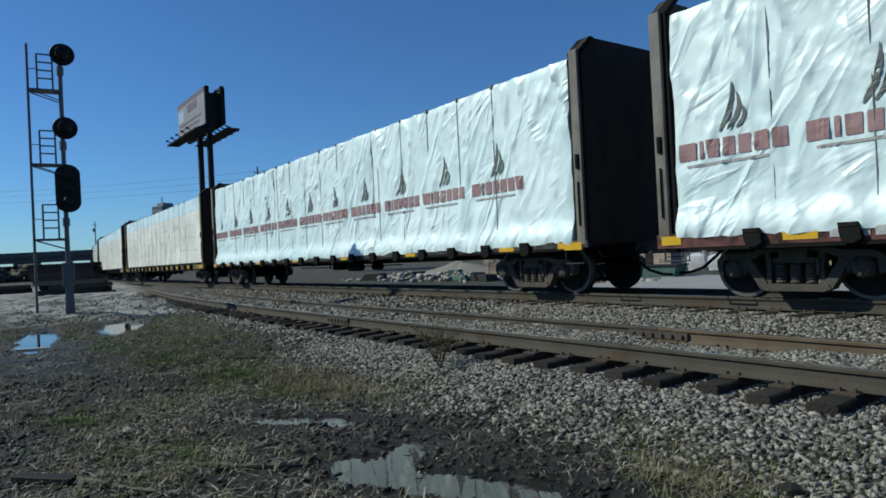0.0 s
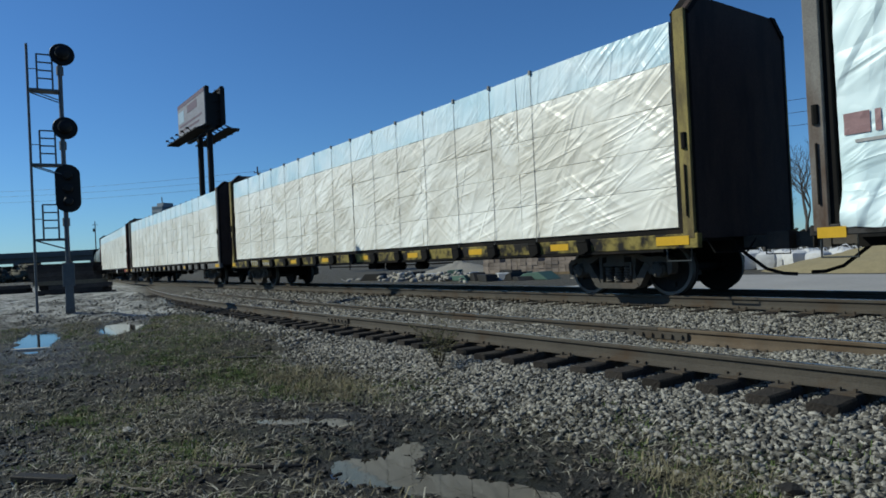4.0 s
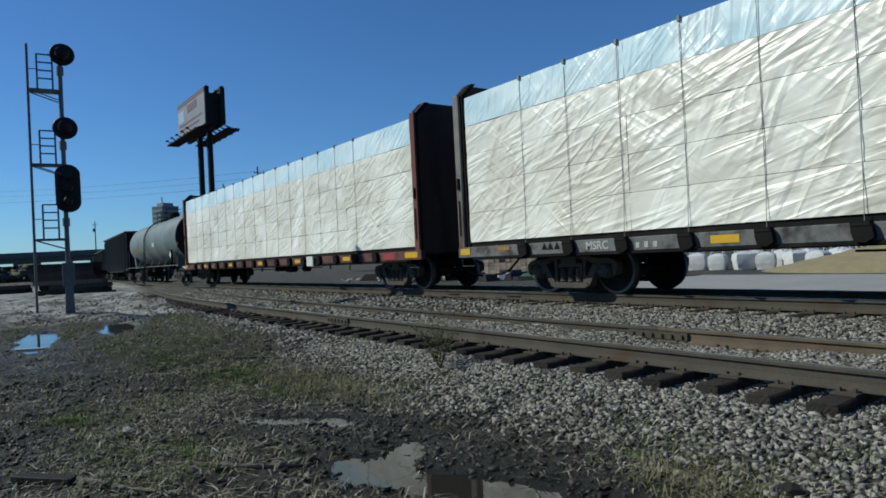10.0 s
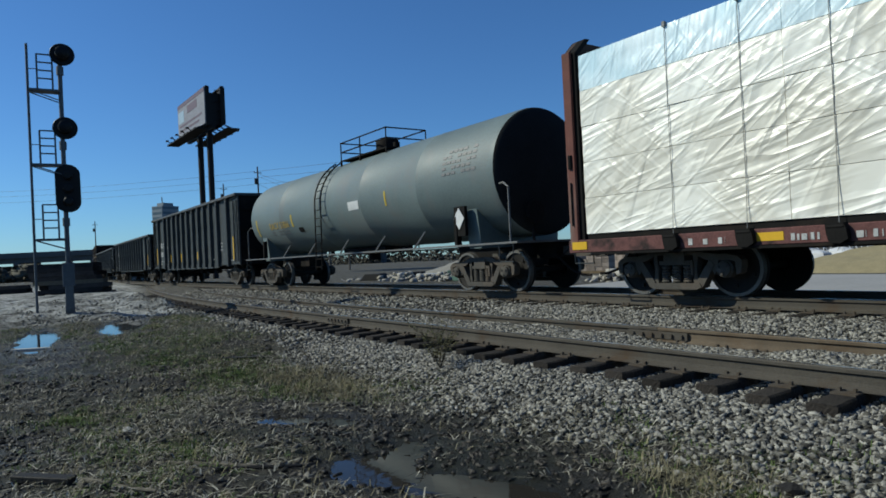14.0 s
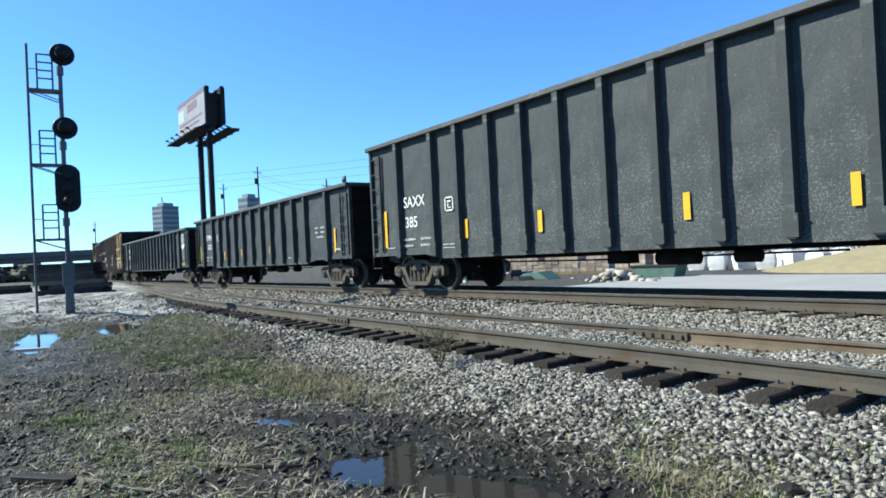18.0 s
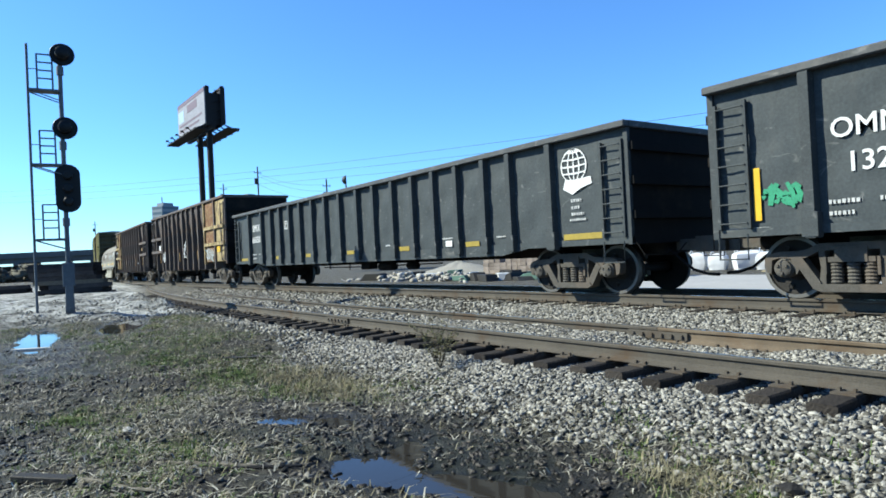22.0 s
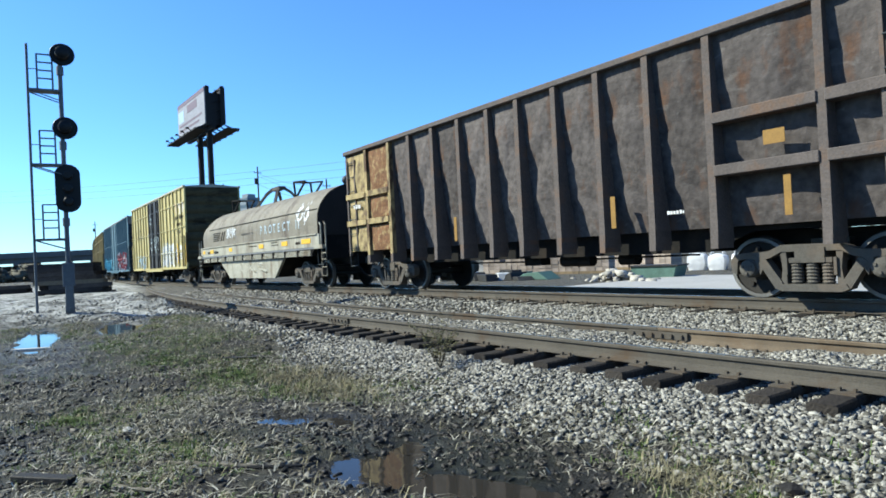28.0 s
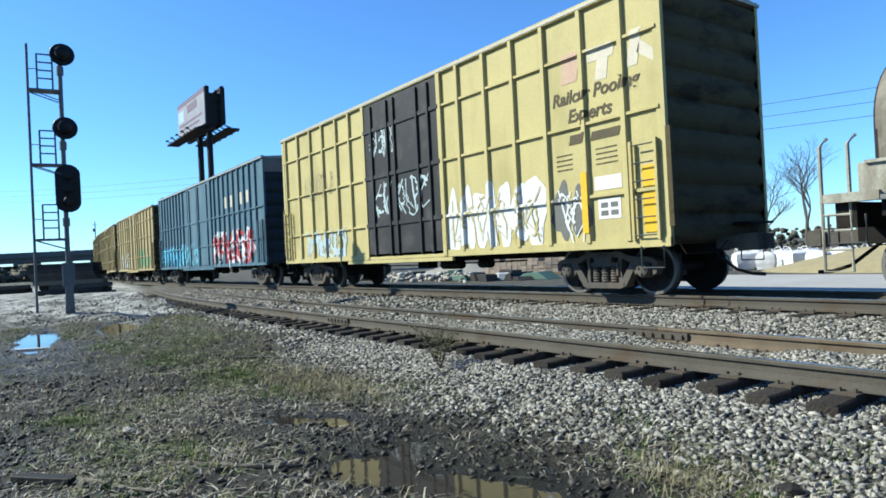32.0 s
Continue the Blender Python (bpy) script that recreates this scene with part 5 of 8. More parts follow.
# ---- centre-beam flat cars with wrapped lumber ----
def wrap_material(name, col, pale, rough, bump, folds_of):
    """Plastic sheeting: slanting sharp wrinkles in patches, and cloudy places where it lies close. Folds are (slant, across, stretch, share)."""
    if name in MATS:
        return MATS[name]
    m = bpy.data.materials.new(name)
    m.use_nodes = True
    N, L = m.node_tree.nodes, m.node_tree.links
    b = N["Principled BSDF"]
    tc = N.new("ShaderNodeTexCoord")
    info = N.new("ShaderNodeObjectInfo")

    def calc(op, a, c):
        n = N.new("ShaderNodeMath")
        n.operation = op
        for i, v in enumerate((a, c)):
            if isinstance(v, float):
                n.inputs[i].default_value = v
            else:
                L.new(v, n.inputs[i])
        return n.outputs[0]

    def grain(vec, scale, detail, dist=0.0):
        n = N.new("ShaderNodeTexNoise")
        n.inputs["Scale"].default_value, n.inputs["Detail"].default_value, n.inputs["Distortion"].default_value = scale, detail, dist
        L.new(vec, n.inputs["Vector"])
        return n.outputs["Fac"]

    def stretch(lo, hi, src, a=0.0, c=1.0):
        n = N.new("ShaderNodeMapRange")
        n.inputs["From Min"].default_value, n.inputs["From Max"].default_value = lo, hi
        n.inputs["To Min"].default_value, n.inputs["To Max"].default_value = a, c
        L.new(src, n.inputs["Value"])
        return n.outputs[0]
    height = None
    for k, (slant, across, long_, share) in enumerate(folds_of):
        turn = N.new("ShaderNodeMapping")
        turn.inputs["Rotation"].default_value = (0, radians(slant - 90), 0)
        turn.inputs["Location"].default_value = (3.7 * k, 1.3 * k, 0)
        L.new(tc.outputs["Object"], turn.inputs["Vector"])
        sq = N.new("ShaderNodeMapping")
        sq.inputs["Scale"].default_value = (across, 0.4, across * long_)
        L.new(turn.outputs[0], sq.inputs["Vector"])
        ridge = calc("ABSOLUTE", calc("SUBTRACT", grain(sq.outputs[0], 1.0, 2, 0.5), 0.5), 0.0)
        ridge = stretch(0.0, 0.12, ridge, 1.0, 0.0)
        where = stretch(0.5 - 0.25 * share, 0.72 - 0.25 * share, grain(turn.outputs[0], 0.8, 2, 0.6))
        h_ = calc("MULTIPLY", ridge, where)
        height = h_ if height is None else calc("ADD", height, h_)
    bp = N.new("ShaderNodeBump")
    bp.inputs["Strength"].default_value, bp.inputs["Distance"].default_value = bump, 0.05
    L.new(height, bp.inputs["Height"])
    L.new(bp.outputs[0], b.inputs["Normal"])
    two = N.new("ShaderNodeMix")
    two.data_type = "RGBA"
    two.inputs["A"].default_value = (*col, 1)
    two.inputs["B"].default_value = (*pale, 1)
    L.new(stretch(0.38, 0.62, grain(tc.outputs["Object"], 0.5, 5, 1.0)), two.inputs["Factor"])
    vm = N.new("ShaderNodeVectorMath")
    vm.operation = "SCALE"
    L.new(two.outputs["Result"], vm.inputs[0])
    L.new(stretch(0.0, 1.0, info.outputs["Random"], 0.955, 1.03), vm.inputs["Scale"])
    L.new(vm.outputs[0], b.inputs["Base Color"])
    b.inputs["Roughness"].default_value = rough
    b.inputs["Specular IOR Level"].default_value = 0.55
    MATS[name] = m
    return m


M_WRAP = wrap_material("white printed sheeting", (0.56, 0.69, 0.70), (0.65, 0.76, 0.765), 0.45, 0.6, ((62, 1.7, 0.16, 0.6), (82, 0.9, 0.12, 0.7), (30, 3.0, 0.2, 0.1)))
M_FILM = wrap_material("clear film over lumber", (0.60, 0.57, 0.48), (0.76, 0.75, 0.675), 0.38, 0.34, ((64, 1.8, 0.14, 0.55), (140, 2.4, 0.14, 0.3), (14, 3.6, 0.10, 0.6), (36, 2.6, 0.10, 0.45)))
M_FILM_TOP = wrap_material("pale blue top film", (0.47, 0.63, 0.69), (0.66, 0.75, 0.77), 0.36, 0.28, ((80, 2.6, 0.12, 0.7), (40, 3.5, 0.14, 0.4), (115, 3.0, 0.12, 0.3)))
M_GREY_SILL = material("grimy grey sill", (0.085, 0.08, 0.075), 0.85, 0, 0.4, 4, 0.2, 40, stain=(0.02, 0.019, 0.018), stain_amt=0.6, stain_scale=2.5)
M_WORN_GREY_SILL = material("worn grey sill", (0.20, 0.20, 0.195), 0.85, 0, 0.3, 4, 0.2, 40, stain=(0.06, 0.055, 0.05), stain_amt=0.5, stain_scale=2.5)
M_YELLOW_SILL = material("grimy yellow sill", (0.30, 0.24, 0.07), 0.85, 0, 0.4, 4, 0.2, 40, stain=(0.022, 0.02, 0.018), stain_amt=0.75, stain_scale=2.5)
M_RED_SILL = material("grimy red sill", (0.17, 0.078, 0.07), 0.85, 0, 0.4, 4, 0.2, 40, stain=(0.03, 0.024, 0.022), stain_amt=0.5, stain_scale=2.5)
M_BULKHEAD = material("dark brown end wall", (0.075, 0.052, 0.043), 0.85, 0, 0.3, 1.5, 0.1, 30, stain=(0.04, 0.03, 0.026), stain_amt=0.5, streak=0.3)
M_STRAP = material("load cable", (0.30, 0.30, 0.285), 0.7, 0.0, 0.2, 6, 0, 50)
M_PRINT_RED = material("faded red print", (0.40, 0.25, 0.25), 0.6, 0, 0.15, 8, 0, 60)
M_PRINT_GREY = material("grey print", (0.17, 0.19, 0.18), 0.6, 0, 0.15, 8, 0, 60)
M_PRINT_PALE = material("pale grey print", (0.48, 0.47, 0.45), 0.6, 0, 0.1, 8, 0, 60)
M_GREY_POST = material("weathered grey paint", (0.26, 0.245, 0.22), 0.75, 0, 0.3, 3, 0.1, 50, stain=RUST_BROWN, stain_amt=0.4, streak=0.2)
M_YELLOW_POST = material("old yellow car paint", (0.36, 0.29, 0.10), 0.75, 0, 0.3, 3, 0.1, 50, stain=(0.07, 0.05, 0.035), stain_amt=0.6, streak=0.2)
M_RED_POST = material("brown red car paint", (0.17, 0.065, 0.05), 0.75, 0, 0.3, 3, 0.1, 50, stain=(0.25, 0.18, 0.15), stain_amt=0.3, streak=0.2)


DRAPE = 0.20     # how far the loose printed sheeting folds out


def wrap_bulge(x, z, v, seed, drape):
    """How far the sheeting stands out from the stack."""
    wob = 0.011 * noise.noise((x * 1.6 + seed * 7, z * 2.4, seed * 3.1)) + 0.008 * noise.noise((x * 4 + z * 5 + seed, z * 3.0 - x * 2, seed))
    if drape:
        a = noise.noise((x * 0.85 + z * 0.30 + seed, z * 0.12, seed * 1.7))
        b = noise.noise((x * 1.9 - z * 0.55 + seed * 2, z * 0.2, seed * 0.7))
        c = noise.noise((x * 1.2 + z * 1.3 + seed * 3, z * 0.9, seed * 0.3))
        wob += drape * (max(0.0, 0.35 - abs(a) * 3.0) + 0.8 * max(0.0, 0.25 - abs(b) * 3.0) + 0.5 * max(0.0, 0.2 - abs(c) * 2.5)) * (0.5 + 0.5 * v)
    return wob


def bundle_mesh(length, height, seed, mat, sag=0.0, drape=0.0, at=(0.0, 0.0)):
    """One wrapped package of boards: rounded edges, gently bulging faces."""
    nx, nz = max(6, int(length / (0.08 if drape else 0.14))), max(4, int(height / 0.09))
    s = Shape()

    def face(side):
        def fn(u, v):
            x, z = (u - 0.5) * length, v * height
            e = min(u, 1 - u) * length
            g = min(v, 1 - v) * height
            k_ = 1.0 if drape else 0.12
            r = k_ * (0.02 * (1 - min(1, e / 0.06)) ** 2 + 0.022 * (1 - min(1, g / 0.06)) ** 2)
            flare = 0.10 * ramp01(0.14, 0.03, v) if drape else 0.0
            return (x, side * (1.44 - r + flare + wrap_bulge(x, z, v, seed, drape)), z - sag * (1 - v) ** 6 * (0.55 + 0.45 * noise.noise((x * 0.8, seed * 3.3, 1.0)) + 0.25 * noise.noise((x * 2.6, seed, 4.0))))
        return fn
    s.sheet(face(-1), nx, nz)
    s.sheet(face(1), nx, nz)
    s.v = [(x + at[0], y, z + at[1]) for x, y, z in s.v]
    w = nx + 1
    n1 = w * (nz + 1)
    for i in range(nx):
        s.f.append((i, i + 1, n1 + i + 1, n1 + i))
        s.f.append((nz * w + i, n1 + nz * w + i, n1 + nz * w + i + 1, nz * w + i + 1))
        s.slot += [0, 0]
    for j in range(nz):
        s.f.append((j * w, n1 + j * w, n1 + (j + 1) * w, (j + 1) * w))
        s.f.append((j * w + nx, (j + 1) * w + nx, n1 + (j + 1) * w + nx, n1 + j * w + nx))
        s.slot += [0, 0]
    return s.mesh("lumber_package", mat, True)


def leaf_logo(car, x, z, hgt, skin):
    """A leaf mark of three nested blades that sweep up to a point, lying on the sheeting."""
    for x0, x1, tall, bow, wid in ((-0.24, 0.06, 1.0, 0.12, 0.17), (-0.05, 0.14, 0.76, 0.14, 0.15), (0.13, 0.20, 0.50, 0.14, 0.13)):
        s = Shape()
        n = 9
        for i in range(n + 1):
            q = i / n
            cx = x + hgt * (x0 + (x1 - x0) * q + bow * math.sin(math.pi * q))
            half = 0.5 * wid * hgt * (1.0 - q) ** 0.6 * min(1.0, 0.2 + 5 * q)
            cz = z + hgt * (tall * q + 0.05 * x0)
            s.v += [(cx - half, skin(cx - half, cz) - 0.012, cz), (cx + half, skin(cx + half, cz) - 0.012, cz)]
        s.f = [(2 * i, 2 * i + 1, 2 * i + 3, 2 * i + 2) for i in range(n)]
        s.slot = [0] * n
        part("printed_mark", s, M_PRINT_GREY, car, "grey blade of a leaf mark printed on the sheeting")


def centerbeam(label, right, left, post_mat, sill_mat, film, tiers, top_z, seed, printed=False, yellow_every=3, yellow_first=0, inset=1.95):
    car, h = rail_car("centerbeam_flat_car", label, "freight car", right, left, inset)
    rnd = random.Random(seed)
    running_gear(car, h, inset, 0.95)
    z0 = 1.06 if printed else 1.14
    sill_low = 0.89 if sill_mat is M_GREY_SILL else 0.80
    part("deck", Shape().box(-h + 0.1, h - 0.1, -1.36, 1.36, 0.9, 1.03), M_STEEL_DARK, car)
    part("centre_beam", Shape().box(-h + 0.4, h - 0.4, -0.05, 0.05, 1.03, top_z - 0.05), M_STEEL_DARK, car)
    for sd in (-1, 1):
        part("side_sill", Shape().box(-h, h, min(sd * 1.40, sd * 1.52), max(sd * 1.40, sd * 1.52), sill_low, 1.035), sill_mat, car, "", bevel=0.012)
        part("sill_flange", Shape().box(-h + 0.6, h - 0.6, min(sd * 1.36, sd * 1.56), max(sd * 1.36, sd * 1.56), sill_low - 0.04, sill_low), M_STEEL_DARK, car)
    for sx in (-1, 1):
        part("body_bolster", Shape().box(sx * (h - inset) - 0.55, sx * (h - inset) + 0.55, -1.28, 1.28, 0.74, 0.9), M_STEEL_DARK, car)
    # dark slab in the gap under the load stands in for its shade
    if not printed:
        part("deck_edge", Shape().box(-h + 0.3, h - 0.3, -1.41, 1.41, 1.03, 1.13), M_STEEL_DARK, car)
    n = int((2 * h - 2.0) / 1.22)
    pocket = Shape().prism([(-0.12, 1.05), (0.10, 1.05), (0.13, 0.97), (0.15, 0.84), (0.05, 0.78), (-0.08, 0.80), (-0.11, 0.92)], "y", -0.09, 0.05)
    pocket.tube([(-0.1, -0.05, 1.0), (0.1, -0.05, 1.0)], 0.05, 8)
    pm = pocket.mesh("winch", M_STEEL_DARK)
    if printed:
        xs = [-h + 1.0 + (2 * h - 2.0) * (i + 0.5) / n for i in range(n)]
    else:
        xs = [-h + 1.0 + (2 * h - 2.0) * (i + 1) / n for i in range(n - 1)]
    for x in xs:
        part("winch", pm, None, car, "", (x, -1.53, 0))
        part("winch", pm, None, car, "", Matrix.Translation((x, 1.53, 0)) @ FLIP)
    for i in range(yellow_first, len(xs) - 1, yellow_every):
        xm = (xs[i] + xs[i + 1]) / 2
        part("reflector", Shape().box(xm - 0.23, xm + 0.23, -1.526, -1.515, 0.86, 0.98), M_YELLOW, car, "yellow reflective strip")
    # end walls
    for sx in (-1, 1):
        wall = Shape().prism([(-1.46, 0.95), (1.46, 0.95), (1.46, top_z + 0.10), (1.18, top_z + 0.36), (-1.18, top_z + 0.36), (-1.46, top_z + 0.10)], "x", sx * (h - 0.05), sx * (h - 0.16))
        bw = part("bulkhead", wall, M_BULKHEAD, car, "tall dark steel end wall")
        for sd in (-1, 1):
            post = Shape().prism([(sx * (h - 0.36), 0.95), (sx * (h - 0.04), 0.95), (sx * (h - 0.04), top_z + 0.08), (sx * (h - 0.33), top_z + 0.08)], "y", sd * 1.40, sd * 1.46)
            part("top_gusset", Shape().prism([(sd * 1.46, top_z + 0.08), (sd * 1.17, top_z + 0.37), (sd * 1.05, top_z + 0.37), (sd * 1.40, top_z + 0.02)], "x", sx * (h - 0.02), sx * (h - 0.34)), M_STEEL_DARK, bw)
            strip = Shape().box(min(sx * (h - 0.05), sx * (h - 0.25)), max(sx * (h - 0.05), sx * (h - 0.25)), min(sd * 1.46, sd * 1.525), max(sd * 1.46, sd * 1.525), 0.95, top_z + 0.1)
            part("corner_post", post, M_STEEL_DARK, bw, "", bevel=0.01)
            part("post_strip", strip, post_mat, bw, "", bevel=0.01)
            hole = Shape().tube([(sx * (h - 0.15), sd * 1.528, 2.35), (sx * (h - 0.15), sd * 1.528, 2.6)], 0.045, 8)
            hole.tube([(sx * (h - 0.15), sd * 1.545, 1.3), (sx * (h - 0.15), sd * 1.545, 2.1)], 0.014, 6)
            part("grab_iron", hole, M_STEEL_DARK, bw)
    part("reflector", Shape().box(h - 0.75, h - 0.15, -1.532, -1.515, 0.86, 1.0), M_YELLOW, car, "yellow reflective strip")
    part("reflector", Shape().box(-h + 0.1, -h + 0.45, -1.532, -1.515, 0.86, 1.0), M_YELLOW, car, "yellow reflective strip")
    # load
    lx0, lx1 = -h + 0.38, h - 0.38
    if printed:
        nb = 3
        L = (lx1 - lx0) / nb
        for i in range(nb):
            part("lumber_package", bundle_mesh(L - 0.01, top_z - z0, seed + i, film, 0.17, DRAPE, (lx0 + L * (i + 0.5), z0)), None, car, "white sheeting over a lumber stack")
    else:
        nb = 6 if seed % 2 else 5
        L = (lx1 - lx0) / nb
        hs = [(top_z - z0) / tiers] * tiers
        for i in range(nb):
            for j in range(tiers):
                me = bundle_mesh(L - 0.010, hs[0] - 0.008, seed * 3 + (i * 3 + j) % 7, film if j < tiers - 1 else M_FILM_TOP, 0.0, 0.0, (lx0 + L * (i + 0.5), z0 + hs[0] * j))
                part("lumber_package", me, None, car, "", (0, rnd.uniform(-0.006, 0.006), 0))
    s = Shape()
    strap = Shape().tube([(0, -1.49, 0.98), (0, -1.452, z0 + 0.5), (0, -1.452, top_z - 0.12), (0, -1.40, top_z + 0.03), (0, 0, top_z + 0.06), (0, 1.40, top_z + 0.03), (0, 1.475, top_z - 0.12), (0, 1.49, 0.98)], 0.008 if printed else 0.005, 6)
    strap.box(-0.025, 0.025, -1.475, -1.42, top_z - 0.05, top_z + 0.035)
    sm = strap.mesh("tie_down", M_STRAP)
    for i, x in enumerate(xs[:-1]):
        part("tie_down", sm, None, car, "", (x + (0.3 if printed else 0.0), 0, 0))
    if printed:
        def skin(x, z):
            i = min(nb - 1, max(0, int((x - lx0) / L)))
            return -(1.44 + wrap_bulge(x - (lx0 + L * (i + 0.5)), z - z0, (z - z0) / (top_z - z0), seed + i, DRAPE))

        def stamp(s, x0, x1, za, zb_):
            s.sheet(lambda u, v: (x0 + (x1 - x0) * u, skin(x0 + (x1 - x0) * u, za + (zb_ - za) * v) - 0.012, za + (zb_ - za) * v), max(1, int((x1 - x0) / 0.06)), 3)
        x = lx0 + 0.9
        while x < lx1 - 0.5:
            leaf_logo(car, x + 0.05, 2.52, 0.72, skin)
            cx = x - 0.82
            for wdt in (0.30, 0.07, 0.2, 0.18, 0.19, 0.22, 0.2):
                s = Shape()
                stamp(s, cx, cx + wdt, 2.15, 2.42)
                part("printed_block", s, M_PRINT_RED, car, "faded red bar of print")
                cx += wdt + 0.055
            s = Shape()
            stamp(s, x - 0.7, x + 0.6, 2.04, 2.08)
            part("fine_print", s, M_PRINT_PALE, car, "pale grey bar of small print")
            x += 1.93
    return car


red_lead = centerbeam("red-framed centerbeam flat car stacked with white-sheeted lumber", 16.9, -6.63, M_GREY_POST, M_RED_SILL, M_WRAP, 1, 4.5, 3, True)
centerbeam("grey centerbeam flat car stacked with white-sheeted printed lumber", -8.1, -31.25, M_GREY_POST, M_GREY_SILL, M_WRAP, 1, 4.42, 7, True)
yellow_flat = centerbeam("yellow centerbeam flat car carrying film-wrapped lumber bundles", -32.9, -55.5, M_YELLOW_POST, M_YELLOW_SILL, M_FILM, 5, 4.42, 11, False, 2, 3)
grey_flat = centerbeam("grey centerbeam flat car carrying film-wrapped lumber bundles", -57.15, -80.2, M_GREY_POST, M_WORN_GREY_SILL, M_FILM, 5, 4.40, 14, False, 4, 3, 3.02)
red_flat = centerbeam("brown-red centerbeam flat car carrying film-wrapped lumber bundles", -81.75, -104.65, M_RED_POST, M_RED_SILL, M_FILM, 5, 4.40, 17, False, 3, 4)

for kx in (0.0, 0.27, 0.53):
    part("stencil", Shape().box(-9.12 + kx, -8.92 + kx, -1.530, -1.522, 0.87, 1.0), M_STENCIL, red_lead, "worn white bar of stencilled print")
part("notice_board", Shape().box(4.66, 5.14, -1.61, -1.57, 0.74, 1.06), M_WHITE, red_flat, "white notice board on the sill")
letters(grey_flat, "MSRC", -7.66, 0.855, 0.205, M_STENCIL, -1.52, "worn white stencilled letters", 0.006)
for kx in (-8.72, -8.56, -8.38):
    part("painted_mark", Shape().prism([(kx - 0.075, 0.895), (kx + 0.075, 0.895), (kx, 1.03)], "y", -1.528, -1.518), M_STEEL_DARK, grey_flat, "dark painted triangle")
part("reflector", Shape().box(-10.12, -9.75, -1.528, -1.515, 0.92, 1.0), material("rusted amber strip", (0.42, 0.22, 0.06), 0.7, 0, 0.4, 10, 0.1, 50), grey_flat, "rusted amber reflective strip")
for kx, letter in ((-8.88, "T"), (-8.66, "T"), (-8.45, "Z"), (-8.22, "X")):
    letters(yellow_flat, letter, kx, 0.86, 0.235, M_STENCIL, -1.52, "worn white stencilled letter", 0.006)
for car, marks in ((yellow_flat, (-7.64, -7.47, -7.30, -7.13, -6.96)), (grey_flat, (-6.55, -6.38, -6.21)), (red_flat, (-8.93, -8.68, -8.43, -7.36, -7.22, -7.10, -6.55, -6.36))):
    bars(car, [(kx, kx + 0.11, 0.85, 0.14) for kx in marks], M_STENCIL, -1.522, "worn white bar of stencilled print")
part("reflector", Shape().box(-7.84, -7.46, -1.526, -1.515, 0.86, 0.98), M_YELLOW, red_flat, "yellow reflective strip")
part("painted_patch", Shape().box(9.6, 10.15, -1.527, -1.515, 0.84, 1.0), material("red patch paint", (0.45, 0.06, 0.07), 0.6), red_flat, "red painted patch")


# ---- tank car ----
M_TANK = material("grey tank paint", (0.165, 0.212, 0.210), 0.55, 0, 0.14, 1.2, 0.05, 20, stain=(0.19, 0.205, 0.195), stain_amt=0.4, stain_scale=0.9, streak=0.3, spec=0.35)
M_PALE_STEEL = material("galvanised walkway", (0.22, 0.22, 0.215), 0.6, 0.4, 0.2, 6, 0.1, 60)
M_TANK_YELLOW = material("yellow stencil paint", (0.62, 0.46, 0.06), 0.6, 0, 0.12, 8, 0, 60)


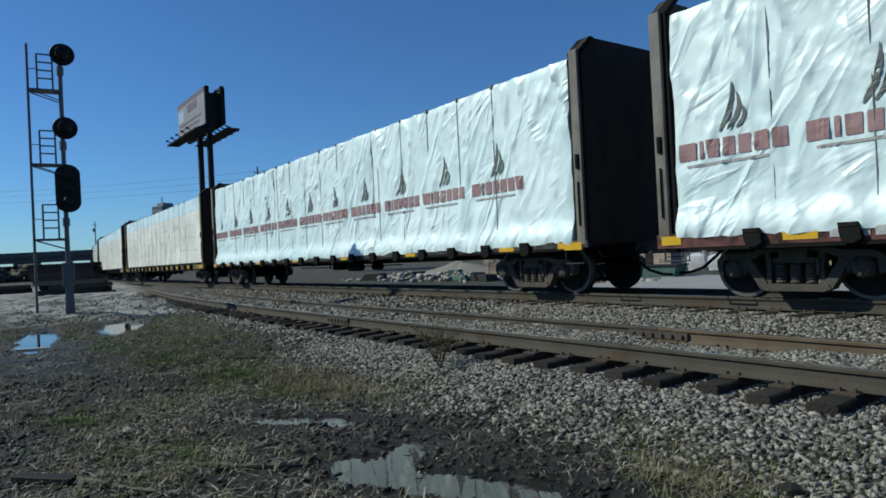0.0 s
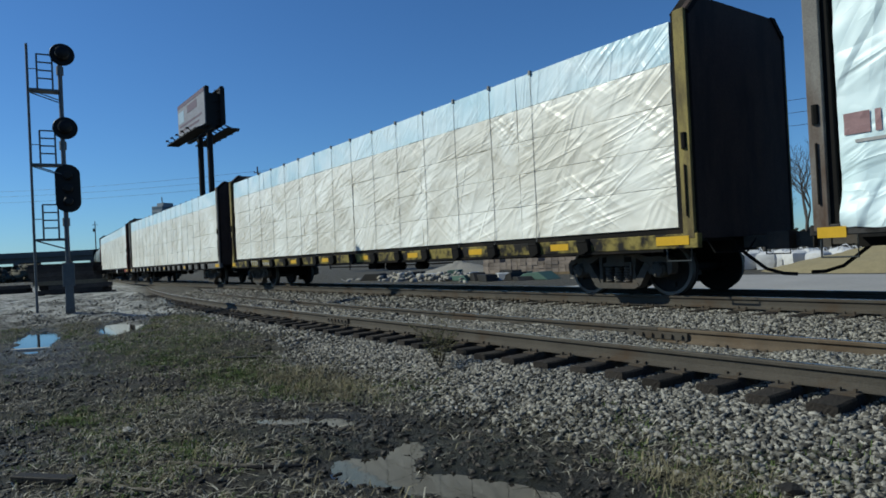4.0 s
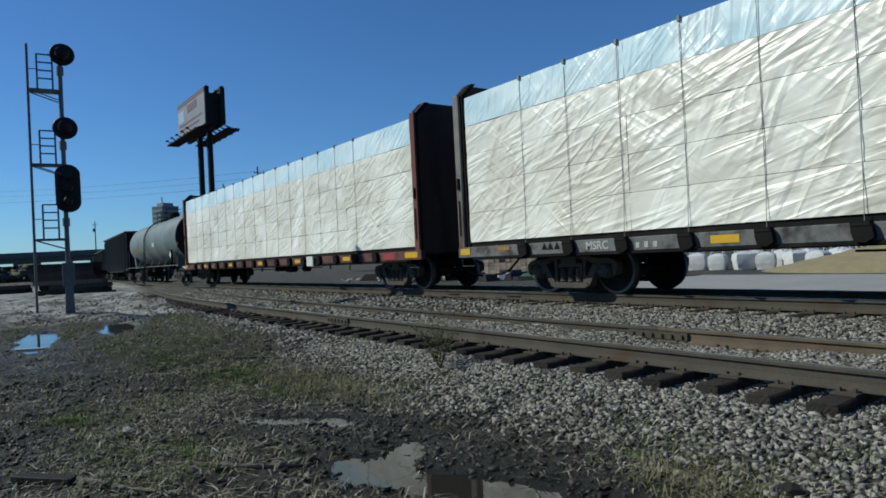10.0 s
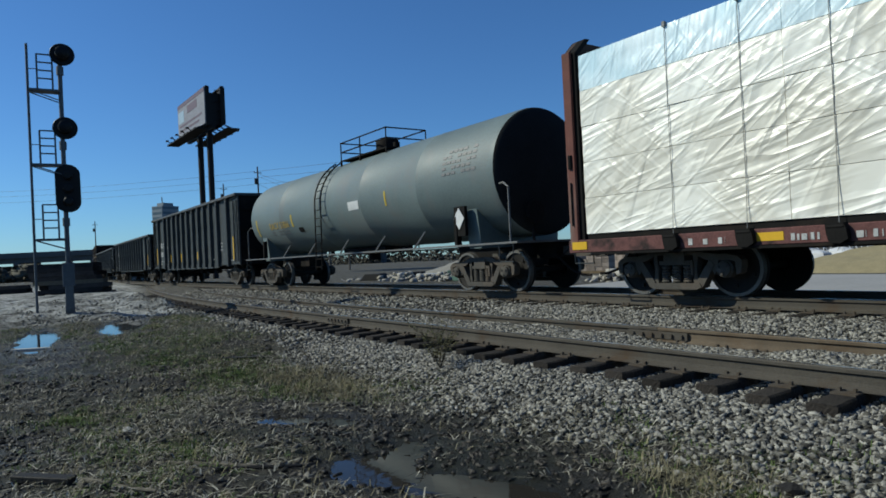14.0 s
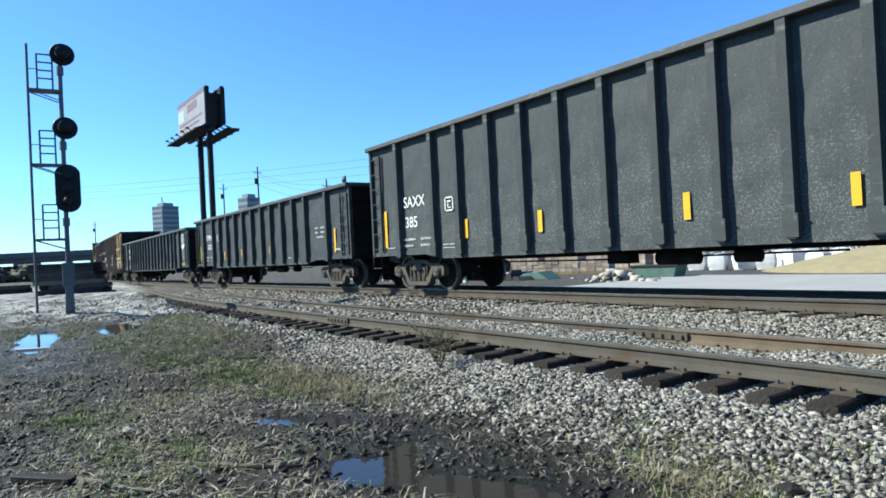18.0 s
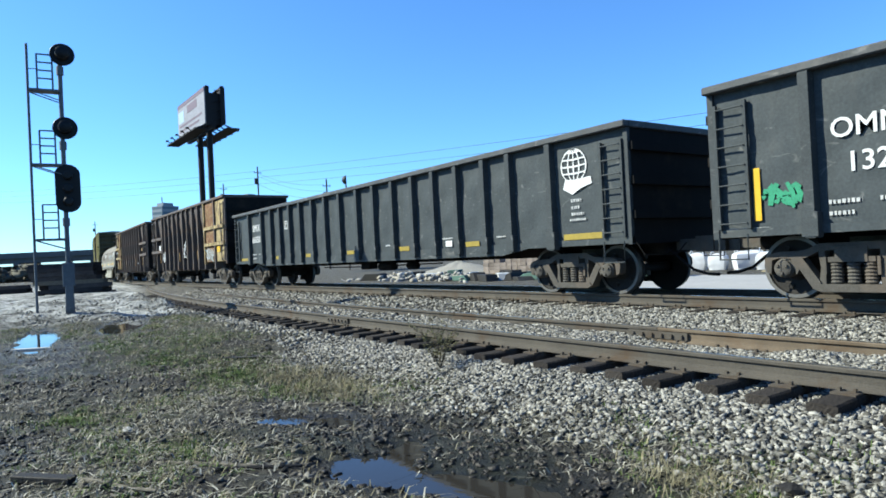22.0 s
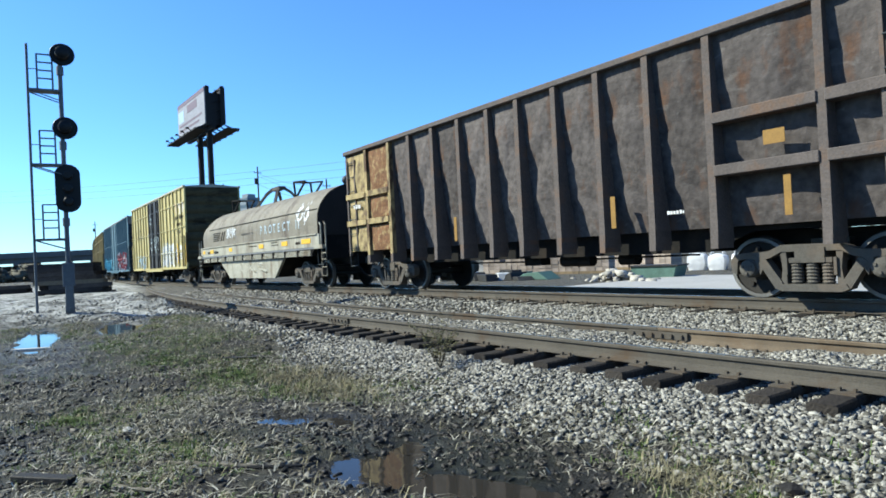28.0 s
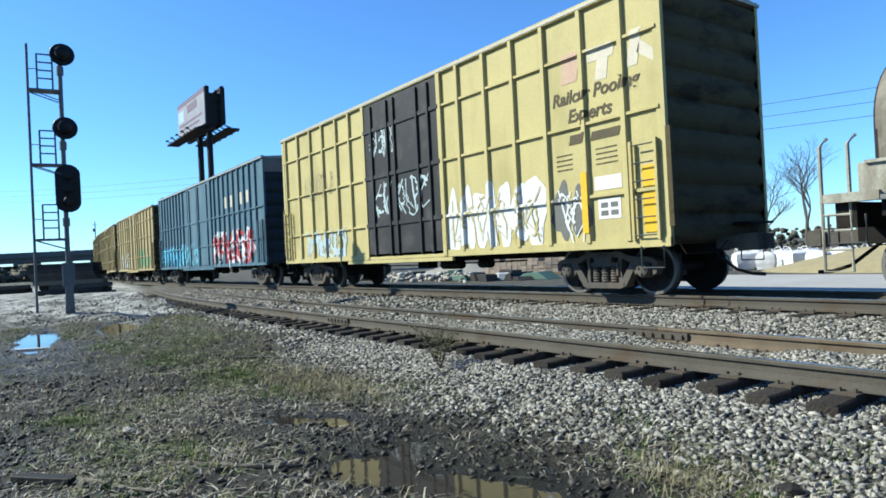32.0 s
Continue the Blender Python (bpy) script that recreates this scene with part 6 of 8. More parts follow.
def tank_car(right, left):
    car, h = rail_car("tank_car", "dull grey cylindrical tank car with top platform and yellow stencils", "tank car", right, left, 1.75)
    running_gear(car, h, 1.75, 1.02, draft=False)
    R, zc, e = 1.46, 2.68, 7.86
    pr = [(-e, 0.02)]
    pr += [(-e + d, R * q) for d, q in ((0.012, 0.3), (0.05, 0.6), (0.10, 0.8), (0.15, 0.92), (0.185, 0.97), (0.23, 0.992), (0.30, 0.999), (0.38, 1.0))]
    for x in (-4.6, -1.6, 1.6, 4.6):
        pr += [(x - 0.02, R), (x, R + 0.006), (x + 0.02, R)]
    pr += [(-a, r) for a, r in reversed(pr[:9])]
    head = [(a, r) for a, r in pr if a < -e + 0.2]
    part("tank_shell", Shape().lathe([(a, r) for a, r in pr if abs(a) < e - 0.19], "x", 56, (0, 0, zc), caps=False), M_TANK, car, smooth=True)
    # both tank ends are near-black, far darker than the shell
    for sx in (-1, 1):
        part("tank_head", Shape().lathe([(sx * -a, r) for a, r in head] + [(sx * (e - 0.23), R * 0.992)], "x", 56, (0, 0, zc), caps=False), material("black tank end", (0.030, 0.031, 0.031), 0.8, 0, 0.3, 2, 0.05, 30, spec=0.06), car, "near-black dished tank end", smooth=True)
    for sx in (-1, 1):
        cr = Shape().prism([(-1.2, 1.0), (1.2, 1.0), (1.3, 1.9), (0.8, 1.45), (0.0, 1.28), (-0.8, 1.45), (-1.3, 1.9)], "x", sx * (h - 1.75) - 0.22, sx * (h - 1.75) + 0.22)
        part("saddle", cr, M_TANK, car)
        part("stub_sill", Shape().box(min(sx * (h - 3.6), sx * (h - 0.1)), max(sx * (h - 3.6), sx * (h - 0.1)), -0.3, 0.3, 0.72, 1.08), M_STEEL_DARK, car)
        part("end_platform", Shape().box(min(sx * (h - 0.9), sx * h), max(sx * (h - 0.9), sx * h), -1.5, 1.5, 1.06, 1.10), M_PALE_STEEL, car)
        rail = Shape().tube([(sx * (h - 0.25), -1.45, 1.1), (sx * (h - 0.25), -1.45, 2.25), (sx * (h - 0.45), -1.40, 2.36), (sx * (h - 1.1), -1.2, 2.36)], 0.022, 7)
        part("handrail", rail, M_PALE_STEEL, car)
        rail = Shape().tube([(sx * (h - 0.25), 1.45, 1.1), (sx * (h - 0.25), 1.45, 2.25), (sx * (h - 0.45), 1.40, 2.36), (sx * (h - 1.1), 1.2, 2.36)], 0.022, 7)
        part("handrail", rail, M_PALE_STEEL, car)
        wheel = Shape().tube([(sx * (h - 0.55), -0.5, 1.1), (sx * (h - 0.55), -0.5, 1.9)], 0.03, 6)
        wheel.lathe([(sx * (h - 0.5), 0.26), (sx * (h - 0.46), 0.26)], "x", 16, (0, -0.5, 1.75))
        part("hand_brake", wheel, M_STEEL_DARK, car)
        for sd in (-1, 1):
            stub = Shape().box(sx * (h - 2.1) - 0.045, sx * (h - 2.1) + 0.045, min(sd * 1.36, sd * 1.5), max(sd * 1.36, sd * 1.5), 1.1, 1.75)
            part("side_bracket", stub, M_STEEL_DARK, car)
    for sd in (-1, 1):
        part("running_board", Shape().box(-h + 0.9, h - 0.9, min(sd * 1.36, sd * 1.5), max(sd * 1.36, sd * 1.5), 1.06, 1.10), M_PALE_STEEL, car)
        for x in (-4.4, -2.2, 0.2, 2.4, 4.4):
            part("brace", Shape().beam((x, sd * 1.44, 1.1), (x + 0.28, sd * 1.28, 1.5), 0.04), M_PALE_STEEL, car)
    part("belly_pipe", Shape().box(-1.4, 1.3, -0.5, 0.5, 1.05, 1.24).tube([(-0.2, 0, 1.2), (-0.2, 0, 0.85)], 0.18, 12), M_STEEL_DARK, car)
    # top platform with rail
    pl = Shape().box(-0.9, 2.0, -0.7, 0.7, 4.10, 4.14)
    for x in (-0.9, 0.4, 2.0):
        for y in (-0.7, 0.7):
            pl.beam((x, y, 3.7), (x, y, 4.12), 0.05)
    pf = part("platform", pl, M_STEEL_DARK, car)
    rl = Shape()
    for z in (4.4, 4.7):
        rl.tube([(-0.9, -0.7, z), (2.0, -0.7, z), (2.0, 0.7, z), (-0.9, 0.7, z), (-0.9, -0.7, z)], 0.022, 6)
    for x in (-0.9, 0.4, 2.0):
        for y in (-0.7, 0.7):
            rl.tube([(x, y, 4.12), (x, y, 4.7)], 0.022, 6)
    part("railing", rl, M_STEEL_DARK, pf)
    dome = Shape().lathe([(3.95, 0.36), (4.5, 0.36), (4.56, 0.32), (4.62, 0.18)], "z", 20, (0.9, 0, 0))
    dome.tube([(0.4, 0.1, 4.1), (0.4, 0.1, 4.42)], 0.12, 12).tube([(1.6, -0.1, 4.1), (1.6, -0.1, 4.36)], 0.1, 12)
    part("valve_housing", dome, M_STEEL_DARK, car, smooth=True)
    lad = Shape()
    arc = [(math.pi * 1.02 - a * math.radians(12)) for a in range(0, 8)]
    for sx in (-0.22, 0.22):
        pts = [(-1.0 + sx, -1.62, 0.6), (-1.0 + sx, -1.6, 1.1), (-1.0 + sx, -1.58, 2.4)] + [(-1.0 + sx, (R + 0.12) * math.cos(a), zc + (R + 0.12) * math.sin(a)) for a in [math.pi - math.radians(8 + 9 * k) for k in range(7)]]
        lad.tube(pts, 0.024, 6)
    ld = part("ladder", lad, M_STEEL_DARK, car)
    for i in range(8):
        part("rung", Shape().tube([(-1.22, -1.6, 0.7 + 0.26 * i), (-0.78, -1.6, 0.7 + 0.26 * i)], 0.014, 6), M_STEEL_DARK, ld)
    for k in range(6):
        a = math.pi - math.radians(8 + 9 * k)
        part("rung", Shape().tube([(-1.22, (R + 0.12) * math.cos(a), zc + (R + 0.12) * math.sin(a)), (-0.78, (R + 0.12) * math.cos(a), zc + (R + 0.12) * math.sin(a))], 0.014, 6), M_STEEL_DARK, ld)

    def on_shell(x0, x1, z0, z1, mat, name, label=""):
        s = Shape()

        def fn(u, v):
            z = z0 + (z1 - z0) * v
            return (x0 + (x1 - x0) * u, -math.sqrt(max(0.01, (R + 0.008) ** 2 - (z - zc) ** 2)), z)
        s.sheet(fn, 2, 6)
        return part(name, s, mat, car, label)
    on_shell(0.85, 1.5, 2.35, 2.6, M_WHITE, "placard", "small white notice on the tank")
    for i in range(5):
        for j in range(7):
            if (i * 7 + j) % 5 != 3:
                on_shell(5.75 + 0.19 * j, 5.75 + 0.19 * j + 0.15, 2.75 + 0.13 * i, 2.75 + 0.13 * i + 0.07, M_PALE_STEEL, "stencil")
    on_shell(-7.09, -6.98, 1.97, 2.62, M_TANK_YELLOW, "reflector", "yellow reflective strip")
    on_shell(-3.6, -3.49, 2.15, 2.58, M_TANK_YELLOW, "reflector", "yellow reflective strip")
    on_shell(3.0, 3.08, 2.3, 2.7, M_TANK_YELLOW, "reflector", "yellow reflective strip")
    me = text_mesh("RACX 51866", 0.345, material("worn ochre stencil", (0.50, 0.38, 0.13), 0.7, 0, 0.3, 6, 0, 40), 0.004)
    for v in me.vertices:
        z = v.co.y + 2.16
        off = v.co.z
        v.co = (v.co.x, -math.sqrt(R * R - (z - zc) ** 2) - 0.012 - off, z)
    part("lettering", me, None, car, "yellow stencilled reporting mark", (-5.74, 0, 0))
    for i in range(2):
        for x0, x1 in ((-5.66, -5.4), (-5.05, -4.78), (-4.72, -4.6), (-4.45, -4.3), (-4.25, -4.0)):
            on_shell(x0, x1, 2.04 - 0.1 * i, 2.08 - 0.1 * i, M_PALE_STEEL, "stencil")
    on_shell(-3.15, -2.75, 1.93, 2.1, M_STEEL_DARK, "data_plate", "dark plate with worn print")
    dm = Shape().prism([(6.4, 1.45), (6.6, 1.7), (6.4, 1.95), (6.2, 1.7)], "y", -1.50, -1.49)
    part("hazard_placard", dm, M_WHITE, car, "white diamond placard")
    part("placard_holder", Shape().box(6.2, 6.6, -1.48, -1.40, 1.3, 1.98), M_STEEL_DARK, car)
    return car


tank_car(-106.1, -122.8)


# ---- gondolas ----
def panel_mesh(w, hgt, seed, mat, dent=0.02, bulge=0.0, lean=0.0, nx=10, nz=16):
    s = Shape()

    def fn(u, v):
        x, z = (u - 0.5) * w, v * hgt
        edge = min(1.0, 6 * min(u, 1 - u)) * min(1.0, 6 * min(v, 1 - v))
        d = dent * noise.noise((x * 2.2 + seed * 5.3, z * 2.0, seed)) + 0.4 * dent * noise.noise((x * 6 + seed, z * 6, seed * 2.0))
        return (x, -(bulge * math.sin(math.pi * u) * (0.6 + 0.4 * math.sin(math.pi * v)) + d) * edge + lean * (1 - v), z)
    s.sheet(fn, nx, nz)
    s.box(-w / 2, w / 2, 0.03 + lean, 0.06 + lean, 0, hgt)
    return s.mesh("panel", mat, True)


def gondola(name, label, right, left, zb, zt, ribs, mats, rib_w=0.13, depth=0.15, dent=0.02, bulge=0.0, seed=1, lip=0.12, mid_drop=0.12, ladder_mats=None, bracket=True, rib_foot=0.0, lean=0.0):
    """An open-topped car: ribs are the places of the posts along the side."""
    car, h = rail_car(name, label, "gondola car", right, left)
    body_m, rib_m, chord_m = mats
    running_gear(car, h, 1.75, zb + 0.02)
    ys = HALF - depth
    edges = [-h + 0.04] + list(ribs) + [h - 0.04]
    tub = Shape().box(-h + 0.03, h - 0.03, -ys + 0.06 + 1.7 * lean, ys - 0.06 - 1.7 * lean, zb + 0.02, zb + 0.10)
    part("floor", tub, M_STEEL_DARK, car)
    for sx in (-1, 1):
        # end walls and stiffeners get near-black steel: their shade put into the colour
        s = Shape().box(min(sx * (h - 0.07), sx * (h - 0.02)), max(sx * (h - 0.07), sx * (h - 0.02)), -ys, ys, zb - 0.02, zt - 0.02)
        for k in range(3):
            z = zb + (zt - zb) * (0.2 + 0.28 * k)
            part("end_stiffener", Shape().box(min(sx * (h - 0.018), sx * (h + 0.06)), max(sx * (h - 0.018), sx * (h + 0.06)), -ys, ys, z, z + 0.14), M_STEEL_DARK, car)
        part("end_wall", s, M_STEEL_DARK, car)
        for sd in (-1, 1):
            part("corner_post", Shape().box(min(sx * (h - 0.09), sx * h), max(sx * (h - 0.09), sx * h), min(sd * (ys - 0.02), sd * (ys + 0.05)), max(sd * (ys - 0.02), sd * (ys + 0.05)), zb - 0.02, zt - 0.05), rib_m, car)
        part("end_chord", Shape().box(min(sx * (h - 0.1), sx * (h + 0.03)), max(sx * (h - 0.1), sx * (h + 0.03)), -ys - 0.02, ys + 0.02, zt - lip, zt), chord_m, car, bevel=0.015)
    for sd in (-1, 1):
        ch = Shape().box(-h - 0.02, h + 0.02, min(sd * (ys - 0.02), sd * (HALF + 0.02)), max(sd * (ys - 0.02), sd * (HALF + 0.02)), zt - lip, zt)
        part("top_chord", ch, chord_m, car, bevel=0.018)
        tx = h - 3.2
        sill = [(-h, zb), (-tx - 0.6, zb), (-tx + 0.2, zb - mid_drop), (tx - 0.2, zb - mid_drop), (tx + 0.6, zb), (h, zb), (h, zb + 0.12), (-h, zb + 0.12)]
        sl = Shape()
        for q in ((0, 1, 7), (1, 2, 3, 4, 7), (4, 5, 6, 7)):
            sl.prism([sill[i] for i in q], "y", sd * (ys - 0.02 - 1.7 * lean), sd * (ys + 0.03 - 1.7 * lean))
        # on leaning sides the set-back sill is near-black: recess shade put into colour
        part("side_sill", sl, M_STEEL_DARK if lean else body_m, car)
    hgt = zt - lip - zb - 0.06
    cache = {}
    for i in range(len(edges) - 1):
        w = edges[i + 1] - edges[i]
        xc = (edges[i] + edges[i + 1]) / 2
        for turn, k in ((Matrix.Identity(4), 0), (FLIP, 1)):
            key = (round(w, 1), (i + k * 2) % 4)
            if key not in cache:
                cache[key] = panel_mesh(w + 0.02, hgt, seed * 10 + i, body_m, dent, bulge, lean)
            if k == 0:
                part("panel", cache[key], None, car, "", (xc, -ys, zb + 0.08))
            else:
                part("panel", cache[key], None, car, "", Matrix.Translation((xc, ys, zb + 0.08)) @ FLIP)
    rs = Shape()
    hw = rib_w / 2
    zf = zb - mid_drop * 0.5 + rib_foot
    if lean:
        rs.prism([(-depth, zf), (lean + 0.02, zf), (0.02, zt - lip), (-depth, zt - lip)], "x", -hw, hw)
    else:
        rs.prism([(-hw - 0.02, 0.02), (-hw, -depth), (hw, -depth), (hw + 0.02, 0.02)], "z", zf, zt - lip)
    if bracket:
        rs.prism([(-hw - 0.04, zb - 0.04), (hw + 0.04, zb - 0.04), (hw + 0.04, zb + 0.28), (-hw - 0.04, zb + 0.34)], "y", -depth - 0.012, 0)
    rm = rs.mesh("rib", rib_m)
    for x in ribs:
        part("rib", rm, None, car, "", (x, -ys, 0))
        part("rib", rm, None, car, "", Matrix.Translation((x, ys, 0)) @ FLIP)
    for sx in (-1, 1):
        lx = sx * (h - 0.36)
        ladder(car, lx, zb + 0.12, zt - 0.3, rib_m, 0.46, 7, -ys - 0.03)
        ladder(car, lx, zb + 0.12, zt - 0.3, rib_m, 0.46, 7, 0, Matrix.Translation((-lx, ys + 0.03, 0)) @ FLIP)
    return car, h, ys


# chord lighter than the panels: light on the top edge put into its colour
M_CHORD = material("top-lit black chord", (0.085, 0.088, 0.088), 0.6, 0, 0.3, 3, 0.1, 40, stain=(0.16, 0.155, 0.145), stain_amt=0.3, scuff=0.4)
BLACK = (M_BLACK, M_BLACK_RIB, M_CHORD)


def yellow_bar(car, x, z0, z1, y, w=0.1):
    part("reflector", Shape().box(x - w / 2, x + w / 2, y - 0.008, y - 0.002, z0, z1), M_YELLOW, car, "yellow reflective strip")


g1, h1, ys1 = gondola("gondola", "tall black ribbed gondola with white stencils", -123.75, -140.5, 0.93, 3.98,
                      [-6.85, -5.25, -4.23, -3.07, -2.03, -0.98, 0.10, 1.18, 2.24, 3.29, 4.35, 5.46, 6.95], (M_BLACK_DUSTY, M_BLACK_RIB, M_CHORD), 0.14, 0.145, 0.022, 0, 5)
letters(g1, "SAXX", -6.7, 2.16, 0.39, M_WHITE, -ys1 - 0.010, "white stencilled reporting mark")
letters(g1, "385", -6.65, 1.64, 0.39, M_WHITE, -ys1 - 0.010, "white stencilled car number")
bars(g1, [(-6.75, -6.2, 1.30, 0.09), (-5.95, -5.5, 1.30, 0.09), (-6.75, -6.3, 1.14, 0.09), (-5.95, -5.5, 1.14, 0.09), (-5.0, -4.4, 1.12, 0.05), (-5.0, -4.35, 1.04, 0.05),
          (-7.6, -7.2, 1.12, 0.05), (-8.1, -7.3, 1.0, 0.04), (5.4, 5.55, 1.9, 0.09), (5.7, 5.95, 1.9, 0.09), (5.4, 5.55, 1.75, 0.09), (5.7, 5.95, 1.75, 0.09),
          (5.42, 5.9, 1.6, 0.09), (4.3, 4.6, 1.2, 0.1), (7.1, 7.5, 1.1, 0.07)], M_STENCIL, -ys1 - 0.02)


def ring_box(car, x, z, sz, y):
    s = Shape()
    for a, b, c, d in ((0, sz, 0, 0.035), (0, sz, sz - 0.035, sz), (0, 0.035, 0, sz), (sz - 0.035, sz, 0, sz)):
        s.box(x + a, x + b, y - 0.008, y - 0.003, z + c, z + d)
    s.box(x + sz * 0.28, x + sz * 0.72, y - 0.008, y - 0.003, z + sz * 0.62, z + sz * 0.74)
    s.box(x + sz * 0.32, x + sz * 0.42, y - 0.008, y - 0.003, z + sz * 0.2, z + sz * 0.55)
    s.box(x + sz * 0.32, x + sz * 0.68, y - 0.008, y - 0.003, z + sz * 0.2, z + sz * 0.28)
    part("stencil", s, M_WHITE, car, "white boxed clearance mark")


ring_box(g1, -4.85, 1.92, 0.34, -ys1 - 0.02)
for yx in (-7.62, -4.05, -1.64, 1.65, 4.08, 7.5):
    yellow_bar(g1, yx, 1.15 if abs(yx) > 7 else 1.25, 2.15 if abs(yx) > 7 else 1.68, -ys1 - 0.025, 0.12)

g2, h2, ys2 = gondola("gondola", "black ribbed gondola with white stencils and yellow strips", -141.8, -158.7, 0.93, 3.2,
                      [-7.0, -5.45, -4.4, -3.3, -2.2, -1.15, -0.05, 1.05, 2.05, 3.15, 4.2, 5.25, 6.9], BLACK, 0.13, 0.14, 0.034, 0, 8)
letters(g2, "OMNX", -6.75, 2.15, 0.36, M_WHITE, -ys2 - 0.012, "white stencilled reporting mark")
letters(g2, "1321", -6.58, 1.7, 0.36, M_WHITE, -ys2 - 0.012, "white stencilled car number")
ring_box(g2, -5.0, 2.05, 0.3, -ys2 - 0.02)
bars(g2, [(-6.8, -6.4, 1.3, 0.08), (-6.2, -5.65, 1.3, 0.08), (-6.8, -6.5, 1.15, 0.08), (-6.05, -5.65, 1.15, 0.08), (-8.2, -7.6, 1.03, 0.04), (5.9, 6.1, 1.95, 0.08), (6.3, 6.6, 1.95, 0.08), (5.9, 6.1, 1.8, 0.08),
          (6.3, 6.6, 1.8, 0.08), (6.0, 6.5, 1.65, 0.08), (3.5, 3.8, 1.0, 0.12), (5.5, 5.8, 1.0, 0.08), (7.3, 7.7, 1.2, 0.1)], M_STENCIL, -ys2 - 0.02)
for yx in (-7.75, -3.9, -1.55, 1.7, 4.05, 7.35):
    yellow_bar(g2, yx, 1.15, 1.9 if abs(yx) > 7 else 1.55, -ys2 - 0.025, 0.1)
M_GREEN_TAG = material("green spray", (0.05, 0.30, 0.16), 0.6, 0, 0.2, 6, 0, 40)
graffiti(g2, -7.62, 1.35, 0.5, 0.3, M_GREEN_TAG, -ys2 - 0.02, 4, 2, 0.5, "small green spray tag")

g3, h3, ys3 = gondola("gondola", "long low black gondola with a white globe mark", -160.2, -181.15, 0.93, 3.03,
                      [-8.6, -7.15, -6.15, -5.25, -4.33, -3.40, -2.40, -1.42, -0.38, 0.74, 1.72, 2.74, 3.72, 4.66, 5.60, 6.60, 7.44, 8.62], BLACK, 0.13, 0.13, 0.036, 0, 12)
letters(g3, "SMIX", -8.35, 2.2, 0.38, M_WHITE, -ys3 - 0.012, "white stencilled reporting mark")
letters(g3, "660508", -8.42, 1.75, 0.36, M_WHITE, -ys3 - 0.012, "white stencilled car number")
bars(g3, [(-8.4, -8.0, 1.25, 0.08), (-7.7, -7.2, 1.25, 0.08), (-8.4, -8.0, 1.1, 0.08), (-7.6, -7.2, 1.1, 0.08), (9.1, 9.35, 1.75, 0.08), (9.1, 9.3, 1.62, 0.08), (9.1, 9.4, 1.5, 0.08), (9.05, 9.45, 1.4, 0.06),
          (4.9, 5.3, 1.25, 0.06), (2.2, 2.5, 1.2, 0.06), (6.9, 7.4, 1.2, 0.05)], M_STENCIL, -ys3 - 0.02)
part("stencil", Shape().box(5.02, 5.28, -ys3 - 0.03, -ys3 - 0.022, 1.08, 1.22), M_WHITE, g3)
ring_box(g3, -4.95, 2.1, 0.3, -ys3 - 0.02)
M_DULL_YELLOW = material("dull yellow strip", (0.36, 0.27, 0.05), 0.6, 0, 0.2, 6, 0, 60)
for yx, wd in ((-9.4, 1.0), (-5.7, 0.4), (-2.95, 0.42), (0.12, 0.45), (3.15, 0.5), (6.05, 0.5), (9.35, 0.95)):
    part("reflector", Shape().box(yx - wd / 2, yx + wd / 2, -ys3 - 0.03, -ys3 - 0.022, 1.04, 1.16), M_DULL_YELLOW, g3, "dull yellow strip")
globe = Shape()
for k in range(5):
    yy = -0.26 + 0.13 * k
    rr = math.sqrt(max(0.0, 0.30 ** 2 - yy ** 2))
    ribbon(globe, [(9.2 - rr, 2.42 + yy), (9.2, 2.42 + yy - 0.015), (9.2 + rr, 2.42 + yy)], 0.035, -ys3 - 0.024)
for k in (-1, -0.45, 0.0, 0.45, 1):
    ribbon(globe, [(9.2 + 0.31 * k * math.cos(a), 2.42 + 0.31 * math.sin(a)) for a in [(-1.57 + 3.14 * i / 10) for i in range(11)]], 0.035, -ys3 - 0.0255)
ribbon(globe, [(8.95, 2.1), (9.15, 2.02), (9.35, 2.08), (9.62, 2.12)], 0.26, -ys3 - 0.027)
part("painted_mark", globe, M_WHITE, g3, "white globe mark with a banner")

M_RUSTY = material("rusted car steel", (0.118, 0.103, 0.097), 0.85, 0, 0.5, 1.7, 1.0, 8, stain=(0.13, 0.070, 0.042), stain_amt=0.40, stain_scale=2.0, streak=0.5, scuff=0.22, random_amt=0.3, spec=0.1)
M_RUSTY_RIB = material("rusted rib steel", (0.125, 0.105, 0.095), 0.85, 0, 0.3, 3, 0.3, 30, stain=(0.19, 0.11, 0.065), stain_amt=0.4)
M_PEELED = material("rust with peeling yellow paint", (0.19, 0.095, 0.045), 0.85, 0, 0.5, 4, 0.5, 25, stain=(0.42, 0.32, 0.15), stain_amt=0.42, stain_scale=5.5)
M_YELLOW_END = material("scuffed yellow paint", (0.42, 0.325, 0.155), 0.8, 0, 0.35, 3, 0.3, 30, stain=(0.10, 0.062, 0.038), stain_amt=0.62, stain_scale=3.2, streak=0.5)
RUSTY = (M_RUSTY, M_RUSTY_RIB, M_RUSTY_RIB)


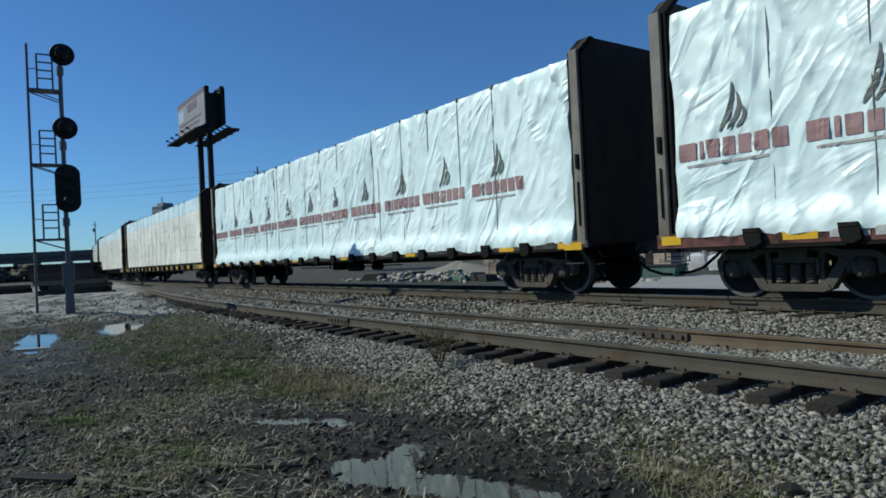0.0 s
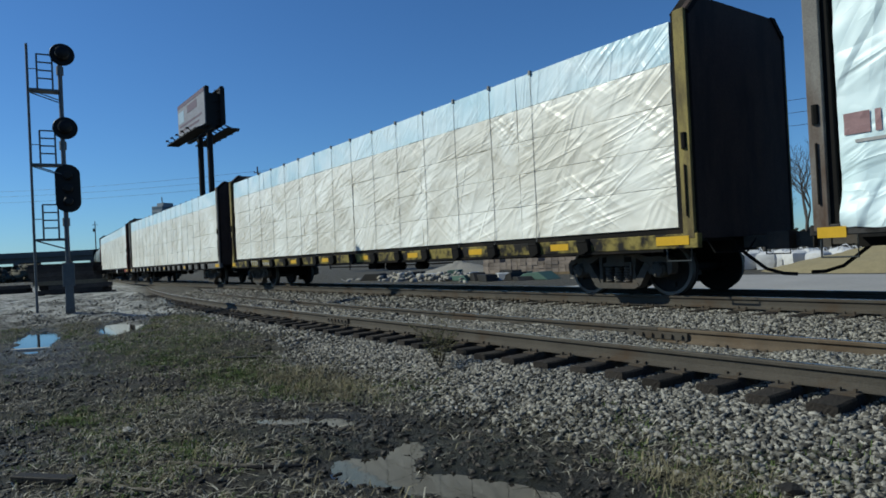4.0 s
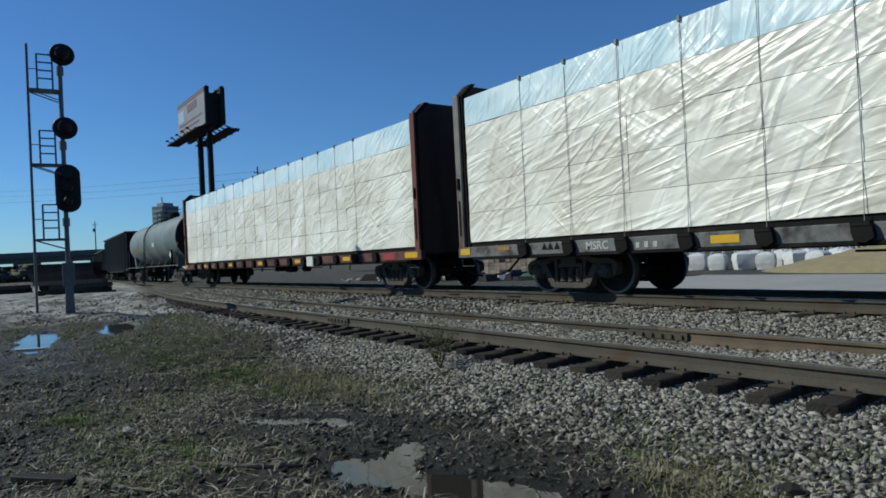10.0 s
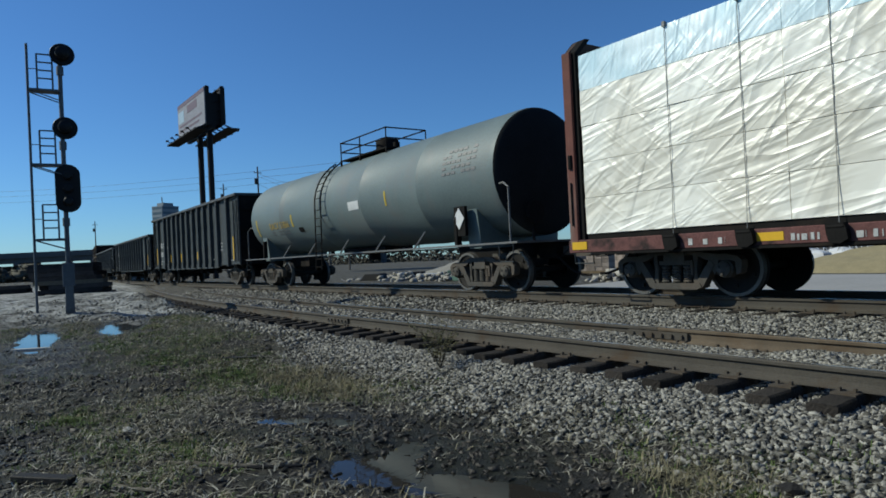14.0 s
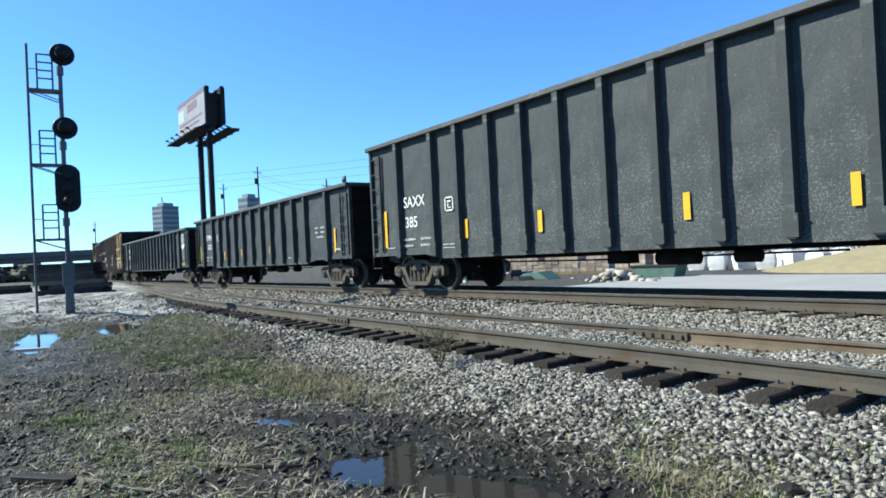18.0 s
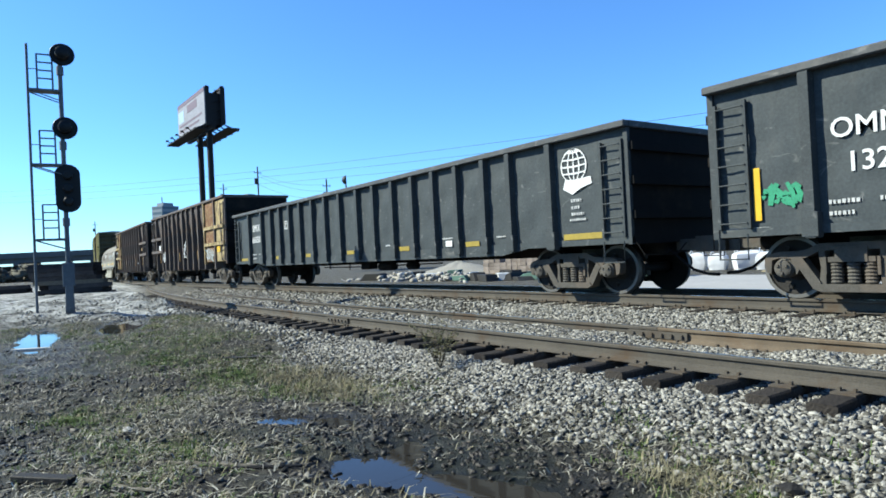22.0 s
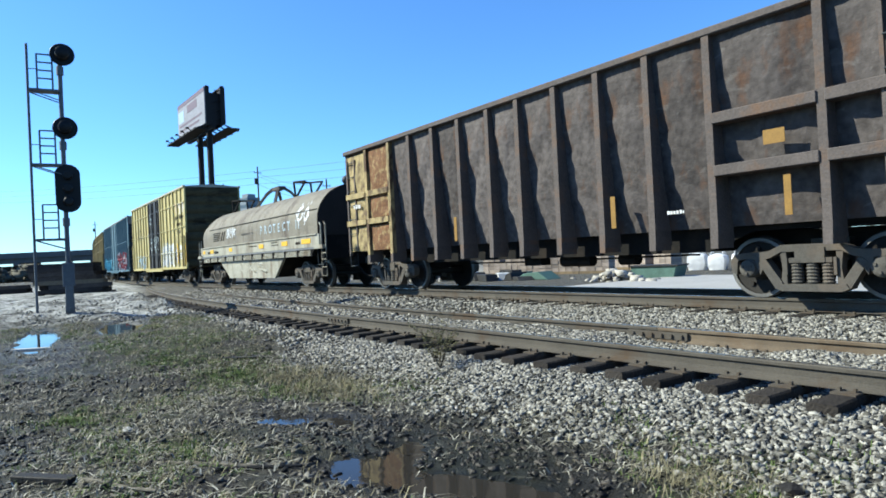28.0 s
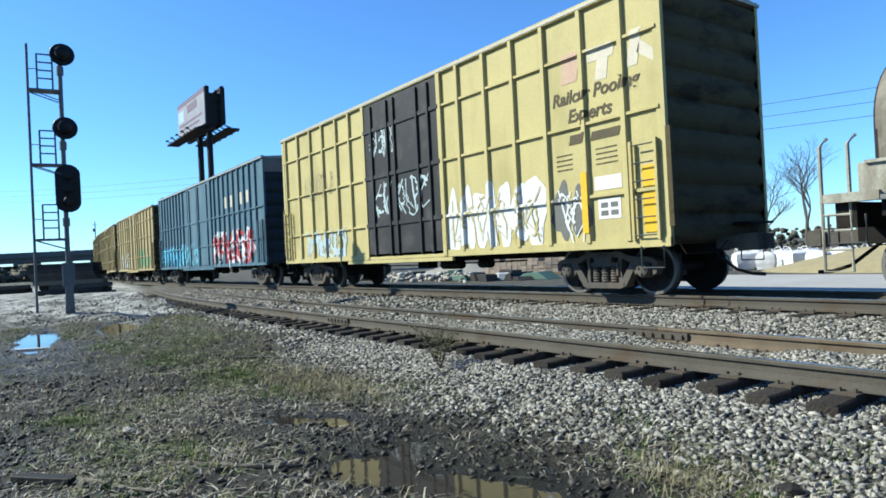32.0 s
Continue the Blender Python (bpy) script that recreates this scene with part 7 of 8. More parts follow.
def rusty_gondola(label, right, left, ribs, seed, yellow_bays):
    """An old gondola with bulging side panels that taper in at the bottom and braced bays at both ends."""
    car, h, ys = gondola("gondola", label, right, left, 1.02, 4.08, ribs, RUSTY, 0.12, 0.11, 0.085, 0.05, seed, 0.12, 0.30, bracket=False, lean=0.30)
    edges = [-h + 0.04] + ribs + [h - 0.04]
    n = len(edges) - 1
    for i in (0, 1, n - 2, n - 1):
        a, b = edges[i] + 0.05, edges[i + 1] - 0.05
        if i in (1, n - 2) and (b - a) < 1.1:
            continue
        yel = i in [k % n for k in yellow_bays]
        for k in range(2):
            z = 1.85 + 0.78 * k
            part("stiffener", Shape().box(a, b, -ys - 0.14, -ys + 0.2, z, z + 0.16), M_YELLOW_END if yel else M_RUSTY_RIB, car, bevel=0.01)
        if yel:
            for k in range(3):
                z = (1.12, 2.03, 2.81)[k]
                pm = panel_mesh(b - a, (0.7, 0.6, 1.1)[k], seed + k, M_YELLOW_END if i in (0, n - 1) and n % 2 else M_PEELED, 0.05, 0.02)
                part("painted_panel", pm, None, car, "peeling yellow paint over rust", ((a + b) / 2, -ys - 0.04, z))
    for k in yellow_bays:
        x = edges[k % n] if k < 0 else edges[k + 1]
        part("rib_cover", Shape().box(x - 0.064, x + 0.064, -HALF - 0.006, -ys, 1.0, 3.95), M_RUSTY_RIB if k == -1 else M_YELLOW_END, car)
    for x in ribs:
        part("rib_foot", Shape().prism([(x - 0.07, 0.78), (x + 0.05, 0.78), (x + 0.064, 1.1), (x - 0.064, 1.1)], "y", -ys - 0.115, -ys + 0.3), M_RUSTY_RIB, car)
    return car, h, ys


r1, hr1, ysr1 = rusty_gondola("rust-brown gondola with peeling yellow end bays and graffiti", -182.4, -197.7,
                              [-6.3, -4.75, -4.0, -3.0, -1.95, -0.95, 0.15, 1.1, 2.2, 3.25, 4.4, 6.1], 21, [-1, -2])
M_ORANGE = material("orange strip", (0.30, 0.17, 0.04), 0.6, 0, 0.2, 6, 0, 60)
for xo in (3.0, -0.7, -5.4):
    part("reflector", Shape().box(xo - 0.045, xo + 0.045, -ysr1 - 0.08, -ysr1 - 0.07, 1.25, 1.75), M_ORANGE, r1, "orange strip")
part("reflector", Shape().box(6.5, 6.95, -ysr1 - 0.12, -ysr1 - 0.10, 1.55, 1.8), M_YELLOW, r1, "yellow reflective strip")
M_SPRAY = material("white spray paint", (0.72, 0.74, 0.74), 0.6, 0, 0.12, 5, 0, 40)
graffiti(r1, 0.35, 1.35, 0.55, 1.0, M_SPRAY, -ysr1 - 0.09, 9, 1, 0.13, "white sprayed loop")
graffiti(r1, -4.5, 1.3, 0.4, 0.6, M_SPRAY, -ysr1 - 0.09, 13, 1, 0.35, "white sprayed tag")
M_PALE_BLUE = material("pale blue spray", (0.50, 0.60, 0.62), 0.6, 0, 0.12, 5, 0, 40)
graffiti(r1, 4.6, 1.15, 1.35, 0.6, M_PALE_BLUE, -ysr1 - 0.10, 17, 4, 0.16, "pale sprayed tag")
part("stencil", Shape().box(-5.6, -5.2, -ysr1 - 0.09, -ysr1 - 0.085, 1.9, 2.3), M_WHITE, r1)

r2, hr2, ysr2 = rusty_gondola("rust-brown gondola with a peeling yellow trailing end", -199.5, -214.3,
                              [-6.1, -4.85, -3.85, -2.8, -1.75, -0.7, 0.25, 1.3, 2.35, 3.4, 4.5, 6.1], 27, [0, 1])
for xo in (-2.0, 2.6, 5.6):
    part("reflector", Shape().box(xo - 0.05, xo + 0.05, -ysr2 - 0.09, -ysr2 - 0.08, 1.2, 1.75), M_ORANGE, r2, "orange strip")
part("reflector", Shape().box(5.3, 5.6, -ysr2 - 0.09, -ysr2 - 0.08, 2.2, 2.4), M_ORANGE, r2, "orange strip")
bars(r2, [(3.7, 4.0, 1.35, 0.08), (-6.9, -6.5, 2.35, 0.16)], M_WHITE, -ysr2 - 0.10)


# ---- coil car ----
M_COVER = material("weathered tan cover", (0.235, 0.212, 0.165), 0.7, 0, 0.25, 1.3, 0.15, 12, stain=(0.125, 0.10, 0.078), stain_amt=0.5, stain_scale=1.6, streak=0.3, scuff=0.35)
M_CREAM = material("dirty cream steel", (0.40, 0.385, 0.31), 0.75, 0, 0.3, 1.6, 0.1, 30, stain=(0.22, 0.185, 0.135), stain_amt=0.55, stain_scale=2.4, streak=0.2, scuff=0.3)
M_FADED_BLUE = material("faded pale blue lettering", (0.42, 0.50, 0.54), 0.6, 0, 0.12, 5, 0, 40)


def coil_car(right, left):
    car, h = rail_car("coil_car", "tan steel coil car with a rounded cover and cream belly", "coil car", right, left, 2.32)
    running_gear(car, h, 2.32, 1.12, draft=False, rear_inset=1.78)
    R, zb, zs, flat = 1.42, 1.75, 2.25, 0.87
    e = h - 0.70

    def hood(x0, x1, rr, nx):
        s = Shape()

        def fn(u, v):
            x = x0 + (x1 - x0) * u
            a = v * 2.0
            dent = 0.012 * noise.noise((x * 1.3, v * 5, 3.0))
            k = min(1.0, (x + e) / 0.7) if x < 0 else min(1.0, 1.0)
            drop = 0.25 * (1 - k) ** 2
            if a < 0.3:
                return (x, -rr - dent, zb + (zs - zb) * a / 0.3)
            if a > 1.7:
                return (x, rr + dent, zb + (zs - zb) * (2.0 - a) / 0.3)
            b = math.pi * (1 - (a - 0.3) / 1.4)
            return (x, (rr + dent) * math.cos(b), zs + flat * (rr + dent - drop) * math.sin(b))
        s.sheet(fn, nx, 40)
        return s
    cover = hood(-e, e, R, 60)
    cv = part("cover", cover, M_COVER, car, "weathered tan rounded cover", smooth=True)
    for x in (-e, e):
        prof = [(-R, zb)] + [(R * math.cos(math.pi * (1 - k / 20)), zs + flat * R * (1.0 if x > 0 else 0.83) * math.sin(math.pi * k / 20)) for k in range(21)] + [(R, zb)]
        # cover ends are near-black brown: shade on the ends is put into the colour
        part("cover_end", Shape().prism(prof, "x", x - 0.02, x + 0.02), material("shaded cover end", (0.035, 0.028, 0.024), 0.85, 0, 0.3, 2, 0.1, 20), cv)
    for x in (-5.2, -4.1, -3.0, -1.9, -0.8, 0.3, 1.4, 2.6, 3.8, 5.0):
        part("seam", hood(x - 0.025, x + 0.025, R + 0.006, 1), material("pale worn seam", (0.27, 0.25, 0.20), 0.7, 0, 0.3, 4, 0.1, 30), cv)
    for z in (2.62,):
        part("hand_rail", Shape().tube([(-e + 0.9, -1.366, z), (-2, -1.372, z), (2, -1.372, z), (e - 0.1, -1.366, z)], 0.016, 6), M_STEEL_DARK, cv)
    # brackets on top
    for x in (-5.1, 2.5):
        b = Shape()
        for y in (-0.35, 0.35):
            b.beam((x, y, 3.38), (x - 0.15, y, 4.02), 0.06).beam((x - 0.15, y, 4.02), (x + 0.95, y, 3.94), 0.06).beam((x, y, 3.38), (x + 0.95, y, 3.94), 0.06)
        b.beam((x - 0.15, -0.35, 4.02), (x - 0.15, 0.35, 4.02), 0.07)
        part("lifting_bracket", b, M_STEEL_DARK, cv)
    arch = Shape().box(-0.62, 0.28, -0.16, 0.16, 3.98, 4.12)
    for sx in (-1, 1):
        for sy in (-1, 1):
            arch.beam((-0.17 + sx * 0.36, sy * 0.1, 4.06), (-0.17 + sx * 0.62, sy * 0.30, 3.86), 0.12, 0.10)
            arch.beam((-0.17 + sx * 0.60, sy * 0.28, 3.88), (-0.17 + sx * 1.12, sy * 0.62, 3.28), 0.11, 0.08)
    part("lifting_arch", arch, material("weathered lifting steel", (0.10, 0.09, 0.075), 0.8, 0, 0.3, 4, 0.1, 40), cv, smooth=True)
    # sills and belly
    for sd in (-1, 1):
        y0, y1 = min(sd * 1.44, sd * 1.50), max(sd * 1.44, sd * 1.50)
        part("side_beam", Shape().box(-h + 0.5, h - 0.45, y0, y1, 1.36, 1.78), M_CREAM, car, bevel=0.012)
        part("top_flange", Shape().box(-h + 0.6, h - 0.6, min(sd * 1.38, sd * 1.54), max(sd * 1.38, sd * 1.54), 1.76, 1.80), M_CREAM, car)
        wk = part("walkway", Shape().box(-h + 0.5, h - 0.5, min(sd * 1.38, sd * 1.55), max(sd * 1.38, sd * 1.55), 1.30, 1.36), M_PALE_STEEL, car)
        for k in range(5):
            part("grating_slat", Shape().box(-e + 0.3, e - 0.3, min(sd * 1.46, sd * 1.53), max(sd * 1.46, sd * 1.53), 1.09 + 0.047 * k, 1.12 + 0.047 * k), M_CREAM, wk, "dirty cream grating slat")
        for k in range(12):
            x = -h + 1.0 + (2 * h - 2.0) * k / 11
            part("bracket_post", Shape().box(x - 0.06, x + 0.06, min(sd * 1.42, sd * 1.545), max(sd * 1.42, sd * 1.545), 1.07, 1.31), M_STEEL_DARK, wk)
            part("bracket", Shape().prism([(x - 0.05, 1.30), (x + 0.22, 1.30), (x + 0.02, 1.12), (x - 0.05, 1.12)], "y", sd * 1.40, sd * 1.53), M_STEEL_DARK, wk)
        belly = Shape().prism([(-4.4, 1.3), (3.95, 1.3), (2.7, 0.33), (-2.7, 0.33)], "y", sd * 1.32, sd * 1.42)
        part("belly_plate", belly, M_CREAM, car, "dirty cream belly plate", bevel=0.01)
    part("belly_floor", Shape().prism([(-4.4, 1.3), (3.95, 1.3), (2.7, 0.36), (-2.7, 0.36)], "y", -1.32, 1.32), M_STEEL_DARK, car)
    for sx in (-1, 1):
        part("end_wall", Shape().box(min(sx * (e - 0.02), sx * (e - 0.10)), max(sx * (e - 0.02), sx * (e - 0.10)), -1.42, 1.42, 1.1, 1.78), M_STEEL_DARK, car)
        part("end_sill", Shape().box(min(sx * (h - 0.45), sx * (h - 0.2)), max(sx * (h - 0.45), sx * (h - 0.2)), -1.45, 1.45, 0.98, 1.3), M_STEEL_DARK, car)
        part("stub_sill", Shape().box(min(sx * 3.6, sx * h), max(sx * 3.6, sx * h), -0.35, 0.35, 0.75, 1.1), M_STEEL_DARK, car)
        for y in (-1.45, 1.45):
            rail = Shape()
            for dx in (0.04, 0.38):
                rail.tube([(sx * (h - dx), y, 1.3), (sx * (h - dx), y, 2.05), (sx * (h - dx) - 0.1 * sx, y, 2.15)], 0.026, 7)
            rail.tube([(sx * (h - 0.04), y, 1.3), (sx * (h - 0.04), y, 0.42), (sx * (h - 0.38), y, 0.42), (sx * (h - 0.38), y, 1.3)], 0.022, 6)
            for rz in (0.7, 0.95, 1.15):
                rail.tube([(sx * (h - 0.04), y, rz), (sx * (h - 0.38), y, rz)], 0.018, 6)
            part("handrail", rail, M_CREAM, car)
        part("corner_step", Shape().box(min(sx * (h - 0.75), sx * (h - 0.1)), max(sx * (h - 0.75), sx * (h - 0.1)), -1.56, -1.40, 1.30, 1.42), M_CREAM, car)
    for x, w in ((-6.3, 0.35), (-5.0, 0.5), (-2.2, 0.4), (1.6, 0.5), (4.0, 0.55), (5.9, 0.75)):
        part("reflector", Shape().box(x - w / 2, x + w / 2, -1.512, -1.502, 1.5, 1.66), M_YELLOW, car, "yellow reflective strip")

    def lay_on_hood(ob, proud):
        """Bends flat paint onto the side of the cover."""
        o = ob.matrix_basis.copy()
        for v in ob.data.vertices:
            p = o @ v.co
            p.y = -(R if p.z < zs else R * math.sqrt(max(0.01, 1 - ((p.z - zs) / (flat * R)) ** 2))) - proud - 0.03 * max(0.0, -1.436 - p.y)
            v.co = p
        ob.matrix_basis = Matrix.Identity(4)

    x = 1.36
    for ch in "PROTECT II":
        if ch != " ":
            lay_on_hood(letters(car, ch, x, 2.06, 0.44, M_FADED_BLUE, -1.435, "faded pale blue letter", 0.012), 0.011)
        x += 0.22 if ch == "I" else 0.30 if ch == " " else 0.46
    for k in range(5):
        lay_on_hood(part("painted_mark", Shape().prism([(-4.95, 2.05 + 0.085 * k), (-4.05 + 0.06 * k, 2.05 + 0.085 * k), (-4.02 + 0.06 * k, 2.095 + 0.085 * k), (-4.95, 2.095 + 0.085 * k)], "y", -1.446, -1.438), M_STEEL_DARK, car, "dark stripe of a railway mark"), 0.01)
    for x in (-3.85, -3.55):
        lay_on_hood(part("painted_mark", Shape().prism([(x, 2.03), (x + 0.15, 2.03), (x + 0.4, 2.45), (x + 0.25, 2.45)], "y", -1.446, -1.438), M_STEEL_DARK, car, "dark slanting stroke of a railway mark"), 0.01)
    lay_on_hood(graffiti(car, -2.95, 2.08, 1.35, 0.45, M_SPRAY, -1.438, 31, 4, 0.22, "white sprayed tag"), 0.014)
    lay_on_hood(graffiti(car, 4.9, 2.15, 1.15, 0.8, M_SPRAY, -1.438, 38, 2, 0.2, "white sprayed tag"), 0.014)
    for ob in bars(car, [(-0.95, 0.55, 2.13, 0.12)], material("brown print", (0.10, 0.085, 0.07), 0.7), -1.436, "dark lettering bar", "bar_of_print"):
        lay_on_hood(ob, 0.008)
    graffiti(car, -2.3, 0.5, 4.4, 0.5, material("faded white spray", (0.44, 0.425, 0.345), 0.7, 0, 0.3, 5, 0, 40), -1.419, 53, 4, 0.10, "faint white sprayed loops on the belly")
    bars(car, [(-5.7, -5.3, 1.48, 0.16), (-4.6, -4.0, 1.48, 0.16), (2.7, 3.4, 1.55, 0.05), (2.7, 3.3, 1.65, 0.05), (0.2, 1.1, 1.6, 0.05), (5.0, 5.4, 1.5, 0.13)], M_STEEL_DARK, -1.504)
    return car


coil_car(-215.9, -230.65)


# ---- box cars ----
M_BOX_YELLOW = material("faded yellow box car paint", (0.53, 0.45, 0.20), 0.65, 0, 0.12, 1.2, 0.05, 30, stain=(0.42, 0.36, 0.15), stain_amt=0.4, streak=0.3)
M_BOX_ROOF = material("galvanised roof", (0.45, 0.43, 0.36), 0.6, 0.2, 0.2, 3, 0.1, 50)
# end walls darker than the sides: their shade is put into the colour
M_BOX_END = material("shaded yellow end", (0.095, 0.079, 0.043), 0.8, 0, 0.25, 2.5, 0.1, 30, stain=(0.035, 0.029, 0.02), stain_amt=0.5, stain_scale=0.8, streak=3, spec=0.08)
M_DOOR_BLACK = material("black door paint", (0.030, 0.030, 0.031), 0.6, 0, 0.3, 2, 0.1, 30, stain=(0.07, 0.065, 0.06), stain_amt=0.4)
M_BOX_BLUE = material("faded blue box car paint", (0.075, 0.15, 0.20), 0.65, 0, 0.18, 1.2, 0.05, 30, stain=(0.12, 0.19, 0.23), stain_amt=0.5, streak=0.3)
# side blue again, darkened: shade of the end walls painted in
M_BLUE_END = material("shaded blue end", (0.03, 0.05, 0.065), 0.8, 0, 0.3, 1.5, 0.1, 30)
M_TAN_BOX = material("tan box car paint", (0.40, 0.32, 0.155), 0.7, 0, 0.15, 1.2, 0.05, 30, stain=(0.30, 0.25, 0.13), stain_amt=0.5, streak=0.3)


def boxcar(label, right, left, zt, mats, door, posts, bands, door_bars):
    """Side posts, horizontal bands, one sliding door, corrugated ends and a shallow roof."""
    car, h = rail_car("boxcar", label, "boxcar", right, left)
    side_m, door_m, end_m, roof_m = mats
    running_gear(car, h, 1.75, 0.85)
    zb, ys = 0.87, 1.45
    d0, d1 = door
    for sd in (-1, 1):
        def yy(a, b):
            return (min(sd * a, sd * b), max(sd * a, sd * b))
        for a, b in ((-h + 0.02, d0), (d1, h - 0.02)):
            part("side_sheet", Shape().box(a, b, *yy(ys - 0.05, ys), zb, zt - 0.12), side_m, car)
        part("side_sill", Shape().box(-h, h, *yy(ys - 0.03, ys + 0.05), zb - 0.02, zb + 0.13), side_m, car)
        part("top_chord", Shape().box(-h, h, *yy(ys - 0.04, ys + 0.07), zt - 0.16, zt - 0.04), side_m, car, bevel=0.012)
        part("door_rail", Shape().box(d0 - 1.2, d1 + 0.3, *yy(ys + 0.02, ys + 0.09), zb - 0.12, zb - 0.03), side_m, car)
        post = Shape().prism([(-0.06, 0), (-0.045, -0.075), (0.045, -0.075), (0.06, 0)], "z", zb + 0.1, zt - 0.15).mesh("post", side_m)
        for x in posts:
            m = Matrix.Translation((x, -ys, 0)) if sd < 0 else Matrix.Translation((x, ys, 0)) @ FLIP
            part("post", post, None, car, "", m)
        for z in bands:
            for a, b in ((-h + 0.1, d0 - 0.05), (d1 + 0.05, h - 0.1)):
                part("band", Shape().prism([(sd * ys, z - 0.04), (sd * (ys + 0.055), z - 0.025), (sd * (ys + 0.055), z + 0.025), (sd * ys, z + 0.04)], "x", a, b), side_m, car)
        dr = part("door", Shape().box(d0 + 0.02, d1 - 0.02, *yy(ys - 0.02, ys + 0.05), zb + 0.05, zt - 0.18), door_m, car, "sliding side door", bevel=0.01)
        for x in door_bars:
            part("lock_bar", Shape().box(x - 0.035, x + 0.035, *yy(ys + 0.05, ys + 0.11), zb + 0.1, zt - 0.25), door_m, dr)
        for z in bands:
            part("door_band", Shape().box(d0 + 0.03, d1 - 0.03, *yy(ys + 0.05, ys + 0.085), z - 0.05, z + 0.05), door_m, dr)
        for x in (d0, d1):
            part("door_post", Shape().box(x - 0.07, x + 0.07, *yy(ys - 0.02, ys + 0.075), zb, zt - 0.14), side_m, car)
    for sx in (-1, 1):
        s = Shape()
        nz = 22

        def fn(u, v):
            z = zb + (zt - 0.12 - zb) * v
            k = abs(math.sin(v * math.pi * 9)) ** 0.6
            return (sx * (h - 0.11 + 0.11 * k), (u - 0.5) * 2 * ys, z)
        s.sheet(fn, 1, 70)
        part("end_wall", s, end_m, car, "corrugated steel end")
        for sd in (-1, 1):
            part("corner_post", Shape().box(min(sx * (h - 0.16), sx * h), max(sx * (h - 0.16), sx * h), min(sd * (ys - 0.05), sd * (ys + 0.03)), max(sd * (ys - 0.05), sd * (ys + 0.03)), zb, zt - 0.1), side_m, car)
        ladder(car, sx * (h - 0.42), zb + 0.1, zb + 1.75, side_m, 0.5, 6, -ys - 0.05)
        ladder(car, sx * (h - 0.42), zb + 0.1, zb + 1.75, side_m, 0.5, 6, 0, Matrix.Translation((-sx * (h - 0.42), ys + 0.05, 0)) @ FLIP)
        part("end_ladder", Shape().box(min(sx * h, sx * (h + 0.09)), max(sx * h, sx * (h + 0.09)), -1.5, -1.42, zb + 0.3, zb + 1.9), end_m, car)
        part("brake_platform", Shape().box(min(sx * h, sx * (h + 0.3)), max(sx * h, sx * (h + 0.3)), 0.3, 1.1, zb + 0.3, zb + 0.34), M_STEEL_DARK, car)
    rf = Shape().prism([(-ys - 0.08, zt - 0.13), (-ys - 0.08, zt - 0.08), (0, zt + 0.04), (ys + 0.08, zt - 0.08), (ys + 0.08, zt - 0.13)], "x", -h - 0.02, h + 0.02)
    r = part("roof", rf, roof_m, car)
    n = int(2 * h / 1.05)
    for i in range(1, n):
        x = -h + 2 * h * i / n
        part("roof_rib", Shape().prism([(-ys - 0.075, zt - 0.085), (-ys - 0.075, zt - 0.04), (0, zt + 0.085), (ys + 0.075, zt - 0.04), (ys + 0.075, zt - 0.085), (0, zt + 0.035)], "x", x - 0.03, x + 0.03), roof_m, r)
    return car, h, ys


def on_side(ob, ys, posts, bands):
    """Lays flat paint over the posts and bands of a side, as if it had been sprayed on."""
    bm = bmesh.new()
    bm.from_mesh(ob.data)
    bm.transform(ob.matrix_basis)
    ob.matrix_basis = Matrix.Identity(4)
    xs_ = [v.co.x for v in bm.verts]
    zs_ = [v.co.z for v in bm.verts]
    cuts = [((p + d, 0, 0), (1, 0, 0)) for p in posts for d in (-0.062, -0.045, 0.045, 0.062) if min(xs_) < p + d < max(xs_)]
    cuts += [((0, 0, b_ + d), (0, 0, 1)) for b_ in bands for d in (-0.042, -0.025, 0.025, 0.042) if min(zs_) < b_ + d < max(zs_)]
    for co, no in cuts:
        bmesh.ops.bisect_plane(bm, geom=bm.verts[:] + bm.edges[:] + bm.faces[:], plane_co=co, plane_no=no)
    for v in bm.verts:
        up = 0.0
        for p in posts:
            up = max(up, 0.076 * (1 - ramp01(0.045, 0.0615, abs(v.co.x - p))))
        for b_ in bands:
            up = max(up, 0.056 * (1 - ramp01(0.025, 0.0415, abs(v.co.z - b_))))
        v.co.y = -ys - up - 0.003 - max(0.0, -ys - v.co.y)
    bm.to_mesh(ob.data)
    bm.free()
    return ob


def bubble(car, x, z, w, h, mat, y, seed, n, label):
    """A sprayed mass of swollen rounded shapes without any letters."""
    rnd = random.Random(seed)
    s = Shape()
    for i in range(n):
        cx, cz = x + w * (i + 0.5) / n + rnd.uniform(-0.04, 0.04) * w, z + h * rnd.uniform(0.42, 0.55)
        rx, rz = 0.62 * w / n * rnd.uniform(0.8, 1.15), 0.5 * h * rnd.uniform(0.75, 1.1)
        ph = rnd.uniform(0, 6.28)
        ring = []
        for k in range(26):
            a = 2 * math.pi * k / 26
            q = 1 + 0.16 * math.sin(3 * a + ph) + 0.08 * math.sin(5 * a + 2 * ph)
            ring.append((cx + rx * q * math.cos(a), y - 0.003 - 0.0007 * i, cz + rz * q * math.sin(a)))
        s.add([(cx, y - 0.003 - 0.0007 * i, cz)] + ring, [(0, 1 + k, 1 + (k + 1) % 26) for k in range(26)])
    return part("spray_paint", s, mat, car, label)


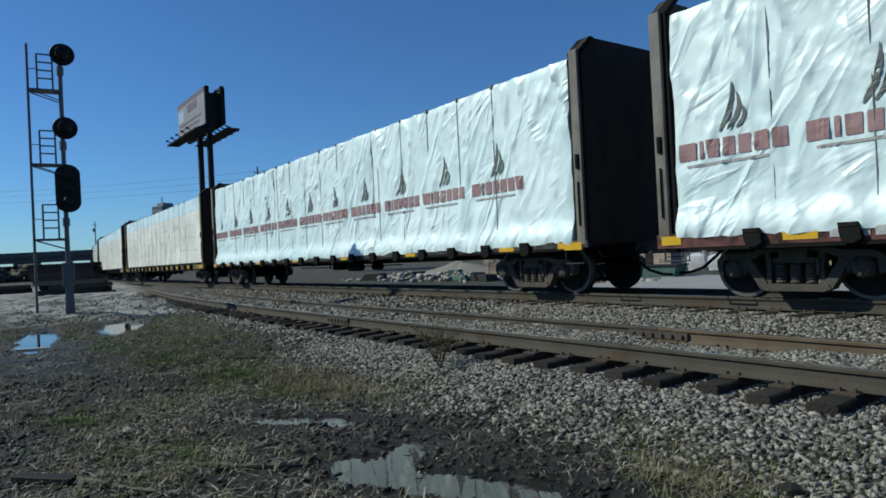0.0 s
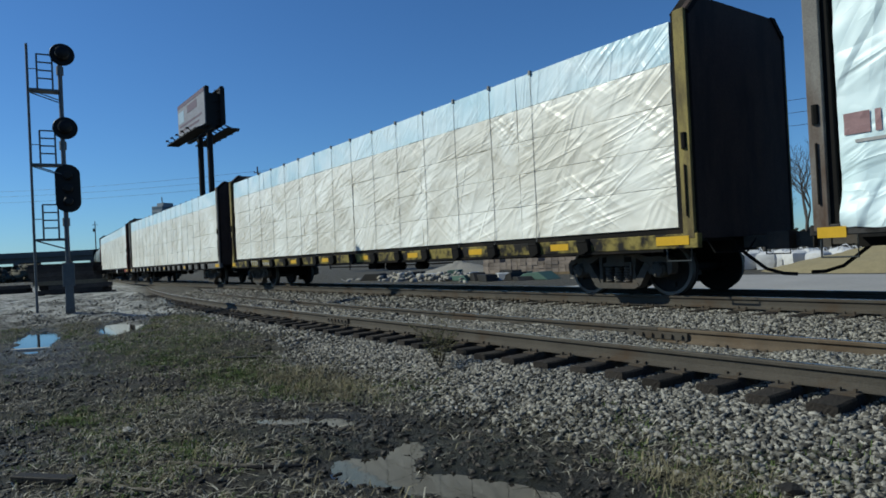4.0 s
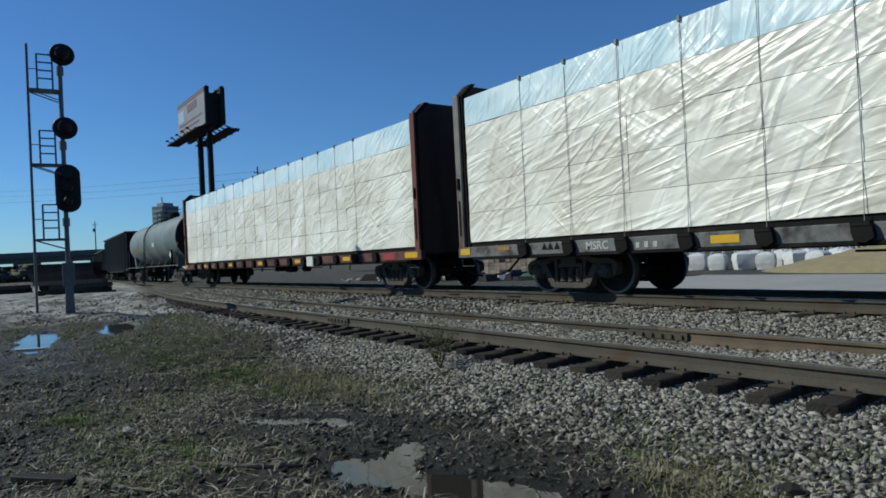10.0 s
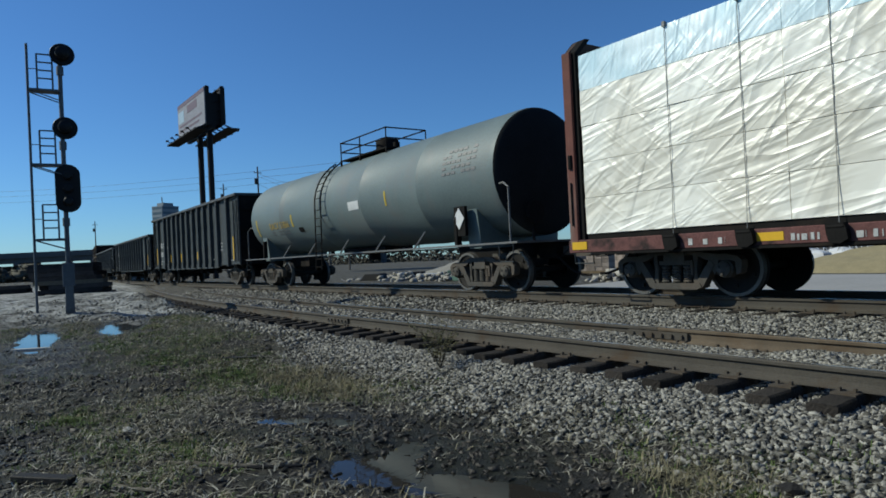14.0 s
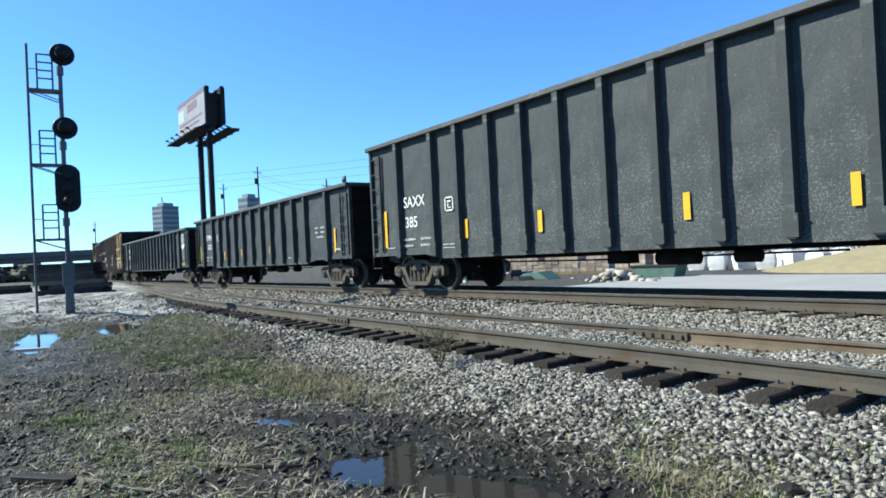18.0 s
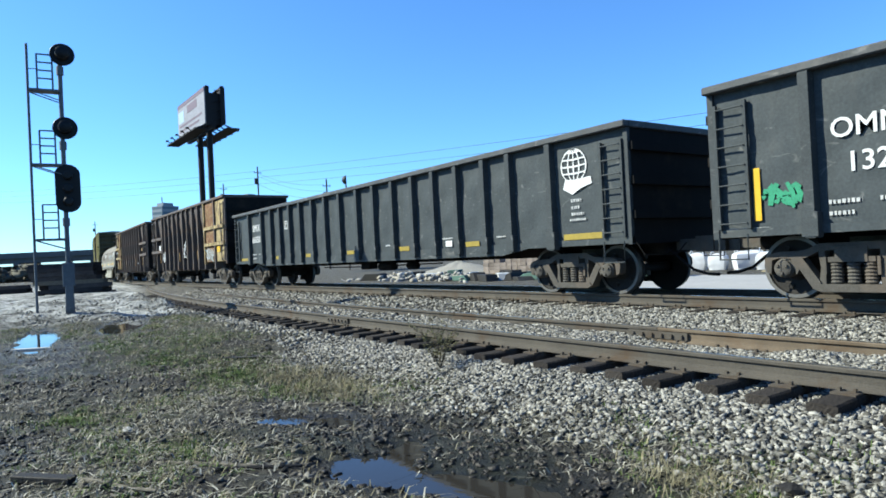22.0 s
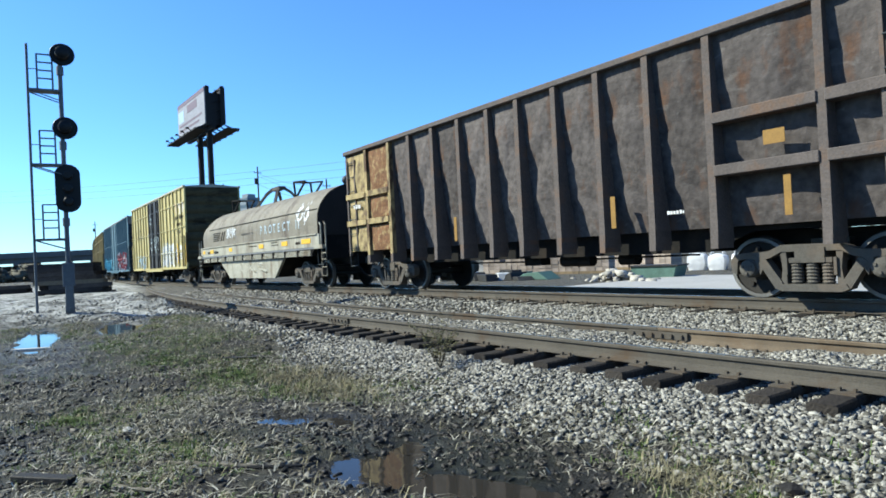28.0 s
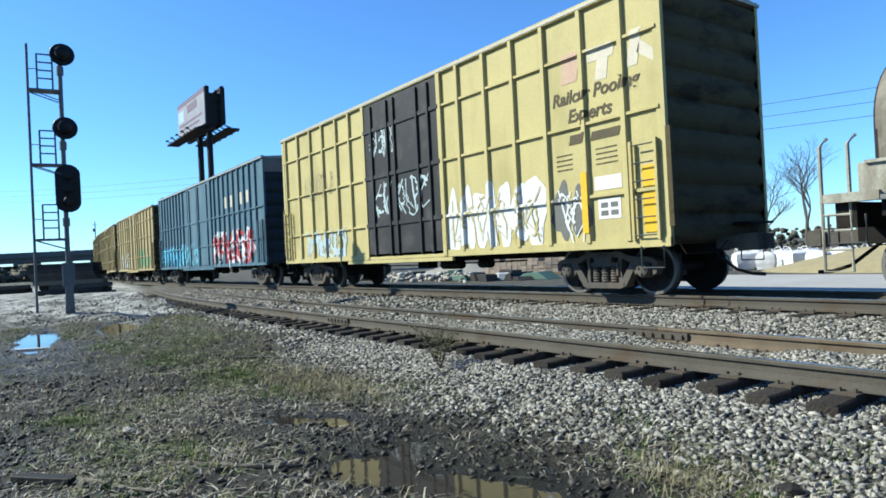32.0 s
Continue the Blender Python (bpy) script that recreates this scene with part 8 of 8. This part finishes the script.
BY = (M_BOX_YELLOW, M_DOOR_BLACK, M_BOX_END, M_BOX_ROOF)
BX_POSTS = [-7.64, -6.58, -5.57, -4.63, -3.66, -2.79, 2.56, 3.52, 4.43, 5.33, 6.30, 7.20]
BX_BANDS = (1.80, 3.12, 4.42)
bx, hb, yb = boxcar("faded yellow boxcar with a black door and white graffiti", -232.9, -248.9, 5.33, BY, (-1.9, 1.85), BX_POSTS, BX_BANDS, (-1.4, -0.55, -0.2, 0.9, 1.4))
M_DARK_PRINT = material("dark brown print", (0.10, 0.08, 0.045), 0.7, 0, 0.25, 5, 0, 40)
on_side(letters(bx, "Railcar Pooling", 5.5, 3.58, 0.335, M_DARK_PRINT, -yb + 0.002, "dark painted slogan", 0.008, 0.22), yb, BX_POSTS, BX_BANDS)
on_side(letters(bx, "Experts", 5.88, 3.22, 0.335, M_DARK_PRINT, -yb + 0.002, "dark painted slogan", 0.008, 0.22), yb, BX_POSTS, BX_BANDS)
on_side(part("painted_bar", Shape().prism([(5.88, 2.80), (6.28, 2.80), (6.33, 2.98), (5.93, 2.98)], "y", -yb - 0.003, -yb), M_DARK_PRINT, bx, "dark bar of painted print"), yb, BX_POSTS, BX_BANDS)
on_side(part("painted_bar", Shape().prism([(6.40, 2.80), (7.05, 2.80), (7.10, 2.96), (6.45, 2.96)], "y", -yb - 0.003, -yb), M_DARK_PRINT, bx, "dark bar of painted print"), yb, BX_POSTS, BX_BANDS)
M_FADED_MARK = material("faded white mark", (0.62, 0.56, 0.44), 0.65, 0, 0.15, 4, 0, 40)
M_PINK_MARK = material("faded pink mark", (0.55, 0.38, 0.27), 0.65, 0, 0.15, 4, 0, 40)
for poly, mt in (([(6.42, 4.2), (7.0, 4.2), (7.05, 4.42), (6.42, 4.42)], M_FADED_MARK), ([(6.58, 3.84), (6.84, 3.84), (6.9, 4.2), (6.64, 4.2)], M_FADED_MARK),
                 ([(7.28, 3.9), (7.5, 3.9), (7.62, 4.5), (7.4, 4.5)], M_FADED_MARK), ([(7.5, 4.1), (7.85, 3.85), (7.9, 4.0), (7.58, 4.3)], M_FADED_MARK), ([(5.75, 3.95), (6.15, 3.95), (6.25, 4.5), (5.85, 4.5)], M_PINK_MARK)):
    on_side(part("painted_mark", Shape().prism(poly, "y", -yb - 0.003, -yb), mt, bx, "faded block of a painted mark"), yb, BX_POSTS, BX_BANDS)
on_side(bubble(bx, 1.95, 0.96, 3.3, 1.35, M_SPRAY, -yb, 41, 7, "large white bubble graffiti"), yb, BX_POSTS, BX_BANDS)
M_GREY_SPRAY = material("grey spray paint", (0.16, 0.16, 0.15), 0.6, 0, 0.15, 5, 0, 40)
on_side(graffiti(bx, 2.1, 1.05, 3.0, 1.1, M_BOX_YELLOW, -yb - 0.008, 44, 6, 0.09, "bare yellow gaps in the graffiti"), yb, BX_POSTS, BX_BANDS)
on_side(bubble(bx, 5.45, 1.0, 0.85, 1.15, M_GREY_SPRAY, -yb, 43, 2, "grey graffiti"), yb, BX_POSTS, BX_BANDS)
on_side(graffiti(bx, 5.5, 1.0, 0.8, 1.0, M_SPRAY, -yb - 0.008, 46, 2, 0.18, "white strokes over grey graffiti"), yb, BX_POSTS, BX_BANDS)
graffiti(bx, -1.6, 3.6, 1.4, 0.8, M_PALE_BLUE, -yb - 0.052, 47, 3, 0.16, "thin pale tag on the door")
graffiti(bx, -1.5, 2.0, 2.9, 0.95, M_PALE_BLUE, -yb - 0.052, 48, 5, 0.15, "thin pale tags on the door")
on_side(graffiti(bx, -6.3, 0.95, 3.0, 0.95, M_PALE_BLUE, -yb - 0.003, 49, 5, 0.26, "pale low graffiti"), yb, BX_POSTS, BX_BANDS)
on_side(graffiti(bx, -6.2, 2.9, 2.2, 0.8, M_GREY_SPRAY, -yb - 0.003, 51, 5, 0.05, "thin grey tag"), yb, BX_POSTS, BX_BANDS)
part("notice", Shape().box(6.52, 7.02, -yb - 0.008, -yb, 1.38, 1.74), M_WHITE, bx, "white notice panel")
for za, zb_ in ((1.44, 1.53), (1.58, 1.67)):
    part("notice_bar", Shape().box(6.58, 6.74, -yb - 0.012, -yb - 0.006, za, zb_), M_GREY_SPRAY, bx)
    part("notice_bar", Shape().box(6.80, 6.96, -yb - 0.012, -yb - 0.006, za, zb_), M_GREY_SPRAY, bx)
part("notice", Shape().box(6.46, 7.06, -yb - 0.008, -yb, 1.90, 2.14), M_WHITE, bx, "white painted patch")
part("reflector", Shape().box(6.20, 6.34, -yb - 0.09, -yb - 0.075, 1.15, 2.25), M_YELLOW, bx, "yellow reflective strip")
part("reflector", Shape().box(7.50, 7.84, -yb - 0.02, -yb, 1.10, 2.20), M_YELLOW, bx, "yellow painted panel behind the ladder")
bars(bx, [(5.55, 5.95, 2.35 + 0.09 * k, 0.04) for k in range(4)] + [(6.52, 7.0, 2.35 + 0.09 * k, 0.04) for k in range(4)], M_DARK_PRINT, -yb)

BL_POSTS = [-8.2, -7.5, -6.8, -6.1, -5.4, -4.7, -4.0, -3.3, 2.5, 3.2, 3.9, 4.6, 5.3, 6.0, 6.7, 7.4, 8.1]
BL_BANDS = (1.9, 3.15)
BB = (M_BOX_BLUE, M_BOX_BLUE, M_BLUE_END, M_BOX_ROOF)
bl, hbl, ybl = boxcar("faded blue boxcar with red and white graffiti", -250.9, -268.9, 5.12, BB, (-2.3, 1.9),
                      BL_POSTS, BL_BANDS, (-1.8, -0.3, -0.1, 1.4))
M_RED_SPRAY = material("red spray paint", (0.45, 0.06, 0.07), 0.6, 0, 0.15, 5, 0, 40)
M_SKY_SPRAY = material("sky blue spray paint", (0.16, 0.50, 0.66), 0.6, 0, 0.15, 5, 0, 40)
on_side(graffiti(bl, 1.6, 0.95, 6.2, 1.5, M_SPRAY, -ybl - 0.003, 61, 5, 0.34, "white graffiti outline"), ybl, BL_POSTS, BL_BANDS)
on_side(graffiti(bl, 1.8, 1.0, 5.8, 1.35, M_RED_SPRAY, -ybl - 0.014, 62, 5, 0.22, "red graffiti"), ybl, BL_POSTS, BL_BANDS)
on_side(graffiti(bl, -8.3, 1.0, 5.2, 1.15, M_SKY_SPRAY, -ybl - 0.003, 63, 5, 0.34, "sky blue graffiti"), ybl, BL_POSTS, BL_BANDS)
graffiti(bl, -3.0, 0.95, 2.6, 1.2, M_SKY_SPRAY, -ybl - 0.056, 64, 3, 0.2, "sky blue graffiti")
for k in range(4):
    x = 3.75 + 1.05 * k
    part("painted_mark", Shape().box(x, x + 0.5, -ybl - 0.008, -ybl, 3.45, 3.95), M_FADED_MARK, bl, "faded white panels")
part("end_cap", Shape().box(hbl - 0.05, hbl + 0.012, -ybl, ybl, 4.45, 5.0), M_GREY_POST, bl, "pale top of the end wall")

BT = (M_TAN_BOX, M_TAN_BOX, M_BOX_END, M_BOX_ROOF)
for rr, ll, sd in ((-270.8, -287.0, 71), (-289.0, -305.2, 81), (-307.2, -323.4, 91)):
    bt, ht, yt = boxcar("tan boxcar with low graffiti" if sd == 71 else "plain tan boxcar in the tail of the train", rr, ll, 5.05, BT, (-1.8, 1.8), [-7.2, -6.0, -4.8, -3.6, -2.6, 2.6, 3.6, 4.8, 6.0, 7.2], (1.8, 3.1, 4.2), (-1.3, -0.2, 0.2, 1.3))
    if sd == 71:
        graffiti(bt, 1.2, 0.95, 5.5, 1.4, M_GREEN_TAG, -yt - 0.003, sd, 4, 0.25, "dull green graffiti")
        graffiti(bt, -6.5, 0.95, 4.5, 1.3, M_PALE_BLUE, -yt - 0.003, sd + 1, 4, 0.25, "pale graffiti")


# ---- motion of the train ----
def motions():
    for ob, x0, half in TRAIN:
        rows = []
        for i in range(33):
            t = i * 1.0
            x = x0 + train_s(t)
            ya, yb2 = main_y(x - half), main_y(x + half)
            rows.append((t, pose(x, (ya + yb2) / 2, RAIL_Z, 0, 0, math.degrees(math.atan2(yb2 - ya, 2 * half)))))
        walk(ob, rows)
    steps = [i / 15 for i in range(481)]
    turns = [math.degrees(train_s(t) / 0.457) % 360 for t in steps]
    for wheel, wx in WHEELS:
        walk(wheel, [(t, pose(wx, 0, 0.457, 0, a, 0)) for t, a in zip(steps, turns)])


motions()
